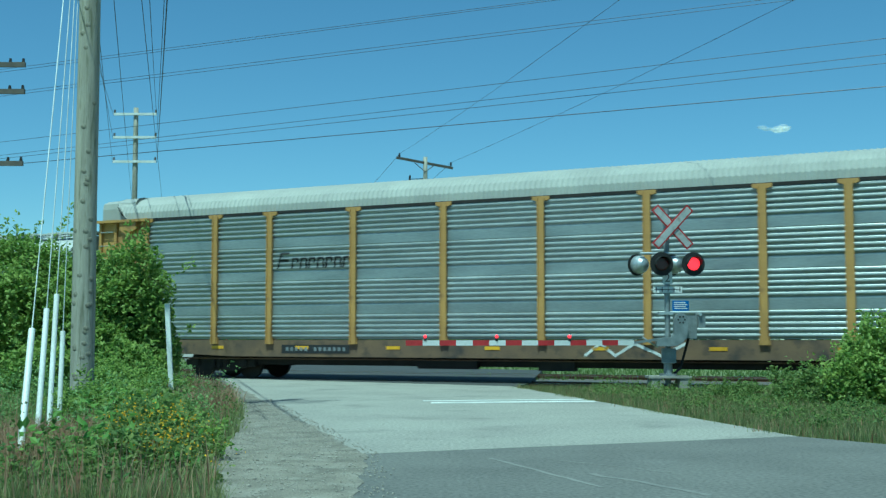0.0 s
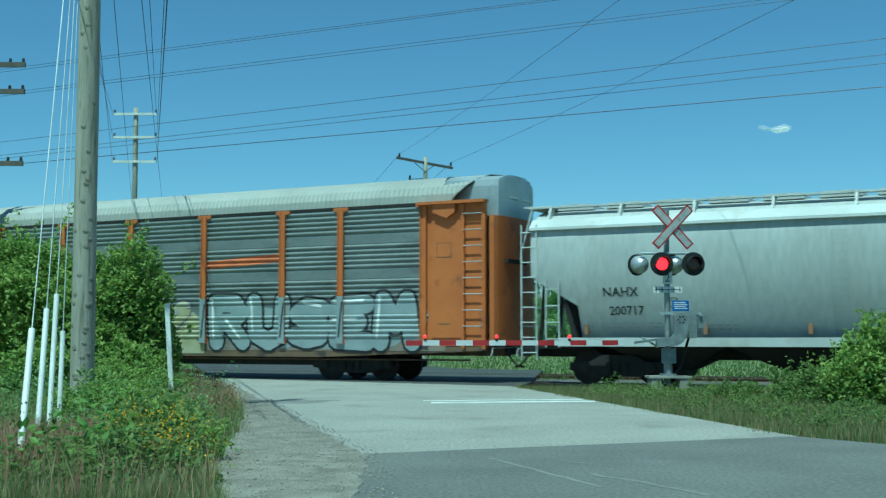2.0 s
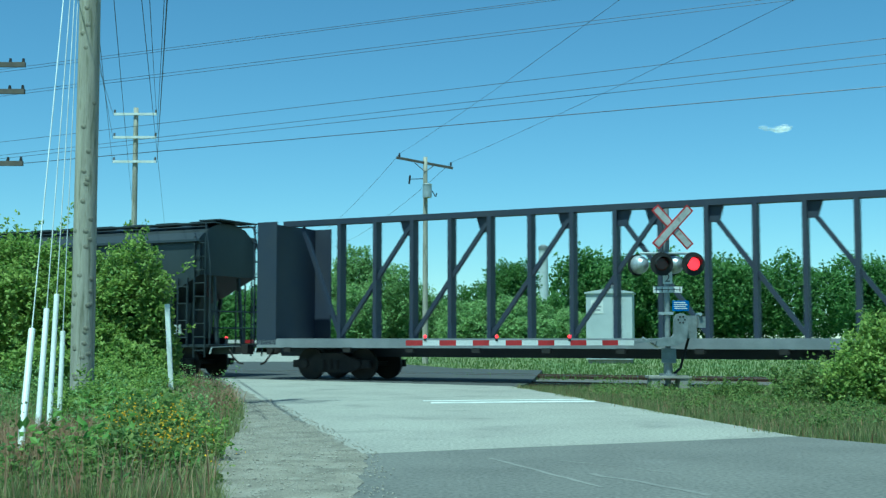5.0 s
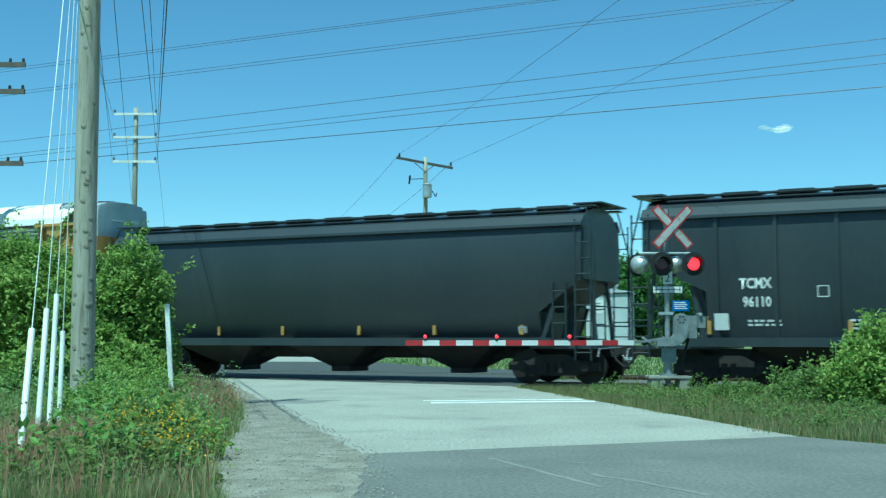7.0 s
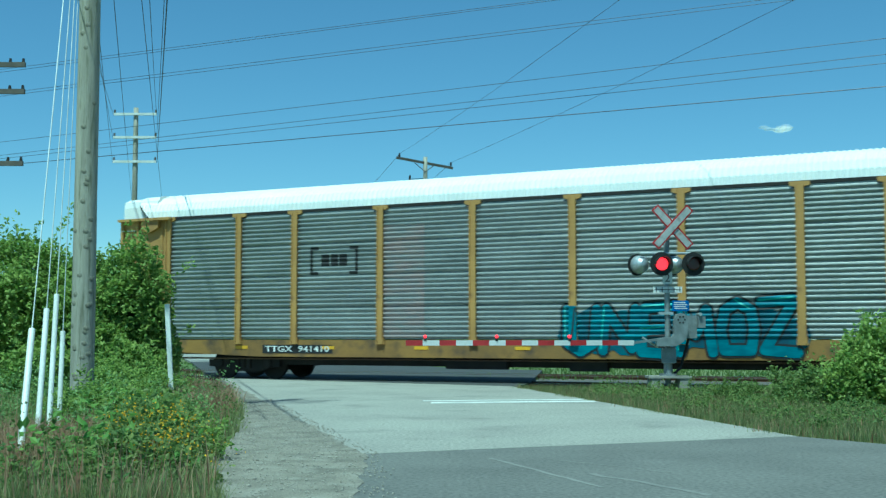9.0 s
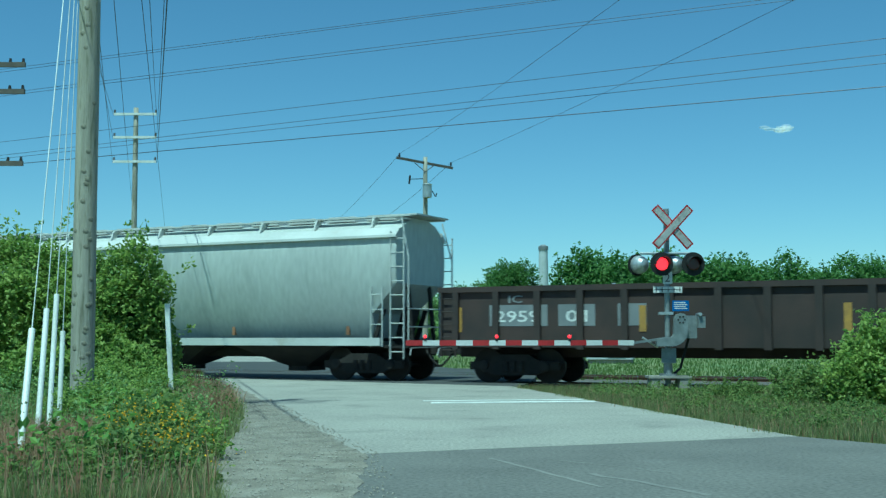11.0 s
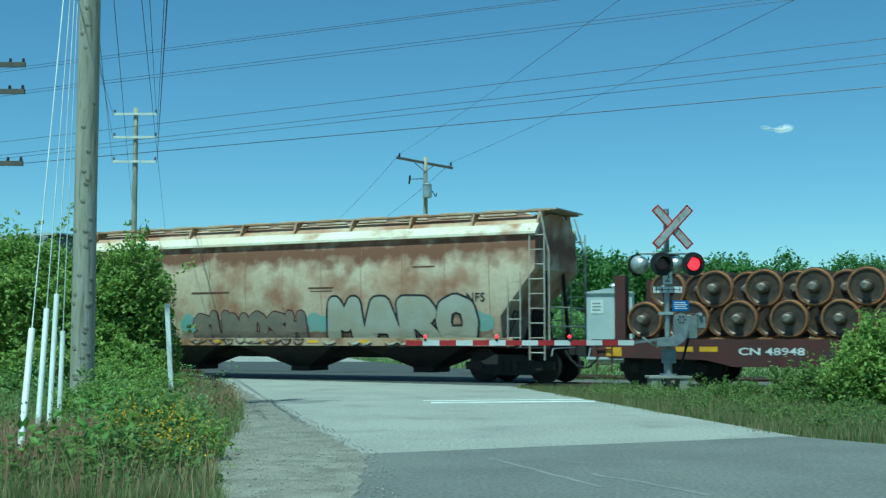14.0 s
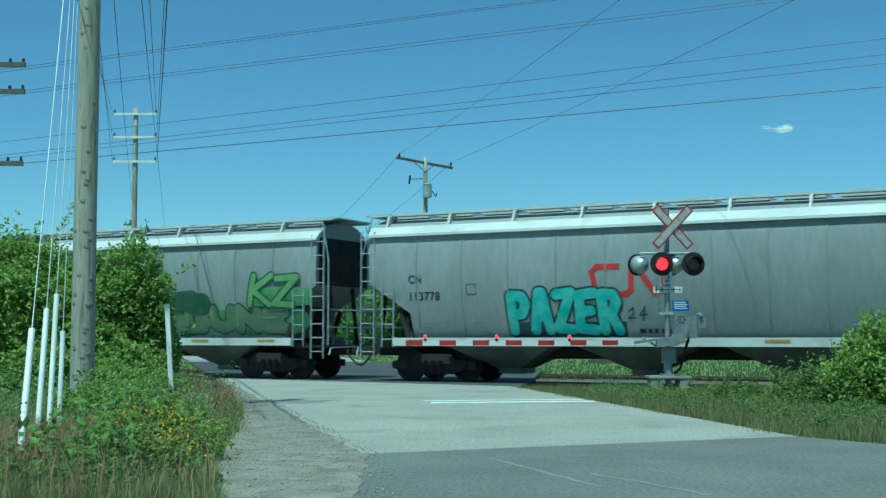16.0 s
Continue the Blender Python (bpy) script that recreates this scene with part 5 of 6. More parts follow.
small_print(h6, wd6, -4.5, 1.6, 2, 0.6, M_SEAM)
on_skin("stencil_frame", stroke([(-4.6, 2.35), (-4.33, 2.35), (-4.33, 2.62), (-4.6, 2.62), (-4.6, 2.35)], 0.02), M_INK, h6, hop_skin(wd6), [], 0.006)
on_skin("logo_band", stroke([(-0.35, 2.98), (-0.9, 2.98), (-1.05, 2.85), (-0.95, 2.4), (-0.8, 2.28), (-0.15, 2.28), (-0.02, 2.4), (0.0, 2.85), (0.15, 2.95), (0.6, 2.3), (0.85, 2.4), (0.85, 3.0)], 0.15),
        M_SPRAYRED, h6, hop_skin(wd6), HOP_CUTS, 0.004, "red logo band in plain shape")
on_skin("spray_background", blocks([(-3.4, -0.2, 1.22, 1.6)]), M_SPRAYDARK, h6, hop_skin(wd6), HOP_CUTS, 0.003)
sprayed(h6, "PAZER", -3.42, -0.28, 1.24, 2.5, 0.27, M_TURQ, M_SPRAYDARK, hop_skin(wd6), HOP_CUTS, 8, 0.055, None, 0.08, 0.008)
for car_, wd_, hh_ in ((h6, wd6, hh6), (h7, wd7, hh7)):
    for k in range(6):
        on_skin("reflector", blocks([(-6.0 + 2.4 * k - 0.3, -6.0 + 2.4 * k + 0.3, 1.08, 1.15)]), M_GOLD, car_, hop_skin(wd_), [], 0.006)
on_skin("sprayed_tag", fat_lines([[(-0.12, 1.85), (0.0, 1.95), (0.02, 1.8), (-0.14, 1.68), (0.06, 1.7)], [(0.3, 1.95), (0.16, 1.75), (0.36, 1.78)], [(0.32, 1.98), (0.24, 1.62)]], 0.03)[0], M_INK, h6, hop_skin(wd6), HOP_CUTS, 0.004)
small_print(h6, wd6, 0.12, 1.42, 1, 0.95, M_INK, 0.11)
top = cloud_patch(h7, 1.5, 7.0, 1.22, 2.1, 9, 0.34, M_SPRAYGREEN, 12, hop_skin(wd7), HOP_CUTS)
sprayed(h7, "OBUNE", 1.9, 6.6, 1.26, 2.2, 0.34, M_SPRAYDULLGREEN, M_SPRAYDARKGREEN, hop_skin(wd7), HOP_CUTS, 9, 0.05, M_SPRAYLIME, 0.2, top)
cloud_patch(h7, 2.4, 3.6, 1.9, 2.65, 3, 0.3, M_SPRAYDARKGREEN, 13, hop_skin(wd7), HOP_CUTS, 0.03)
cloud_patch(h7, 5.6, 7.3, 2.1, 2.7, 3, 0.26, M_SPRAYGREEN, 14, hop_skin(wd7), HOP_CUTS, 0.034)
sprayed(h7, "KZ", 5.25, 6.9, 2.05, 3.15, 0.17, M_SPRAYLIME, M_SPRAYDARKGREEN, hop_skin(wd7), HOP_CUTS, 10, 0.05, None, 0.15, 0.045, 0.15)


def flat_skin(z):
    return -1.432


on_skin("lettering", letters("CN 48948", -5.1, 0.78, 1.55, 0.18, 0.015), M_INKWHITE, fc, flat_skin, [], 0.004)
for x in (-7.2, -4.0 - 2.6, -1.2, 2.1, 5.4, 8.6):
    on_skin("reflector", blocks([(x - 0.22, x + 0.22, 0.86, 0.98)]), M_YELLOWMARK, fc, flat_skin, [], 0.004)
on_skin("yellow_plate", blocks([(-9.2, -8.8, 0.74, 0.96)]), M_YELLOWMARK, fc, flat_skin, [], 0.004)
on_skin("yellow_plate", blocks([(8.0, 8.4, 0.74, 0.96)]), M_YELLOWMARK, fc, flat_skin, [], 0.006)
for x in (-7.6, -2.5, 2.4, 7.3):
    on_skin("reflector", blocks([(x - 0.09, x + 0.09, 1.35, 2.0)]), M_GOLD, gd, lambda z: -1.43, [], 0.004)
for x0, x1 in ((-6.7, -5.05), (-4.75, -3.75), (-3.15, -2.4)):
    on_skin("grey_patch", blocks([(x0, x1, 1.5, 2.05)]), M_DECK, gd, lambda z: -1.425, [], 0.002)
on_skin("lettering", letters("2959", -5.9, 1.6, 1.25, 0.3, 0.015), M_INKWHITE, gd, lambda z: -1.43, [], 0.004)
on_skin("lettering", letters("01", -4.25, 1.6, 0.6, 0.3, 0.015), M_INKWHITE, gd, lambda z: -1.43, [], 0.004)
on_skin("lettering", letters("IC", -5.95, 2.1, 0.4, 0.2, 0.015), M_DECK, gd, lambda z: -1.43, [], 0.004)


def spare_wheelsets():
    """Used wheelsets stacked on the flat wagon in two layers."""
    made = None
    rnd = random.Random(5)
    mid = RIDERS[[r[0] for r in RIDERS].index(fc)][1]
    L = hfc - 1.35
    places = []
    n = 15
    for k in range(n):
        x = -L + 2 * L * k / (n - 1)
        places.append((x, -0.55, 1.2 + 0.44))
        if k < n - 1:
            places.append((x + L / (n - 1), 0.35, 1.2 + 0.44))
            places.append((x + L / (n - 1), -0.5, 1.2 + 0.44 + 0.74))
        if 0 < k < n - 1:
            places.append((x, 0.4, 1.2 + 0.44 + 0.74))
    for x, y, z in places:
        m = track_pose(mid + x, y, z)
        if made is None:
            made = thing("spare_wheelset", m, "rusty used railway wheelset lying on the flat wagon", "wheelset", "wheelsets on the flat wagon")
            rod_ = part("axle", rod(B(), (0, -0.98, 0), (0, 0.98, 0), 0.08, 12), M_WHEELFACE, made)
            for s in (-1, 1):
                bm = B()
                lathe(bm, [(-0.06 * s, 0.11), (-0.06 * s, 0.34), (-0.075 * s, 0.40), (-0.075 * s, 0.47), (-0.045 * s, 0.47), (-0.04 * s, 0.44), (0.06 * s, 0.43),
                           (0.06 * s, 0.38), (0.03 * s, 0.34), (0.02 * s, 0.16), (0.08 * s, 0.13)], (0, s * 0.70, 0), "y", 28)
                wheel = part("wheel", bm, M_WHEELFACE, made)
                bm = B()
                lathe(bm, [(-0.045 * s, 0.445), (-0.04 * s, 0.446), (0.058 * s, 0.436), (0.063 * s, 0.43), (0.063 * s, 0.408)], (0, s * 0.70, 0), "y", 28, False)
                part("tread", bm, M_RUSTRIM, wheel)
                bm = B()
                lathe(bm, [(0.0, 0.12), (0.16 * s, 0.115), (0.2 * s, 0.07)], (0, s * 0.86, 0), "y", 12)
                part("bearing", bm, M_HUB, made)
            ob = made
        else:
            ob = copy_thing(made, m)
        RIDERS.append((ob, mid + x, y, z, rnd.uniform(0, 360)))


spare_wheelsets()


# ---------------------------------------------------------------- crossing signal and gate
def crossing_signal():
    e = thing("crossing_signal", pose(5.13, 28.4, 0), "silver level-crossing signal with crossbuck, red lights and lowered gate", "railway signal")
    bm = B()
    rod(bm, (0, 0, 0.1), (0, 0, 4.15), 0.065, 14)
    part("mast", bm, M_MAST, e)
    bm = B()
    for x, y in ((-0.32, -0.2), (0.32, -0.2), (-0.32, 0.2), (0.32, 0.2)):
        slab(bm, [(x - 0.14, -0.15), (x + 0.14, -0.15), (x + 0.1, 0.3), (x - 0.1, 0.3)], "y", y - 0.1, y + 0.1)
    box(bm, -0.48, 0.48, -0.32, 0.32, 0.28, 0.33)
    part("foundation", bm, M_CONCRETE, e)
    bm = B()
    rod(bm, (0, 0, 0.33), (0, 0, 0.75), 0.1, 12)
    rod(bm, (0, 0, 0.33), (0, 0, 0.38), 0.2, 12)
    part("mast_base", bm, M_MAST, e)
    # crossbuck
    for k, a in enumerate((47, -47)):
        bm = B()
        box(bm, -0.61, 0.61, -0.012, 0.012, -0.105, 0.105)
        blade = part("crossbuck_blade", bm, M_RED, e, "white crossbuck blade with red border")
        blade.matrix_basis = pose(0.12, -0.12 - 0.03 * k, 3.72, 0, a, 8)
        bm = B()
        box(bm, -0.575, 0.575, -0.017, 0.0, -0.072, 0.072)
        part("crossbuck_face", bm, M_SIGNFACE, blade)
    bm = B()
    rod(bm, (-0.62, -0.05, 3.12), (0.62, -0.05, 3.12), 0.03, 10)
    part("cross_arm", bm, M_SILVER, e)
    # lamps: two that face the road on this side, two that face the other road
    for k, (x, facing) in enumerate(((-0.16, 1), (0.56, 1), (-0.60, -1), (0.20, -1))):
        head = part("signal_lamp", lathe(B(), [(-0.10, 0.15), (-0.09, 0.165), (0.05, 0.165), (0.12, 0.12)] if facing > 0 else
                                         [(-0.22, 0.03), (-0.20, 0.10), (-0.14, 0.165), (-0.05, 0.205), (0.06, 0.215)], (0, 0, 0), "y", 20), M_MATTBLACK if facing > 0 else M_SILVER, e)
        head.matrix_basis = pose(x, -0.12 if facing > 0 else 0.12, 2.87, 0, 0, 6 if facing > 0 else 25)
        if facing > 0:
            bm = B()
            rim = [[bm.verts.new((r * math.cos(radians(a)), y, r * math.sin(radians(a)))) for r, y in ((0.172, -0.32 + 0.06 * (a < 20 or a > 160)), (0.172, -0.09), (0.158, -0.09), (0.158, -0.32 + 0.06 * (a < 20 or a > 160)))] for a in range(-5, 186, 10)]
            for u, v in zip(rim, rim[1:]):
                for i in range(4):
                    bm.faces.new((u[i], u[(i + 1) % 4], v[(i + 1) % 4], v[i]))
            part("hood", bm, M_MATTBLACK, head)
            part("background_disc", lathe(B(), [(-0.088, 0.27), (-0.08, 0.27)], (0, 0, 0), "y", 24), M_MATTBLACK, head)
            part("lens", lathe(B(), [(-0.112, 0.11), (-0.105, 0.145), (-0.101, 0.145)], (0, 0, 0), "y", 20), M_GLOWRED, head, "lit red lens")
            # added disc: slides over the always glowing lens to imitate the unlit lamp
            sh = part("shutter", lathe(B(), [(-0.008, 0.12), (-0.004, 0.153), (0.018, 0.153)], (0, 0, 0), "y", 20), M_DARKRED, head, "added dark red disc that hides the lit lens")
            LENS_COVERS.append(sh)
        else:
            part("background_disc", lathe(B(), [(0.062, 0.25), (0.075, 0.25)], (-0.03, 0, 0), "y", 24), M_MATTBLACK, head)
    bm = B()
    box(bm, -0.11, 0.11, -0.085, -0.075, 2.42, 2.70)
    plate = part("track_count_plate", bm, M_WHITE, e)
    words("numeral", "2", 0.26, M_INK, plate, pose(0, -0.09, 2.47, 90, 0, 0))
    plate = part("lower_plate", box(B(), -0.33, 0.33, -0.085, -0.075, 2.22, 2.36), M_WHITE, e, "white plate with unreadable dark print")
    part("print", box(B(), -0.3, 0.3, -0.089, -0.086, 2.283, 2.297), M_INK, plate)
    for k in range(5):
        part("print", box(B(), -0.27 + k * 0.135, -0.255 + k * 0.135, -0.092, -0.0895, 2.235, 2.345), M_INK, plate)
    plate = part("blue_notice", box(B(), 0.1, 0.48, -0.09, -0.08, 1.80, 2.04), M_BLUE, e, "blue emergency notice with white print")
    bm = B()
    for k in range(4):
        box(bm, 0.14, 0.44 - 0.04 * (k % 2), -0.094, -0.091, 1.85 + k * 0.045, 1.87 + k * 0.045)
    part("print", bm, M_INKWHITE, plate)
    # gate mechanism
    bm = B()
    curve = [(-0.30 + 0.02 * k, 1.0) for k in range(3)] + [(0.05 + 0.36 * math.sin(radians(a)), 1.36 - 0.36 * math.cos(radians(a))) for a in range(0, 91, 15)]
    curve += [(0.41, 1.62), (0.36, 1.72), (0.26, 1.75), (0.16, 1.72), (0.12, 1.62), (0.10, 1.42)] + [(0.0 + 0.10 * math.cos(radians(a)), 1.30 - 0.10 * math.sin(radians(a))) for a in (10, 40, 70)] + [(-0.30, 1.16)]
    slab(bm, curve, "y", -0.3, -0.1)
    part("gate_arm_bracket", bm, M_MAST, e)
    box_ = part("gate_machine", box(B(), 0.18, 0.66, -0.06, 0.3, 1.18, 1.70), M_MAST, e)
    part("counterweight", box(B(), 0.66, 0.82, -0.24, 0.02, 1.42, 1.68), M_MAST, e)
    part("weight_bolt", rod(B(), (0.7, -0.3, 1.72), (0.7, 0.1, 1.72), 0.04, 8), M_SILVER, e)
    for k in range(6):
        a = radians(60 * k)
        part("adjusting_hole", lathe(B(), [(-0.006, 0.022), (0.002, 0.022)], (0.265 + 0.075 * math.cos(a), -0.302, 1.60 + 0.075 * math.sin(a)), "y", 8), M_INK, e)
    part("mast_clamp", box(B(), -0.2, 0.12, -0.09, 0.09, 1.72, 1.78), M_SILVER, e)
    part("arm_brace", rod(B(), (-0.62, -0.22, 1.2), (-0.26, -0.22, 0.98), 0.025, 6), M_SILVER, e)
    part("junction_box", box(B(), -0.16, 0.16, -0.16, -0.068, 0.62, 0.95), M_MAST, e)
    part("conduit", rod(rod(B(), (0.5, 0.1, 1.2), (0.3, 0.1, 0.5), 0.03, 8), (0.3, 0.1, 0.5), (0.1, 0, 0.35), 0.03, 8), M_MATTBLACK, e)
    # gate arm, square to the road
    d = Vector((-0.982, -0.19, 0))
    arm_z = 1.08
    start = 0.85
    total = 6.05
    n = 14
    arm = part("gate_arm", beam(B(), d * 0.1 + Vector((0, -0.2, arm_z + 0.1)), d * start + Vector((0, -0.2, arm_z)), 0.04, 0.055), M_MAST, e, "silver root of the lowered gate arm")
    for k in range(n):
        a, b = start + (total - start) * k / n, start + (total - start) * (k + 1) / n
        part("arm_stripe", beam(B(), d * a + Vector((0, -0.2, arm_z)), d * b + Vector((0, -0.2, arm_z)), 0.04, 0.115), M_RED if k % 2 else M_WHITE, arm,
             "red reflective stripe" if k % 2 else "white reflective stripe")
    for k, x in enumerate((2.35, 4.02, 5.62)):
        p = d * x + Vector((0, -0.2, arm_z + 0.1))
        bm = B()
        box(bm, p.x - 0.03, p.x + 0.03, p.y - 0.03, p.y + 0.03, p.z - 0.06, p.z)
        lp = part("arm_lamp", bm, M_MATTBLACK, arm)
        part("lens", lathe(B(), [(-0.04, 0.025), (-0.03, 0.038), (0.03, 0.038), (0.04, 0.025)], (p.x, p.y, p.z + 0.04), "y", 12), M_GLOWRED, lp, "lit red lens")
    return e


LENS_COVERS = []
crossing_signal()


# ---------------------------------------------------------------- poles and wires
def wire(name, p, q, r, sag, label, material=None):
    p, q = Vector(p), Vector(q)
    bm = B()
    n = 16
    pts = [p.lerp(q, k / n) - Vector((0, 0, sag * 4 * (k / n) * (1 - k / n))) for k in range(n + 1)]
    run = (q - p).normalized()
    side = run.cross(Vector((0, 0, 1))).normalized()
    top = side.cross(run)
    rings = [[bm.verts.new(o + r * (math.cos(k * 1.2566) * side + math.sin(k * 1.2566) * top)) for k in range(5)] for o in pts]
    for a, b in zip(rings, rings[1:]):
        for k in range(5):
            bm.faces.new((a[k], a[(k + 1) % 5], b[(k + 1) % 5], b[k]))
    return tagged(part(name, bm, material or M_WIRE), label, "wire", "overhead wires")


def pole(name, x, y, height, r0, r1, label, material=None):
    e = thing(name, pose(x, y, 0), label, "utility pole")
    bm = B()
    n, m = 14, 12
    rings = []
    for k in range(m + 1):
        z = -0.3 + (height + 0.3) * k / m
        r = r0 + (r1 - r0) * k / m
        rings.append([bm.verts.new((r * (1 + 0.03 * math.sin(3 * i + k)) * math.cos(2 * math.pi * i / n), r * (1 + 0.03 * math.cos(2 * i + 2 * k)) * math.sin(2 * math.pi * i / n), z))
                      for i in range(n)])
    for a, b in zip(rings, rings[1:]):
        for i in range(n):
            bm.faces.new((a[i], a[(i + 1) % n], b[(i + 1) % n], b[i]))
    bm.faces.new(rings[-1])
    part("pole", bm, material or M_WOOD, e, smooth=True)
    return e


near_pole = pole("utility_pole", -5.5, 19.0, 14.0, 0.185, 0.135, "weathered grey-brown wooden utility pole")
far_pole = pole("utility_pole", -15.75, 63.0, 13.0, 0.17, 0.12, "pale wooden utility pole with three white crossarms")
for z, hw in ((12.65, 1.1), (11.45, 1.1), (10.2, 1.1)):
    for e, y in ((near_pole, 0), (far_pole, 0)):
        bm = B()
        box(bm, -hw, hw, -0.2, -0.1, z - 0.06, z + 0.06)
        arm = part("crossarm", bm, M_WHITE_POLE if e is far_pole else M_WOOD_DARK, e)
        for x in (-hw + 0.05, hw - 0.05):
            part("insulator", rod(B(), (x, -0.15, z + 0.06), (x, -0.15, z + 0.22), 0.05, 8), M_WOOD_DARK, arm)

knot = None
rng_k = random.Random(8)
for k in range(34):
    z, a = rng_k.uniform(0.5, 6.6), radians(rng_k.uniform(215, 325))
    r = 0.185 - 0.05 * (z + 0.3) / 14.3
    if knot is None:
        knot = part("knot", lathe(B(), [(-0.004, 0.042), (0.001, 0.03), (0.004, 0.010)], (0, 0, 0), "x", 8), M_KNOT, near_pole)
        knot.matrix_basis = pose(r * math.cos(a), r * math.sin(a), z, 0, 0, math.degrees(a))
    else:
        again(knot, near_pole, r * math.cos(a), r * math.sin(a), z, math.degrees(a))


def sight(px, py, d):
    """The place at distance d on a bearing from the road."""
    return Vector(((px - 784) / 2194 * d, d, 1.165 + (600 - py) / 2194 * d))


for px, py, d, qx, qy, f in ((133, 0, 24, 195, 200, 63), (150, 0, 24, 195, 243, 63), (160, 0, 24, 195, 286, 63), (193, 0, 24, 228, 330, 75), (243, 0, 24, 289, 392, 95), (257, 0, 24, 272, 200, 63),
                             (282, 0, 24, 273, 243, 63), (287, 0, 23, 274, 286, 63)):
    p, q = sight(px, py, d), sight(qx, qy, f)
    run = (q - p).normalized()
    wire("overhead_wire", p - run * 9, q, 0.008 if px < 285 else 0.013, 0.05, "thin dark overhead wire", M_WIRE_DARK)
for px, py, d in ((289, 392, 95), (228, 330, 75)):
    wire("overhead_wire", sight(px, py, d), sight(px + 6, py + 45, d + 60), 0.012, 0.2, "thin dark overhead wire", M_WIRE_DARK)

mid_pole = pole("transformer_pole", -0.93, 65.0, 10.75, 0.16, 0.11, "wooden utility pole with crossarm and grey transformer")
bm = B()
beam(bm, (-1.5, -0.7, 10.62), (1.45, 0.65, 10.25), 0.1, 0.13)
arm = part("crossarm", bm, M_WOOD_DARK, mid_pole)
for x, y, z in ((-1.35, -0.63, 10.66), (1.35, 0.6, 10.36)):
    part("insulator", rod(B(), (x, y, z), (x, y, z + 0.2), 0.06, 8, 0.04), M_MATTBLACK, arm)
for s in (-1, 1):
    part("brace", beam(B(), (s * 0.55, s * 0.25, 10.4), (0, -0.12, 9.95), 0.03, 0.04), M_WOOD_DARK, mid_pole)
part("transformer", lathe(B(), [(8.55, 0.2), (8.58, 0.24), (9.2, 0.24), (9.24, 0.26), (9.3, 0.18)], (0.1, -0.3, 0), "z", 16), M_SILVER, mid_pole, "grey steel transformer can")
part("fuse_cutout", rod(rod(B(), (-0.85, -0.2, 9.3), (-0.8, -0.2, 9.75), 0.05, 8), (-0.8, -0.2, 9.55), (0, 0, 9.6), 0.02, 6), M_MATTBLACK, mid_pole)
part("lead", rod(rod(B(), (0.3, -0.3, 9.0), (0.55, -0.3, 8.6), 0.025, 6), (0.55, -0.3, 8.6), (0.6, -0.3, 8.8), 0.03, 6), M_MATTBLACK, mid_pole)
wire("overhead_wire", (-2.25, 64.4, 10.85), (14.3, -13, 10.4), 0.007, 0.6, "thin dark overhead wire")
wire("overhead_wire", (0.45, 65.6, 10.55), (20.3, -13, 10.4), 0.007, 0.6, "thin dark overhead wire")
wire("overhead_wire", (-2.25, 64.4, 10.85), (-14, 120, 10.0), 0.01, 0.6, "thin dark overhead wire")
wire("overhead_wire", (0.45, 65.6, 10.55), (-11, 121, 10.0), 0.01, 0.6, "thin dark overhead wire")


def track_wire(x0, y0, x1, y1, z, r=0.009):
    """A wire beside the track at height z, through two bearings from the road."""
    p = [Vector(((x - 784) / 2194 * d, d, z)) for x, d in ((x0, 2194 * (z - 1.165) / (600 - y0)), (x1, 2194 * (z - 1.165) / (600 - y1)))]
    run = (p[1] - p[0]).normalized()
    wire("line_wire", p[0] - run * 14, p[1] + run * 45, r if y0 < 285 else 0.014, 0.0, "thin overhead wire strung along the railway")


for x0, y0, x1, y1, z in ((40, 112, 900, 0, 12.4), (40, 117, 925, 0, 12.3), (40, 156, 1290, 0, 11.5), (40, 161, 1345, 0, 11.4),
                          (0, 249, 1568, 63, 9.4), (0, 273, 1568, 92, 8.9), (0, 279, 1568, 108, 8.7), (0, 291, 1568, 150, 8.4)):
    track_wire(x0, y0, x1, y1, z)
line_pole = pole("telegraph_pole", -14.9, 40.6, 11.0, 0.17, 0.12, "wooden telegraph pole with short dark crossarms")
for z in (10.25, 9.35, 6.95):
    bm = B()
    box(bm, -0.25, 1.05, -0.06, 0.06, z - 0.09, z + 0.07)
    arm = part("crossarm", bm, M_WOOD_DARK, line_pole)
    for x in (0.55, 0.98):
        part("insulator", rod(B(), (x, 0, z + 0.07), (x, 0, z + 0.2), 0.06, 8, 0.04), M_MATTBLACK, arm)

tall = pole("utility_pole", -13.7, 120, 11.6, 0.17, 0.11, "tall wooden utility pole among the far trees")
for x, h in ((-0.35, 9.6), (0.75, 10.2)):
    bm = B()
    for s in (-0.14, 0.14):
        beam(bm, (x + s, 0, 6.5), (x + s, 0, h), 0.03, 0.03)
    for k in range(8):
        z = 6.6 + (h - 6.7) * k / 8
        beam(bm, (x - 0.14, 0, z), (x + 0.14, 0, z + (h - 6.7) / 8), 0.025, 0.025)
        beam(bm, (x + 0.14, 0, z), (x - 0.14, 0, z + (h - 6.7) / 8), 0.025, 0.025)
    part("lattice_mast", bm, M_SILVER, tall)

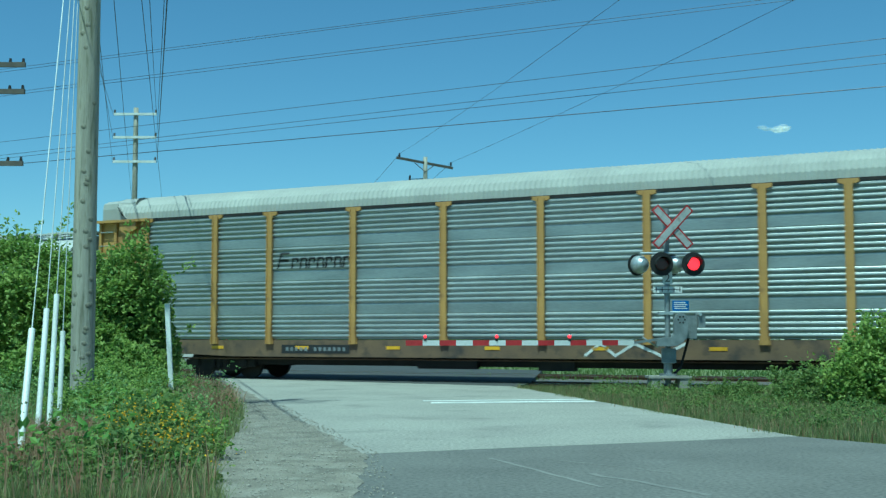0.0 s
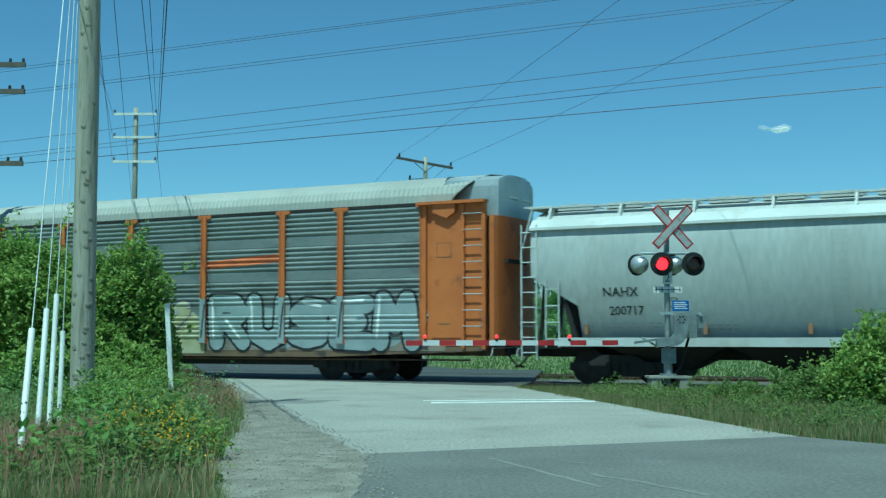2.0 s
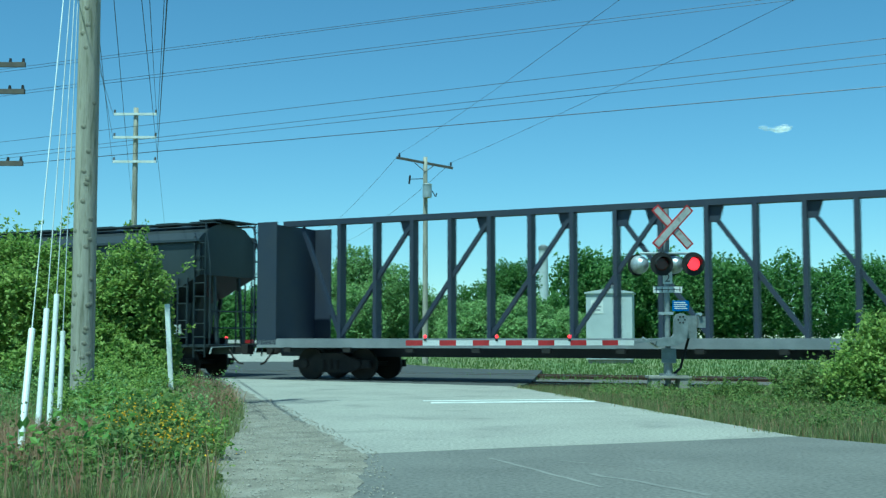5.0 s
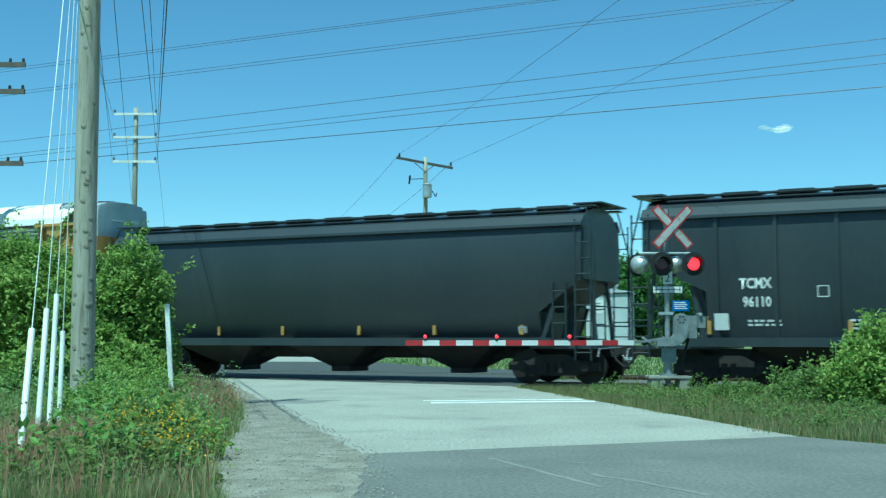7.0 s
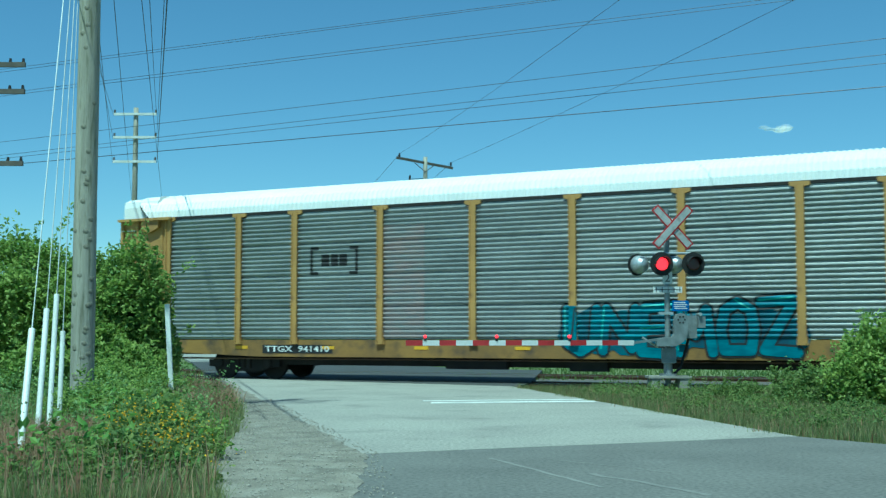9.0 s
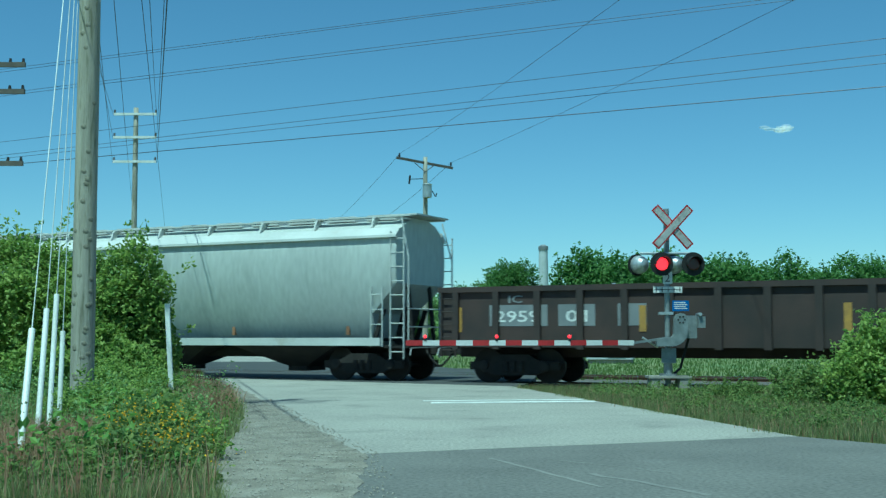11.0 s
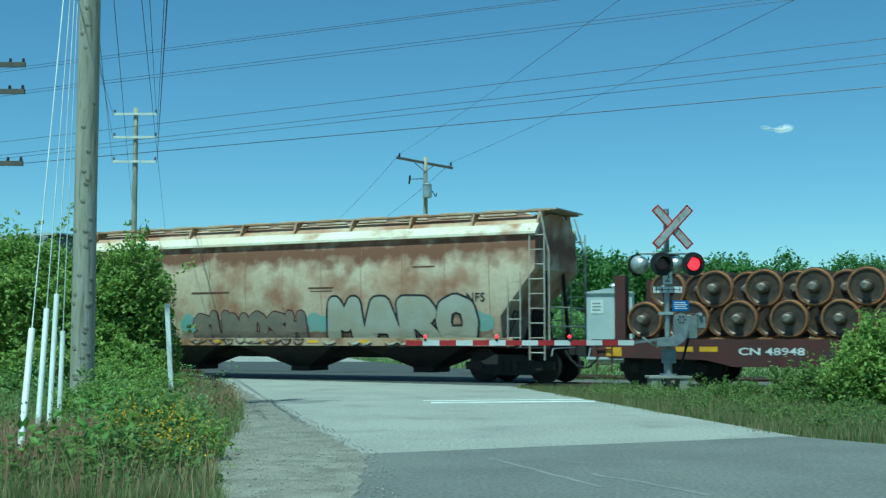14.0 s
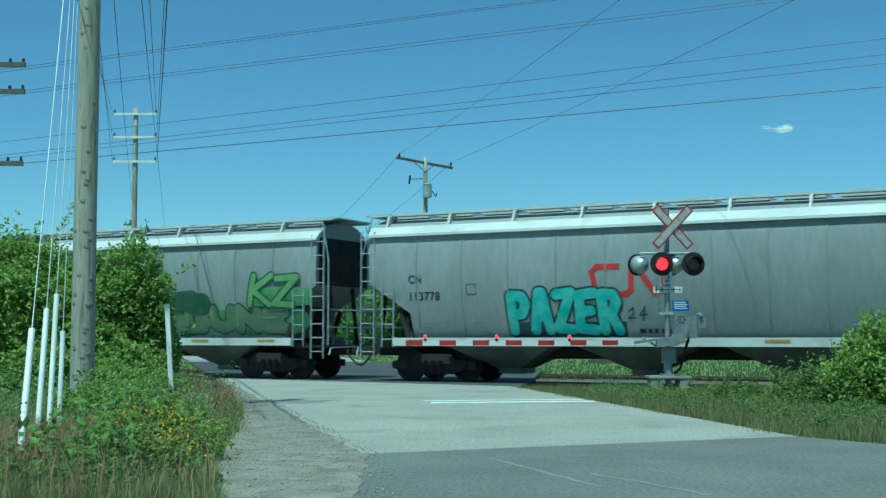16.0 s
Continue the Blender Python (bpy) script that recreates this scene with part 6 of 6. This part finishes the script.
# guy wires with white guards
for bx, by, tx, tz, ln in ((-3.72, 10.95, -5.35, 13.6, 1.62), (-4.33, 13.3, -5.4, 13.3, 1.78), (-4.52, 14.3, -5.45, 13.0, 1.95), (-4.80, 15.6, -5.5, 12.8, 1.45)):
    p, q = Vector((bx, by, -0.14)), Vector((tx, 18.85, tz))
    d = (q - p).normalized()
    wire("guy_wire", p + d * 0.3, q, 0.0065, 0.0, "taut steel guy wire of the utility pole", M_GUY)
    g = tagged(part("guy_guard", rod(B(), p, p + d * ln, 0.031, 12), M_WHITE_POLE), "white plastic guard round a guy wire", "guy guard", "guy guards")
stake = tagged(part("marker_stake", beam(B(), (-4.76, 22.0, -0.2), (-4.90, 22.05, 1.78), 0.06, 0.08), M_WHITE_POLE), "leaning white wooden marker stake in the grass", "marker post")


# ---------------------------------------------------------------- plants
def leaf_mesh(centres, size, rng, aspect=0.55, fold=0.25, up=0.4):
    """Many small pointed leaves at the given centres."""
    n = len(centres)
    face = rng.normal(size=(n, 3)) * 0.75 + np.array((0, -0.25, up + 0.45))
    face /= np.linalg.norm(face, axis=1)[:, None]
    d = np.cross(face, rng.normal(size=(n, 3)))
    d /= np.linalg.norm(d, axis=1)[:, None]
    s = np.cross(d, face)
    k = size * rng.uniform(0.6, 1.35, size=(n, 1))
    nn = np.cross(d, s)
    v = np.stack([centres - d * k * 0.5, centres + s * k * aspect * 0.5 + nn * k * fold * 0.3, centres + d * k * 0.5, centres - s * k * aspect * 0.5 + nn * k * fold * 0.3], 1).reshape(-1, 3)
    idx = np.arange(n * 4).reshape(-1, 4)
    mesh = bpy.data.meshes.new("leaves")
    mesh.from_pydata(v.tolist(), [], idx.tolist())
    return mesh


def blob_points(rng, blobs, per):
    """Points near the skins of overlapping uneven clumps: (x, y, z, rx, ry, rz)."""
    out = []
    for x, y, z, rx, ry, rz in blobs:
        n = int(per * (rx * ry + rx * rz + ry * rz) / 3)
        d = rng.normal(size=(n, 3))
        d /= np.linalg.norm(d, axis=1)[:, None]
        wob = 1 + 0.18 * np.sin(d[:, 0] * 7 + x * 3) * np.cos(d[:, 2] * 6 + y) + 0.1 * np.sin(d[:, 1] * 13 + z)
        rad = rng.uniform(0.55, 1.0, size=n) ** 0.6 * wob
        out.append(np.array((x, y, z)) + d * rad[:, None] * np.array((rx, ry, rz)))
    p = np.concatenate(out)
    return p[p[:, 2] > 0.02]


def sprigs(rng, blobs, n, leaf):
    """Leafy shoots that stand out of a bush's outline."""
    out = []
    for k in range(n):
        x, y, z, rx, ry, rz = blobs[int(rng.integers(len(blobs)))]
        d = rng.normal(size=3)
        d[2] = abs(d[2]) + 0.3
        d /= np.linalg.norm(d)
        a = np.array((x, y, z)) + d * np.array((rx, ry, rz)) * 0.85
        ln = rng.uniform(0.15, 0.45) * (rx + rz) * (1.0 if leaf < 0.2 else 0.35)
        m = int(6 + 10 * ln / max(leaf, 0.05) * 0.35)
        t = rng.uniform(0, 1, (m, 1))
        out.append(a + (d + np.array((0, 0, 0.35))) * ln * t + rng.normal(0, leaf * 0.45, (m, 3)))
    return np.concatenate(out)


def shrub(name, x, y, w, dp, h, seed, leaf, per, material, label, category, clumps=14, trunk=True, group="", low=0.15):
    rng = np.random.default_rng(seed)
    e = thing(name, pose(x, y, -0.12), label, category, group)
    blobs = []
    for k in range(clumps):
        a = rng.uniform(0, 2 * math.pi)
        rr = math.sqrt(rng.uniform(0, 1))
        bx, by = rr * math.cos(a) * w * 0.5, rr * math.sin(a) * dp * 0.5
        top = h * (1 - 0.45 * rr ** 2) * rng.uniform(0.78, 1.0)
        bz = rng.uniform(max(low, 0.25), 0.8) * top
        s = rng.uniform(0.22, 0.36)
        blobs.append((bx, by, min(bz, top - h * s * 0.45), w * s * 0.9, dp * s * 0.9, h * s * 0.75))
    bm = B()
    for k, (bx, by, bz, *_r) in enumerate(blobs):
        if trunk:
            a = Vector((0, 0, 0)) + Vector((bx * 0.1, by * 0.1, 0))
            m = Vector((bx * 0.45, by * 0.45, bz * 0.6))
            rod(bm, a, m, h * 0.016, 6, h * 0.010)
            rod(bm, m, (bx, by, bz), h * 0.010, 5, h * 0.004)
    if trunk:
        rod(bm, (0, 0, -0.1), (0, 0, h * 0.4), h * 0.03, 8, h * 0.018)
        part("trunk", bm, M_BARK, e)
    p = np.concatenate([blob_points(rng, blobs, per), sprigs(rng, blobs, clumps * 7, leaf)])
    link("crown", leaf_mesh(p, leaf, rng), material, e)
    return e


shrub("bush", -9.6, 26.5, 5.0, 3.2, 4.15, 11, 0.115, 5200, M_BUSH, "dense bright green leafy bush beside the pole", "bush", 20)
shrub("bush", -6.75, 25.3, 2.3, 2.2, 4.0, 12, 0.105, 7500, M_BUSH, "dense green bush growing close to the utility pole", "bush", 16)
shrub("bush", -6.9, 24.0, 2.2, 2.0, 1.9, 13, 0.10, 7500, M_BUSH, "low green bush beside the pole", "bush", 12)
shrub("bush", 8.3, 21.5, 2.3, 2.2, 2.1, 14, 0.09, 4600, M_BUSH, "green leafy shrub in the grass verge", "bush", 14)
shrub("bush", 7.15, 22.8, 1.9, 1.6, 1.15, 15, 0.085, 4800, M_WEED, "low green shrub in the grass verge", "bush", 10)
shrub("bush", 9.4, 22.5, 2.6, 2.2, 2.1, 16, 0.10, 4600, M_BUSH, "green leafy shrub in the grass verge", "bush", 12)

shrub("bush", -4.35, 16.6, 2.0, 1.6, 1.0, 17, 0.05, 9000, M_BUSH, "low spreading weedy shrub at the pole's foot", "bush", 12)
shrub("bush", -2.85, 12.0, 1.1, 1.3, 0.78, 18, 0.045, 11000, M_BUSH, "low spreading weedy shrub on the verge", "bush", 10)
shrub("bush", -5.6, 22.5, 1.8, 1.5, 1.1, 19, 0.06, 8000, M_BUSH, "low green shrub beside the larger bush", "bush", 10)
shrub("bush", 5.9, 25.0, 1.3, 1.0, 0.55, 20, 0.05, 9000, M_WEED, "low weedy shrub in the grass verge", "bush", 8)

# far trees and woods
for k, (x, y, w, h, mt) in enumerate(((-7.2, 110, 8.5, 12.4, M_LIGHTLEAF), (-16.7, 112, 9.5, 6.9, M_FARLEAF), (-22.5, 118, 8, 5.6, M_FARLEAF), (-3.2, 116, 6, 6.4, M_LIGHTLEAF),
                                      (4.8, 112, 6.5, 9.8, M_FARLEAF), (5.8, 104, 10, 6.3, M_LIGHTLEAF), (9.6, 112, 4.5, 7.0, M_FARLEAF), (1.6, 118, 6, 5.6, M_FARLEAF), (-12.0, 105, 6, 5.4, M_FARLEAF),
                                      (-24.5, 98, 4.5, 10.2, M_FARLEAF))):
    shrub("tree", x, y, w, w * 0.8, h, 40 + k, 0.26, 1000, mt, "broad green tree beyond the railway" if mt is M_FARLEAF else "pale green tree beyond the railway", "tree", 16, group="far trees")


def wood():
    rng = np.random.default_rng(70)
    blobs = []
    for k in range(150):
        x = rng.uniform(-120, 190)
        y = 225 + rng.uniform(-8, 14)
        h = rng.uniform(6.5, 9.5) if x < 22 else rng.uniform(13, 16.5)
        blobs.append((x, y, h * 0.55, 4.8, 4.0, h * 0.5))
    p = blob_points(rng, blobs, 110)
    tagged(link("far_wood", leaf_mesh(p, 0.75, rng), M_FARLEAF), "long dark green belt of far woodland", "trees", kind="stuff")


wood()


def blades(name, n, place, hgt, seed, material, label, width=0.012, lean=0.35):
    """Grass: narrow bent blades."""
    rng = np.random.default_rng(seed)
    p = place(rng, n)
    n = len(p)
    a = rng.uniform(0, 2 * math.pi, n)
    side = np.stack([np.cos(a), np.sin(a), np.zeros(n)], 1)
    fwd = np.stack([-np.sin(a), np.cos(a), np.zeros(n)], 1)
    hh = hgt * rng.uniform(0.5, 1.25, (n, 1))
    w = width * rng.uniform(0.7, 1.4, (n, 1))
    up = np.array((0, 0, 1.0))
    b = fwd * hh * lean * rng.uniform(0.1, 1, (n, 1))
    v = np.stack([p - side * w, p + side * w, p + b * 0.4 + up * hh * 0.6 + side * w * 0.7, p + b * 0.4 + up * hh * 0.6 - side * w * 0.7, p + b + up * hh], 1).reshape(-1, 3)
    i = np.arange(n)[:, None] * 5
    quads = np.concatenate([i, i + 1, i + 2, i + 3], 1).tolist()
    tris = np.concatenate([i + 3, i + 2, i + 4], 1).tolist()
    mesh = bpy.data.meshes.new(name)
    mesh.from_pydata(v.tolist(), [], quads + tris)
    return tagged(link(name, mesh, material), label, "grass", kind="stuff")


def verge_left(rng, n):
    y = 8.0 + 25 * rng.uniform(0, 1, n) ** 1.5
    e = np.interp(y, (8.5, 11, 12.8, 16, 21, 28, 33), (-1.45, -2.0, -2.25, -2.55, -3.3, -5.0, -6.45))
    x = e - np.abs(rng.normal(0, 1, n)) * 0.3 - rng.uniform(0, 1, n) ** 1.3 * (2.5 + y * 0.3)
    return np.stack([x, y, np.full(n, -0.12)], 1)


def verge_right(rng, n):
    y = 13 + 17 * rng.uniform(0, 1, n)
    e = 4.45 - (y - 14.9) * 0.165 + np.where(y < 15, (15 - y) * 0.45, 0)
    x = e + rng.uniform(0, 1, n) ** 1.2 * 8 - 0.10 + 0.16 * np.sin(y * 2.3) * np.sin(y * 0.9) + rng.normal(0, 0.10, n)
    q = np.stack([x, y, np.full(n, -0.12)], 1)
    return q[(q[:, 0] - 0.7) * N.x + (q[:, 1] - 34.57) * N.y < -2.0]


def beyond(rng, n):
    y = 38 + 75 * rng.uniform(0, 1, n) ** 1.3
    x = rng.uniform(-0.45, 0.45, n) * y
    q = np.stack([x, y, np.full(n, -0.12)], 1)
    off = (q[:, 0] - 0.7) * N.x + (q[:, 1] - 34.57) * N.y
    return q[(off > 3) & ((x < -0.94 - (y - 12.8) * 0.235) | (x > 4.35 - (y - 14.9) * 0.165))]


def stake_grass(rng, n):
    y = rng.uniform(17.5, 25.5, n)
    return np.interp(y, (16, 21, 28), (-2.75, -3.5, -5.2)) - np.abs(rng.normal(0, 0.7, n)), y


blades("verge_grass", 120000, verge_left, 0.30, 80, M_GRASS, "tall rough green grass on the verge", 0.005, 0.6)
blades("dry_verge_grass", 4500, verge_left, 0.5, 81, M_DRY, "dry reddish grass stalks among the green", 0.007)
blades("verge_grass", 130000, verge_right, 0.2, 82, M_GRASS, "green grass on the verge by the signal", 0.0042)
blades("dry_verge_grass", 9000, verge_right, 0.21, 83, M_DRY, "dry grass stalks on the verge", 0.008)
blades("dry_verge_grass", 9000, lambda rng, n: np.stack([rng.normal(-4.0, 0.5, n), rng.uniform(9.6, 13.6, n), np.full(n, -0.12)], 1), 0.42, 85, M_DRY, "reddish dry grass round the guy guards", 0.006, 0.6)
blades("dry_verge_grass", 7000, lambda rng, n: np.stack([*stake_grass(rng, n), np.full(n, -0.12)], 1), 0.45, 86, M_DRY, "dry brownish grass by the marker stake", 0.007, 0.6)
blades("dry_verge_grass", 9000, lambda rng, n: np.stack([rng.uniform(-4.9, -2.9, n) - 0.3, rng.uniform(9.0, 11.2, n), np.full(n, -0.12)], 1), 0.30, 87, M_DRY, "reddish dry grass at the verge's near end", 0.005, 0.8)
blades("field_grass", 40000, beyond, 0.14, 84, M_FIELD, "green field grass beyond the railway", 0.02)


def weeds(n, seed, material, size, label, x0, x1, y0, y1, h0, h1, name="weeds", count=42):
    """Leafy weeds: stalks with leaves along them."""
    rng = np.random.default_rng(seed)
    pts = []
    for k in range(n):
        x, y = rng.uniform(x0, x1), rng.uniform(y0, y1)
        lim = np.interp(y, (9, 11, 12.8, 16, 21, 28, 33), (-1.9, -2.2, -2.43, -2.75, -3.5, -5.1, -6.6))
        if lim < x < 2 or (x > 2 and x < 4.75 - (y - 14.9) * 0.165):
            continue
        if x < -3.35 and 9.6 < y < 13.4 and rng.uniform() < 0.8:
            continue
        h = rng.uniform(h0, h1) * max(0.35, 0.85 + 1.1 * noise.noise((x * 0.9, y * 0.7, seed)))
        z = rng.uniform(0.05, 1, count) * h
        spread = 0.13 * (1.1 - z / h) + 0.03
        pts.append(np.stack([x + rng.normal(0, 1, count) * spread, y + rng.normal(0, 1, count) * spread, z], 1))
    return tagged(link(name, leaf_mesh(np.concatenate(pts), size, rng), material), label, "weeds", kind="stuff")


weeds(750, 90, M_WEED, 0.05, "leafy green weeds on the verge", -7.5, -1.5, 8.2, 20, 0.2, 0.55)
weeds(700, 91, M_LIGHTLEAF, 0.045, "pale leafy weeds on the verge", -9.5, -2.5, 11, 27, 0.3, 0.75)
weeds(420, 94, M_WEED, 0.05, "low leafy weeds on the verge by the signal", 3.0, 9.5, 15.5, 29, 0.1, 0.34)
weeds(330, 96, M_WEED, 0.05, "dark leafy weeds at the verge's near end", -4.9, -1.95, 9.0, 11.4, 0.14, 0.36)
weeds(190, 92, M_FLOWER, 0.026, "small yellow wild flowers", -2.95, -1.95, 9.9, 12.4, 0.42, 0.66, "yellow_flowers", 16)
weeds(260, 95, M_WEED, 0.07, "dark leafy flower stems on the verge", -3.1, -1.9, 9.8, 12.6, 0.3, 0.5, "flower_stems", 30)
weeds(60, 93, M_BROAD, 0.085, "broad-leaved bright weeds on the verge", -3.6, -2.0, 9.4, 13.0, 0.3, 0.62, "broad_weeds", 14)


def pebbles():
    rng = random.Random(4)
    bm = B()
    for k in range(3600):
        y = rng.uniform(9, 24)
        l = float(np.interp(y, (9, 11, 16, 25), (-2.4, -2.3, -2.6, -4.5)))
        r = float(np.interp(y, (9, 12.7, 33), (-0.35, -0.70, -5.4)))
        x, s = rng.uniform(l, r) + abs(rng.gauss(0, 0.05)), rng.uniform(0.004, 0.013) * (1.6 if k % 23 == 0 else 1)
        lathe(bm, [(0, s * 0.9), (s * 0.5, s), (s * 0.9, s * 0.4)], (x, y, 0.003), "z", 5)
    tagged(part("loose_stones", bm, M_STONE), "loose grey stones on the gravel shoulder", "stones", kind="stuff")


pebbles()

# signal case and the far signal beyond the track
hut = thing("signal_cabinet", pose(8.9, 66, 0, 0, 0, -12), "pale grey steel railway signal hut with a roof vent", "cabinet")
part("body", box(B(), -1.2, 1.2, -1.0, 1.0, 0.1, 3.55), M_HUT, hut)
part("roof", slab(B(), [(-1.28, 3.55), (1.28, 3.55), (1.28, 3.62), (0, 3.82), (-1.28, 3.62)], "y", -1.08, 1.08), M_HUT, hut)
part("roof_vent", lathe(B(), [(3.7, 0.14), (3.95, 0.14), (3.97, 0.26), (4.08, 0.2), (4.13, 0.05)], (0.2, 0, 0), "z", 14), M_SILVER, hut)
part("door", box(B(), -0.1, 0.85, -1.03, -1.0, 0.2, 2.3), M_HUT, hut)
sign = part("notice", box(B(), -0.95, -0.3, -1.02, -1.0, 2.5, 3.2), M_WHITE, hut)
for k in range(3):
    part("print", box(B(), -0.87, -0.45 + 0.05 * (k % 2), -1.025, -1.021, 2.65 + 0.17 * k, 2.72 + 0.17 * k), M_DECK, sign)
part("plinth", box(B(), -1.1, 1.1, -0.9, 0.9, -0.2, 0.1), M_CONCRETE, hut)
tower = thing("far_tower", pose(16.2, 200, -0.12), "slender pale grey tower beyond the trees", "tower")
part("shaft", lathe(B(), [(0, 0.9), (14, 0.75), (15.6, 0.7)], (0, 0, 0), "z", 14), M_HUT, tower)
part("cap", lathe(B(), [(15.6, 0.8), (16.2, 0.8), (16.5, 0.3)], (0, 0, 0), "z", 14), M_DECK, tower)


far = thing("crossing_signal", pose(-9.6, 42.5, 0, 0, 0, 169), "far level-crossing signal seen from behind, with its lowered gate", "railway signal")
part("mast", rod(B(), (0, 0, -0.2), (0, 0, 4.1), 0.065, 12), M_MAST, far)
for a in (47, -47):
    part("crossbuck_blade", box(B(), -0.61, 0.61, -0.012, 0.012, -0.105, 0.105), M_WHITE, far).matrix_basis = pose(0, -0.1 - 0.0005 * a, 3.7, 0, a, 0)
for x in (-0.4, 0.4):
    part("signal_lamp", lathe(B(), [(-0.1, 0.26), (-0.08, 0.27), (-0.06, 0.17), (0.06, 0.165), (0.12, 0.1)], (x, -0.1, 2.8), "y", 18), M_MATTBLACK, far)
part("gate_machine", box(B(), -0.2, 0.3, -0.25, 0.2, 1.0, 1.6), M_MAST, far)
for k in range(10):
    part("arm_stripe", beam(B(), (-0.2 - 0.5 * k, -0.3, 1.08), (-0.7 - 0.5 * k, -0.3, 1.08), 0.04, 0.115), M_RED if k % 2 else M_WHITE, far)
part("arm_lamp", lathe(B(), [(-0.05, 0.03), (-0.03, 0.05), (0.03, 0.05), (0.05, 0.03)], (-2.2, -0.3, 1.2), "y", 10), M_GLOWRED, far, "lit red lamp")


# ---------------------------------------------------------------- cloud
def cloud():
    m = bpy.data.materials.new("cloud")
    m.use_nodes = True
    m.node_tree.nodes["Principled BSDF"].inputs["Base Color"].default_value = (0.9, 0.9, 0.92, 1)
    m.node_tree.nodes["Principled BSDF"].inputs["Alpha"].default_value = 0.22
    m.node_tree.nodes["Principled BSDF"].inputs["Specular IOR Level"].default_value = 0.0
    bm = B()
    rng = random.Random(3)
    for k in range(9):
        bmesh.ops.create_icosphere(bm, subdivisions=2, radius=1, matrix=Matrix.Translation((rng.uniform(-15, 13), rng.uniform(-6, 6), rng.gauss(0, 1.5)))
                                   @ Matrix.Diagonal((rng.uniform(5, 10), 6, rng.uniform(1.5, 3.4), 1)))
    e = tagged(part("cloud", bm, m, smooth=True), "small thin white cloud in a blue sky", "cloud")
    e.visible_shadow = False
    return e


puff = cloud()


# ---------------------------------------------------------------- what moves
def flashing(first_on, hold=0.60, period=1.18):
    """Rows for an added cover disc that uncovers its lamp from first_on, again and again."""
    covered, clear = pose(0, -0.118, 0), pose(0, -0.05, 0)
    rows, t = [], first_on - period
    marks = []
    while t < 17:
        marks += [(t, clear), (t + hold, covered)]
        t += period
    state = covered
    rows = []
    for a, m in marks:
        if a <= 0.02:
            state = m
            continue
        if not rows:
            rows.append((0.0, state))
        if a >= 15.97:
            break
        rows += [(a - 0.017, state), (a + 0.017, m)]
        state = m
    return rows + [(16.0, state)]


def motions():
    for ob, s, off, z, spin in RIDERS:
        walk(ob, [(t, track_pose(s + V * gone(t), off, z) @ pose(0, 0, 0, 0, spin, 0)) for t in TIMES])
    for ws in WHEELSETS:
        base = ws.matrix_basis.copy()
        s = next(r[1] for r in RIDERS if r[0] is ws.parent) + base.translation.x
        near = [t for t in (0.04 * k for k in range(401)) if -16 < s + V * gone(t) < 16]
        times = sorted({0.0, 16.0, *near})
        turned, rows, last = 0.0, [], None
        for t in times:
            if last is not None and t in near and last in near:
                turned += math.degrees(V * (gone(t) - gone(last)) / 0.455)
            rows.append((t, base @ pose(0, 0, 0, 0, turned, 0)))
            last = t
        walk(ws, rows)
    walk(LENS_COVERS[0], flashing(0.33, 0.61))
    walk(LENS_COVERS[1], flashing(0.94, 0.57))
    walk(puff, [(0.0, pose(405, 1500, 258)), (16.0, pose(409, 1500, 258))])


motions()
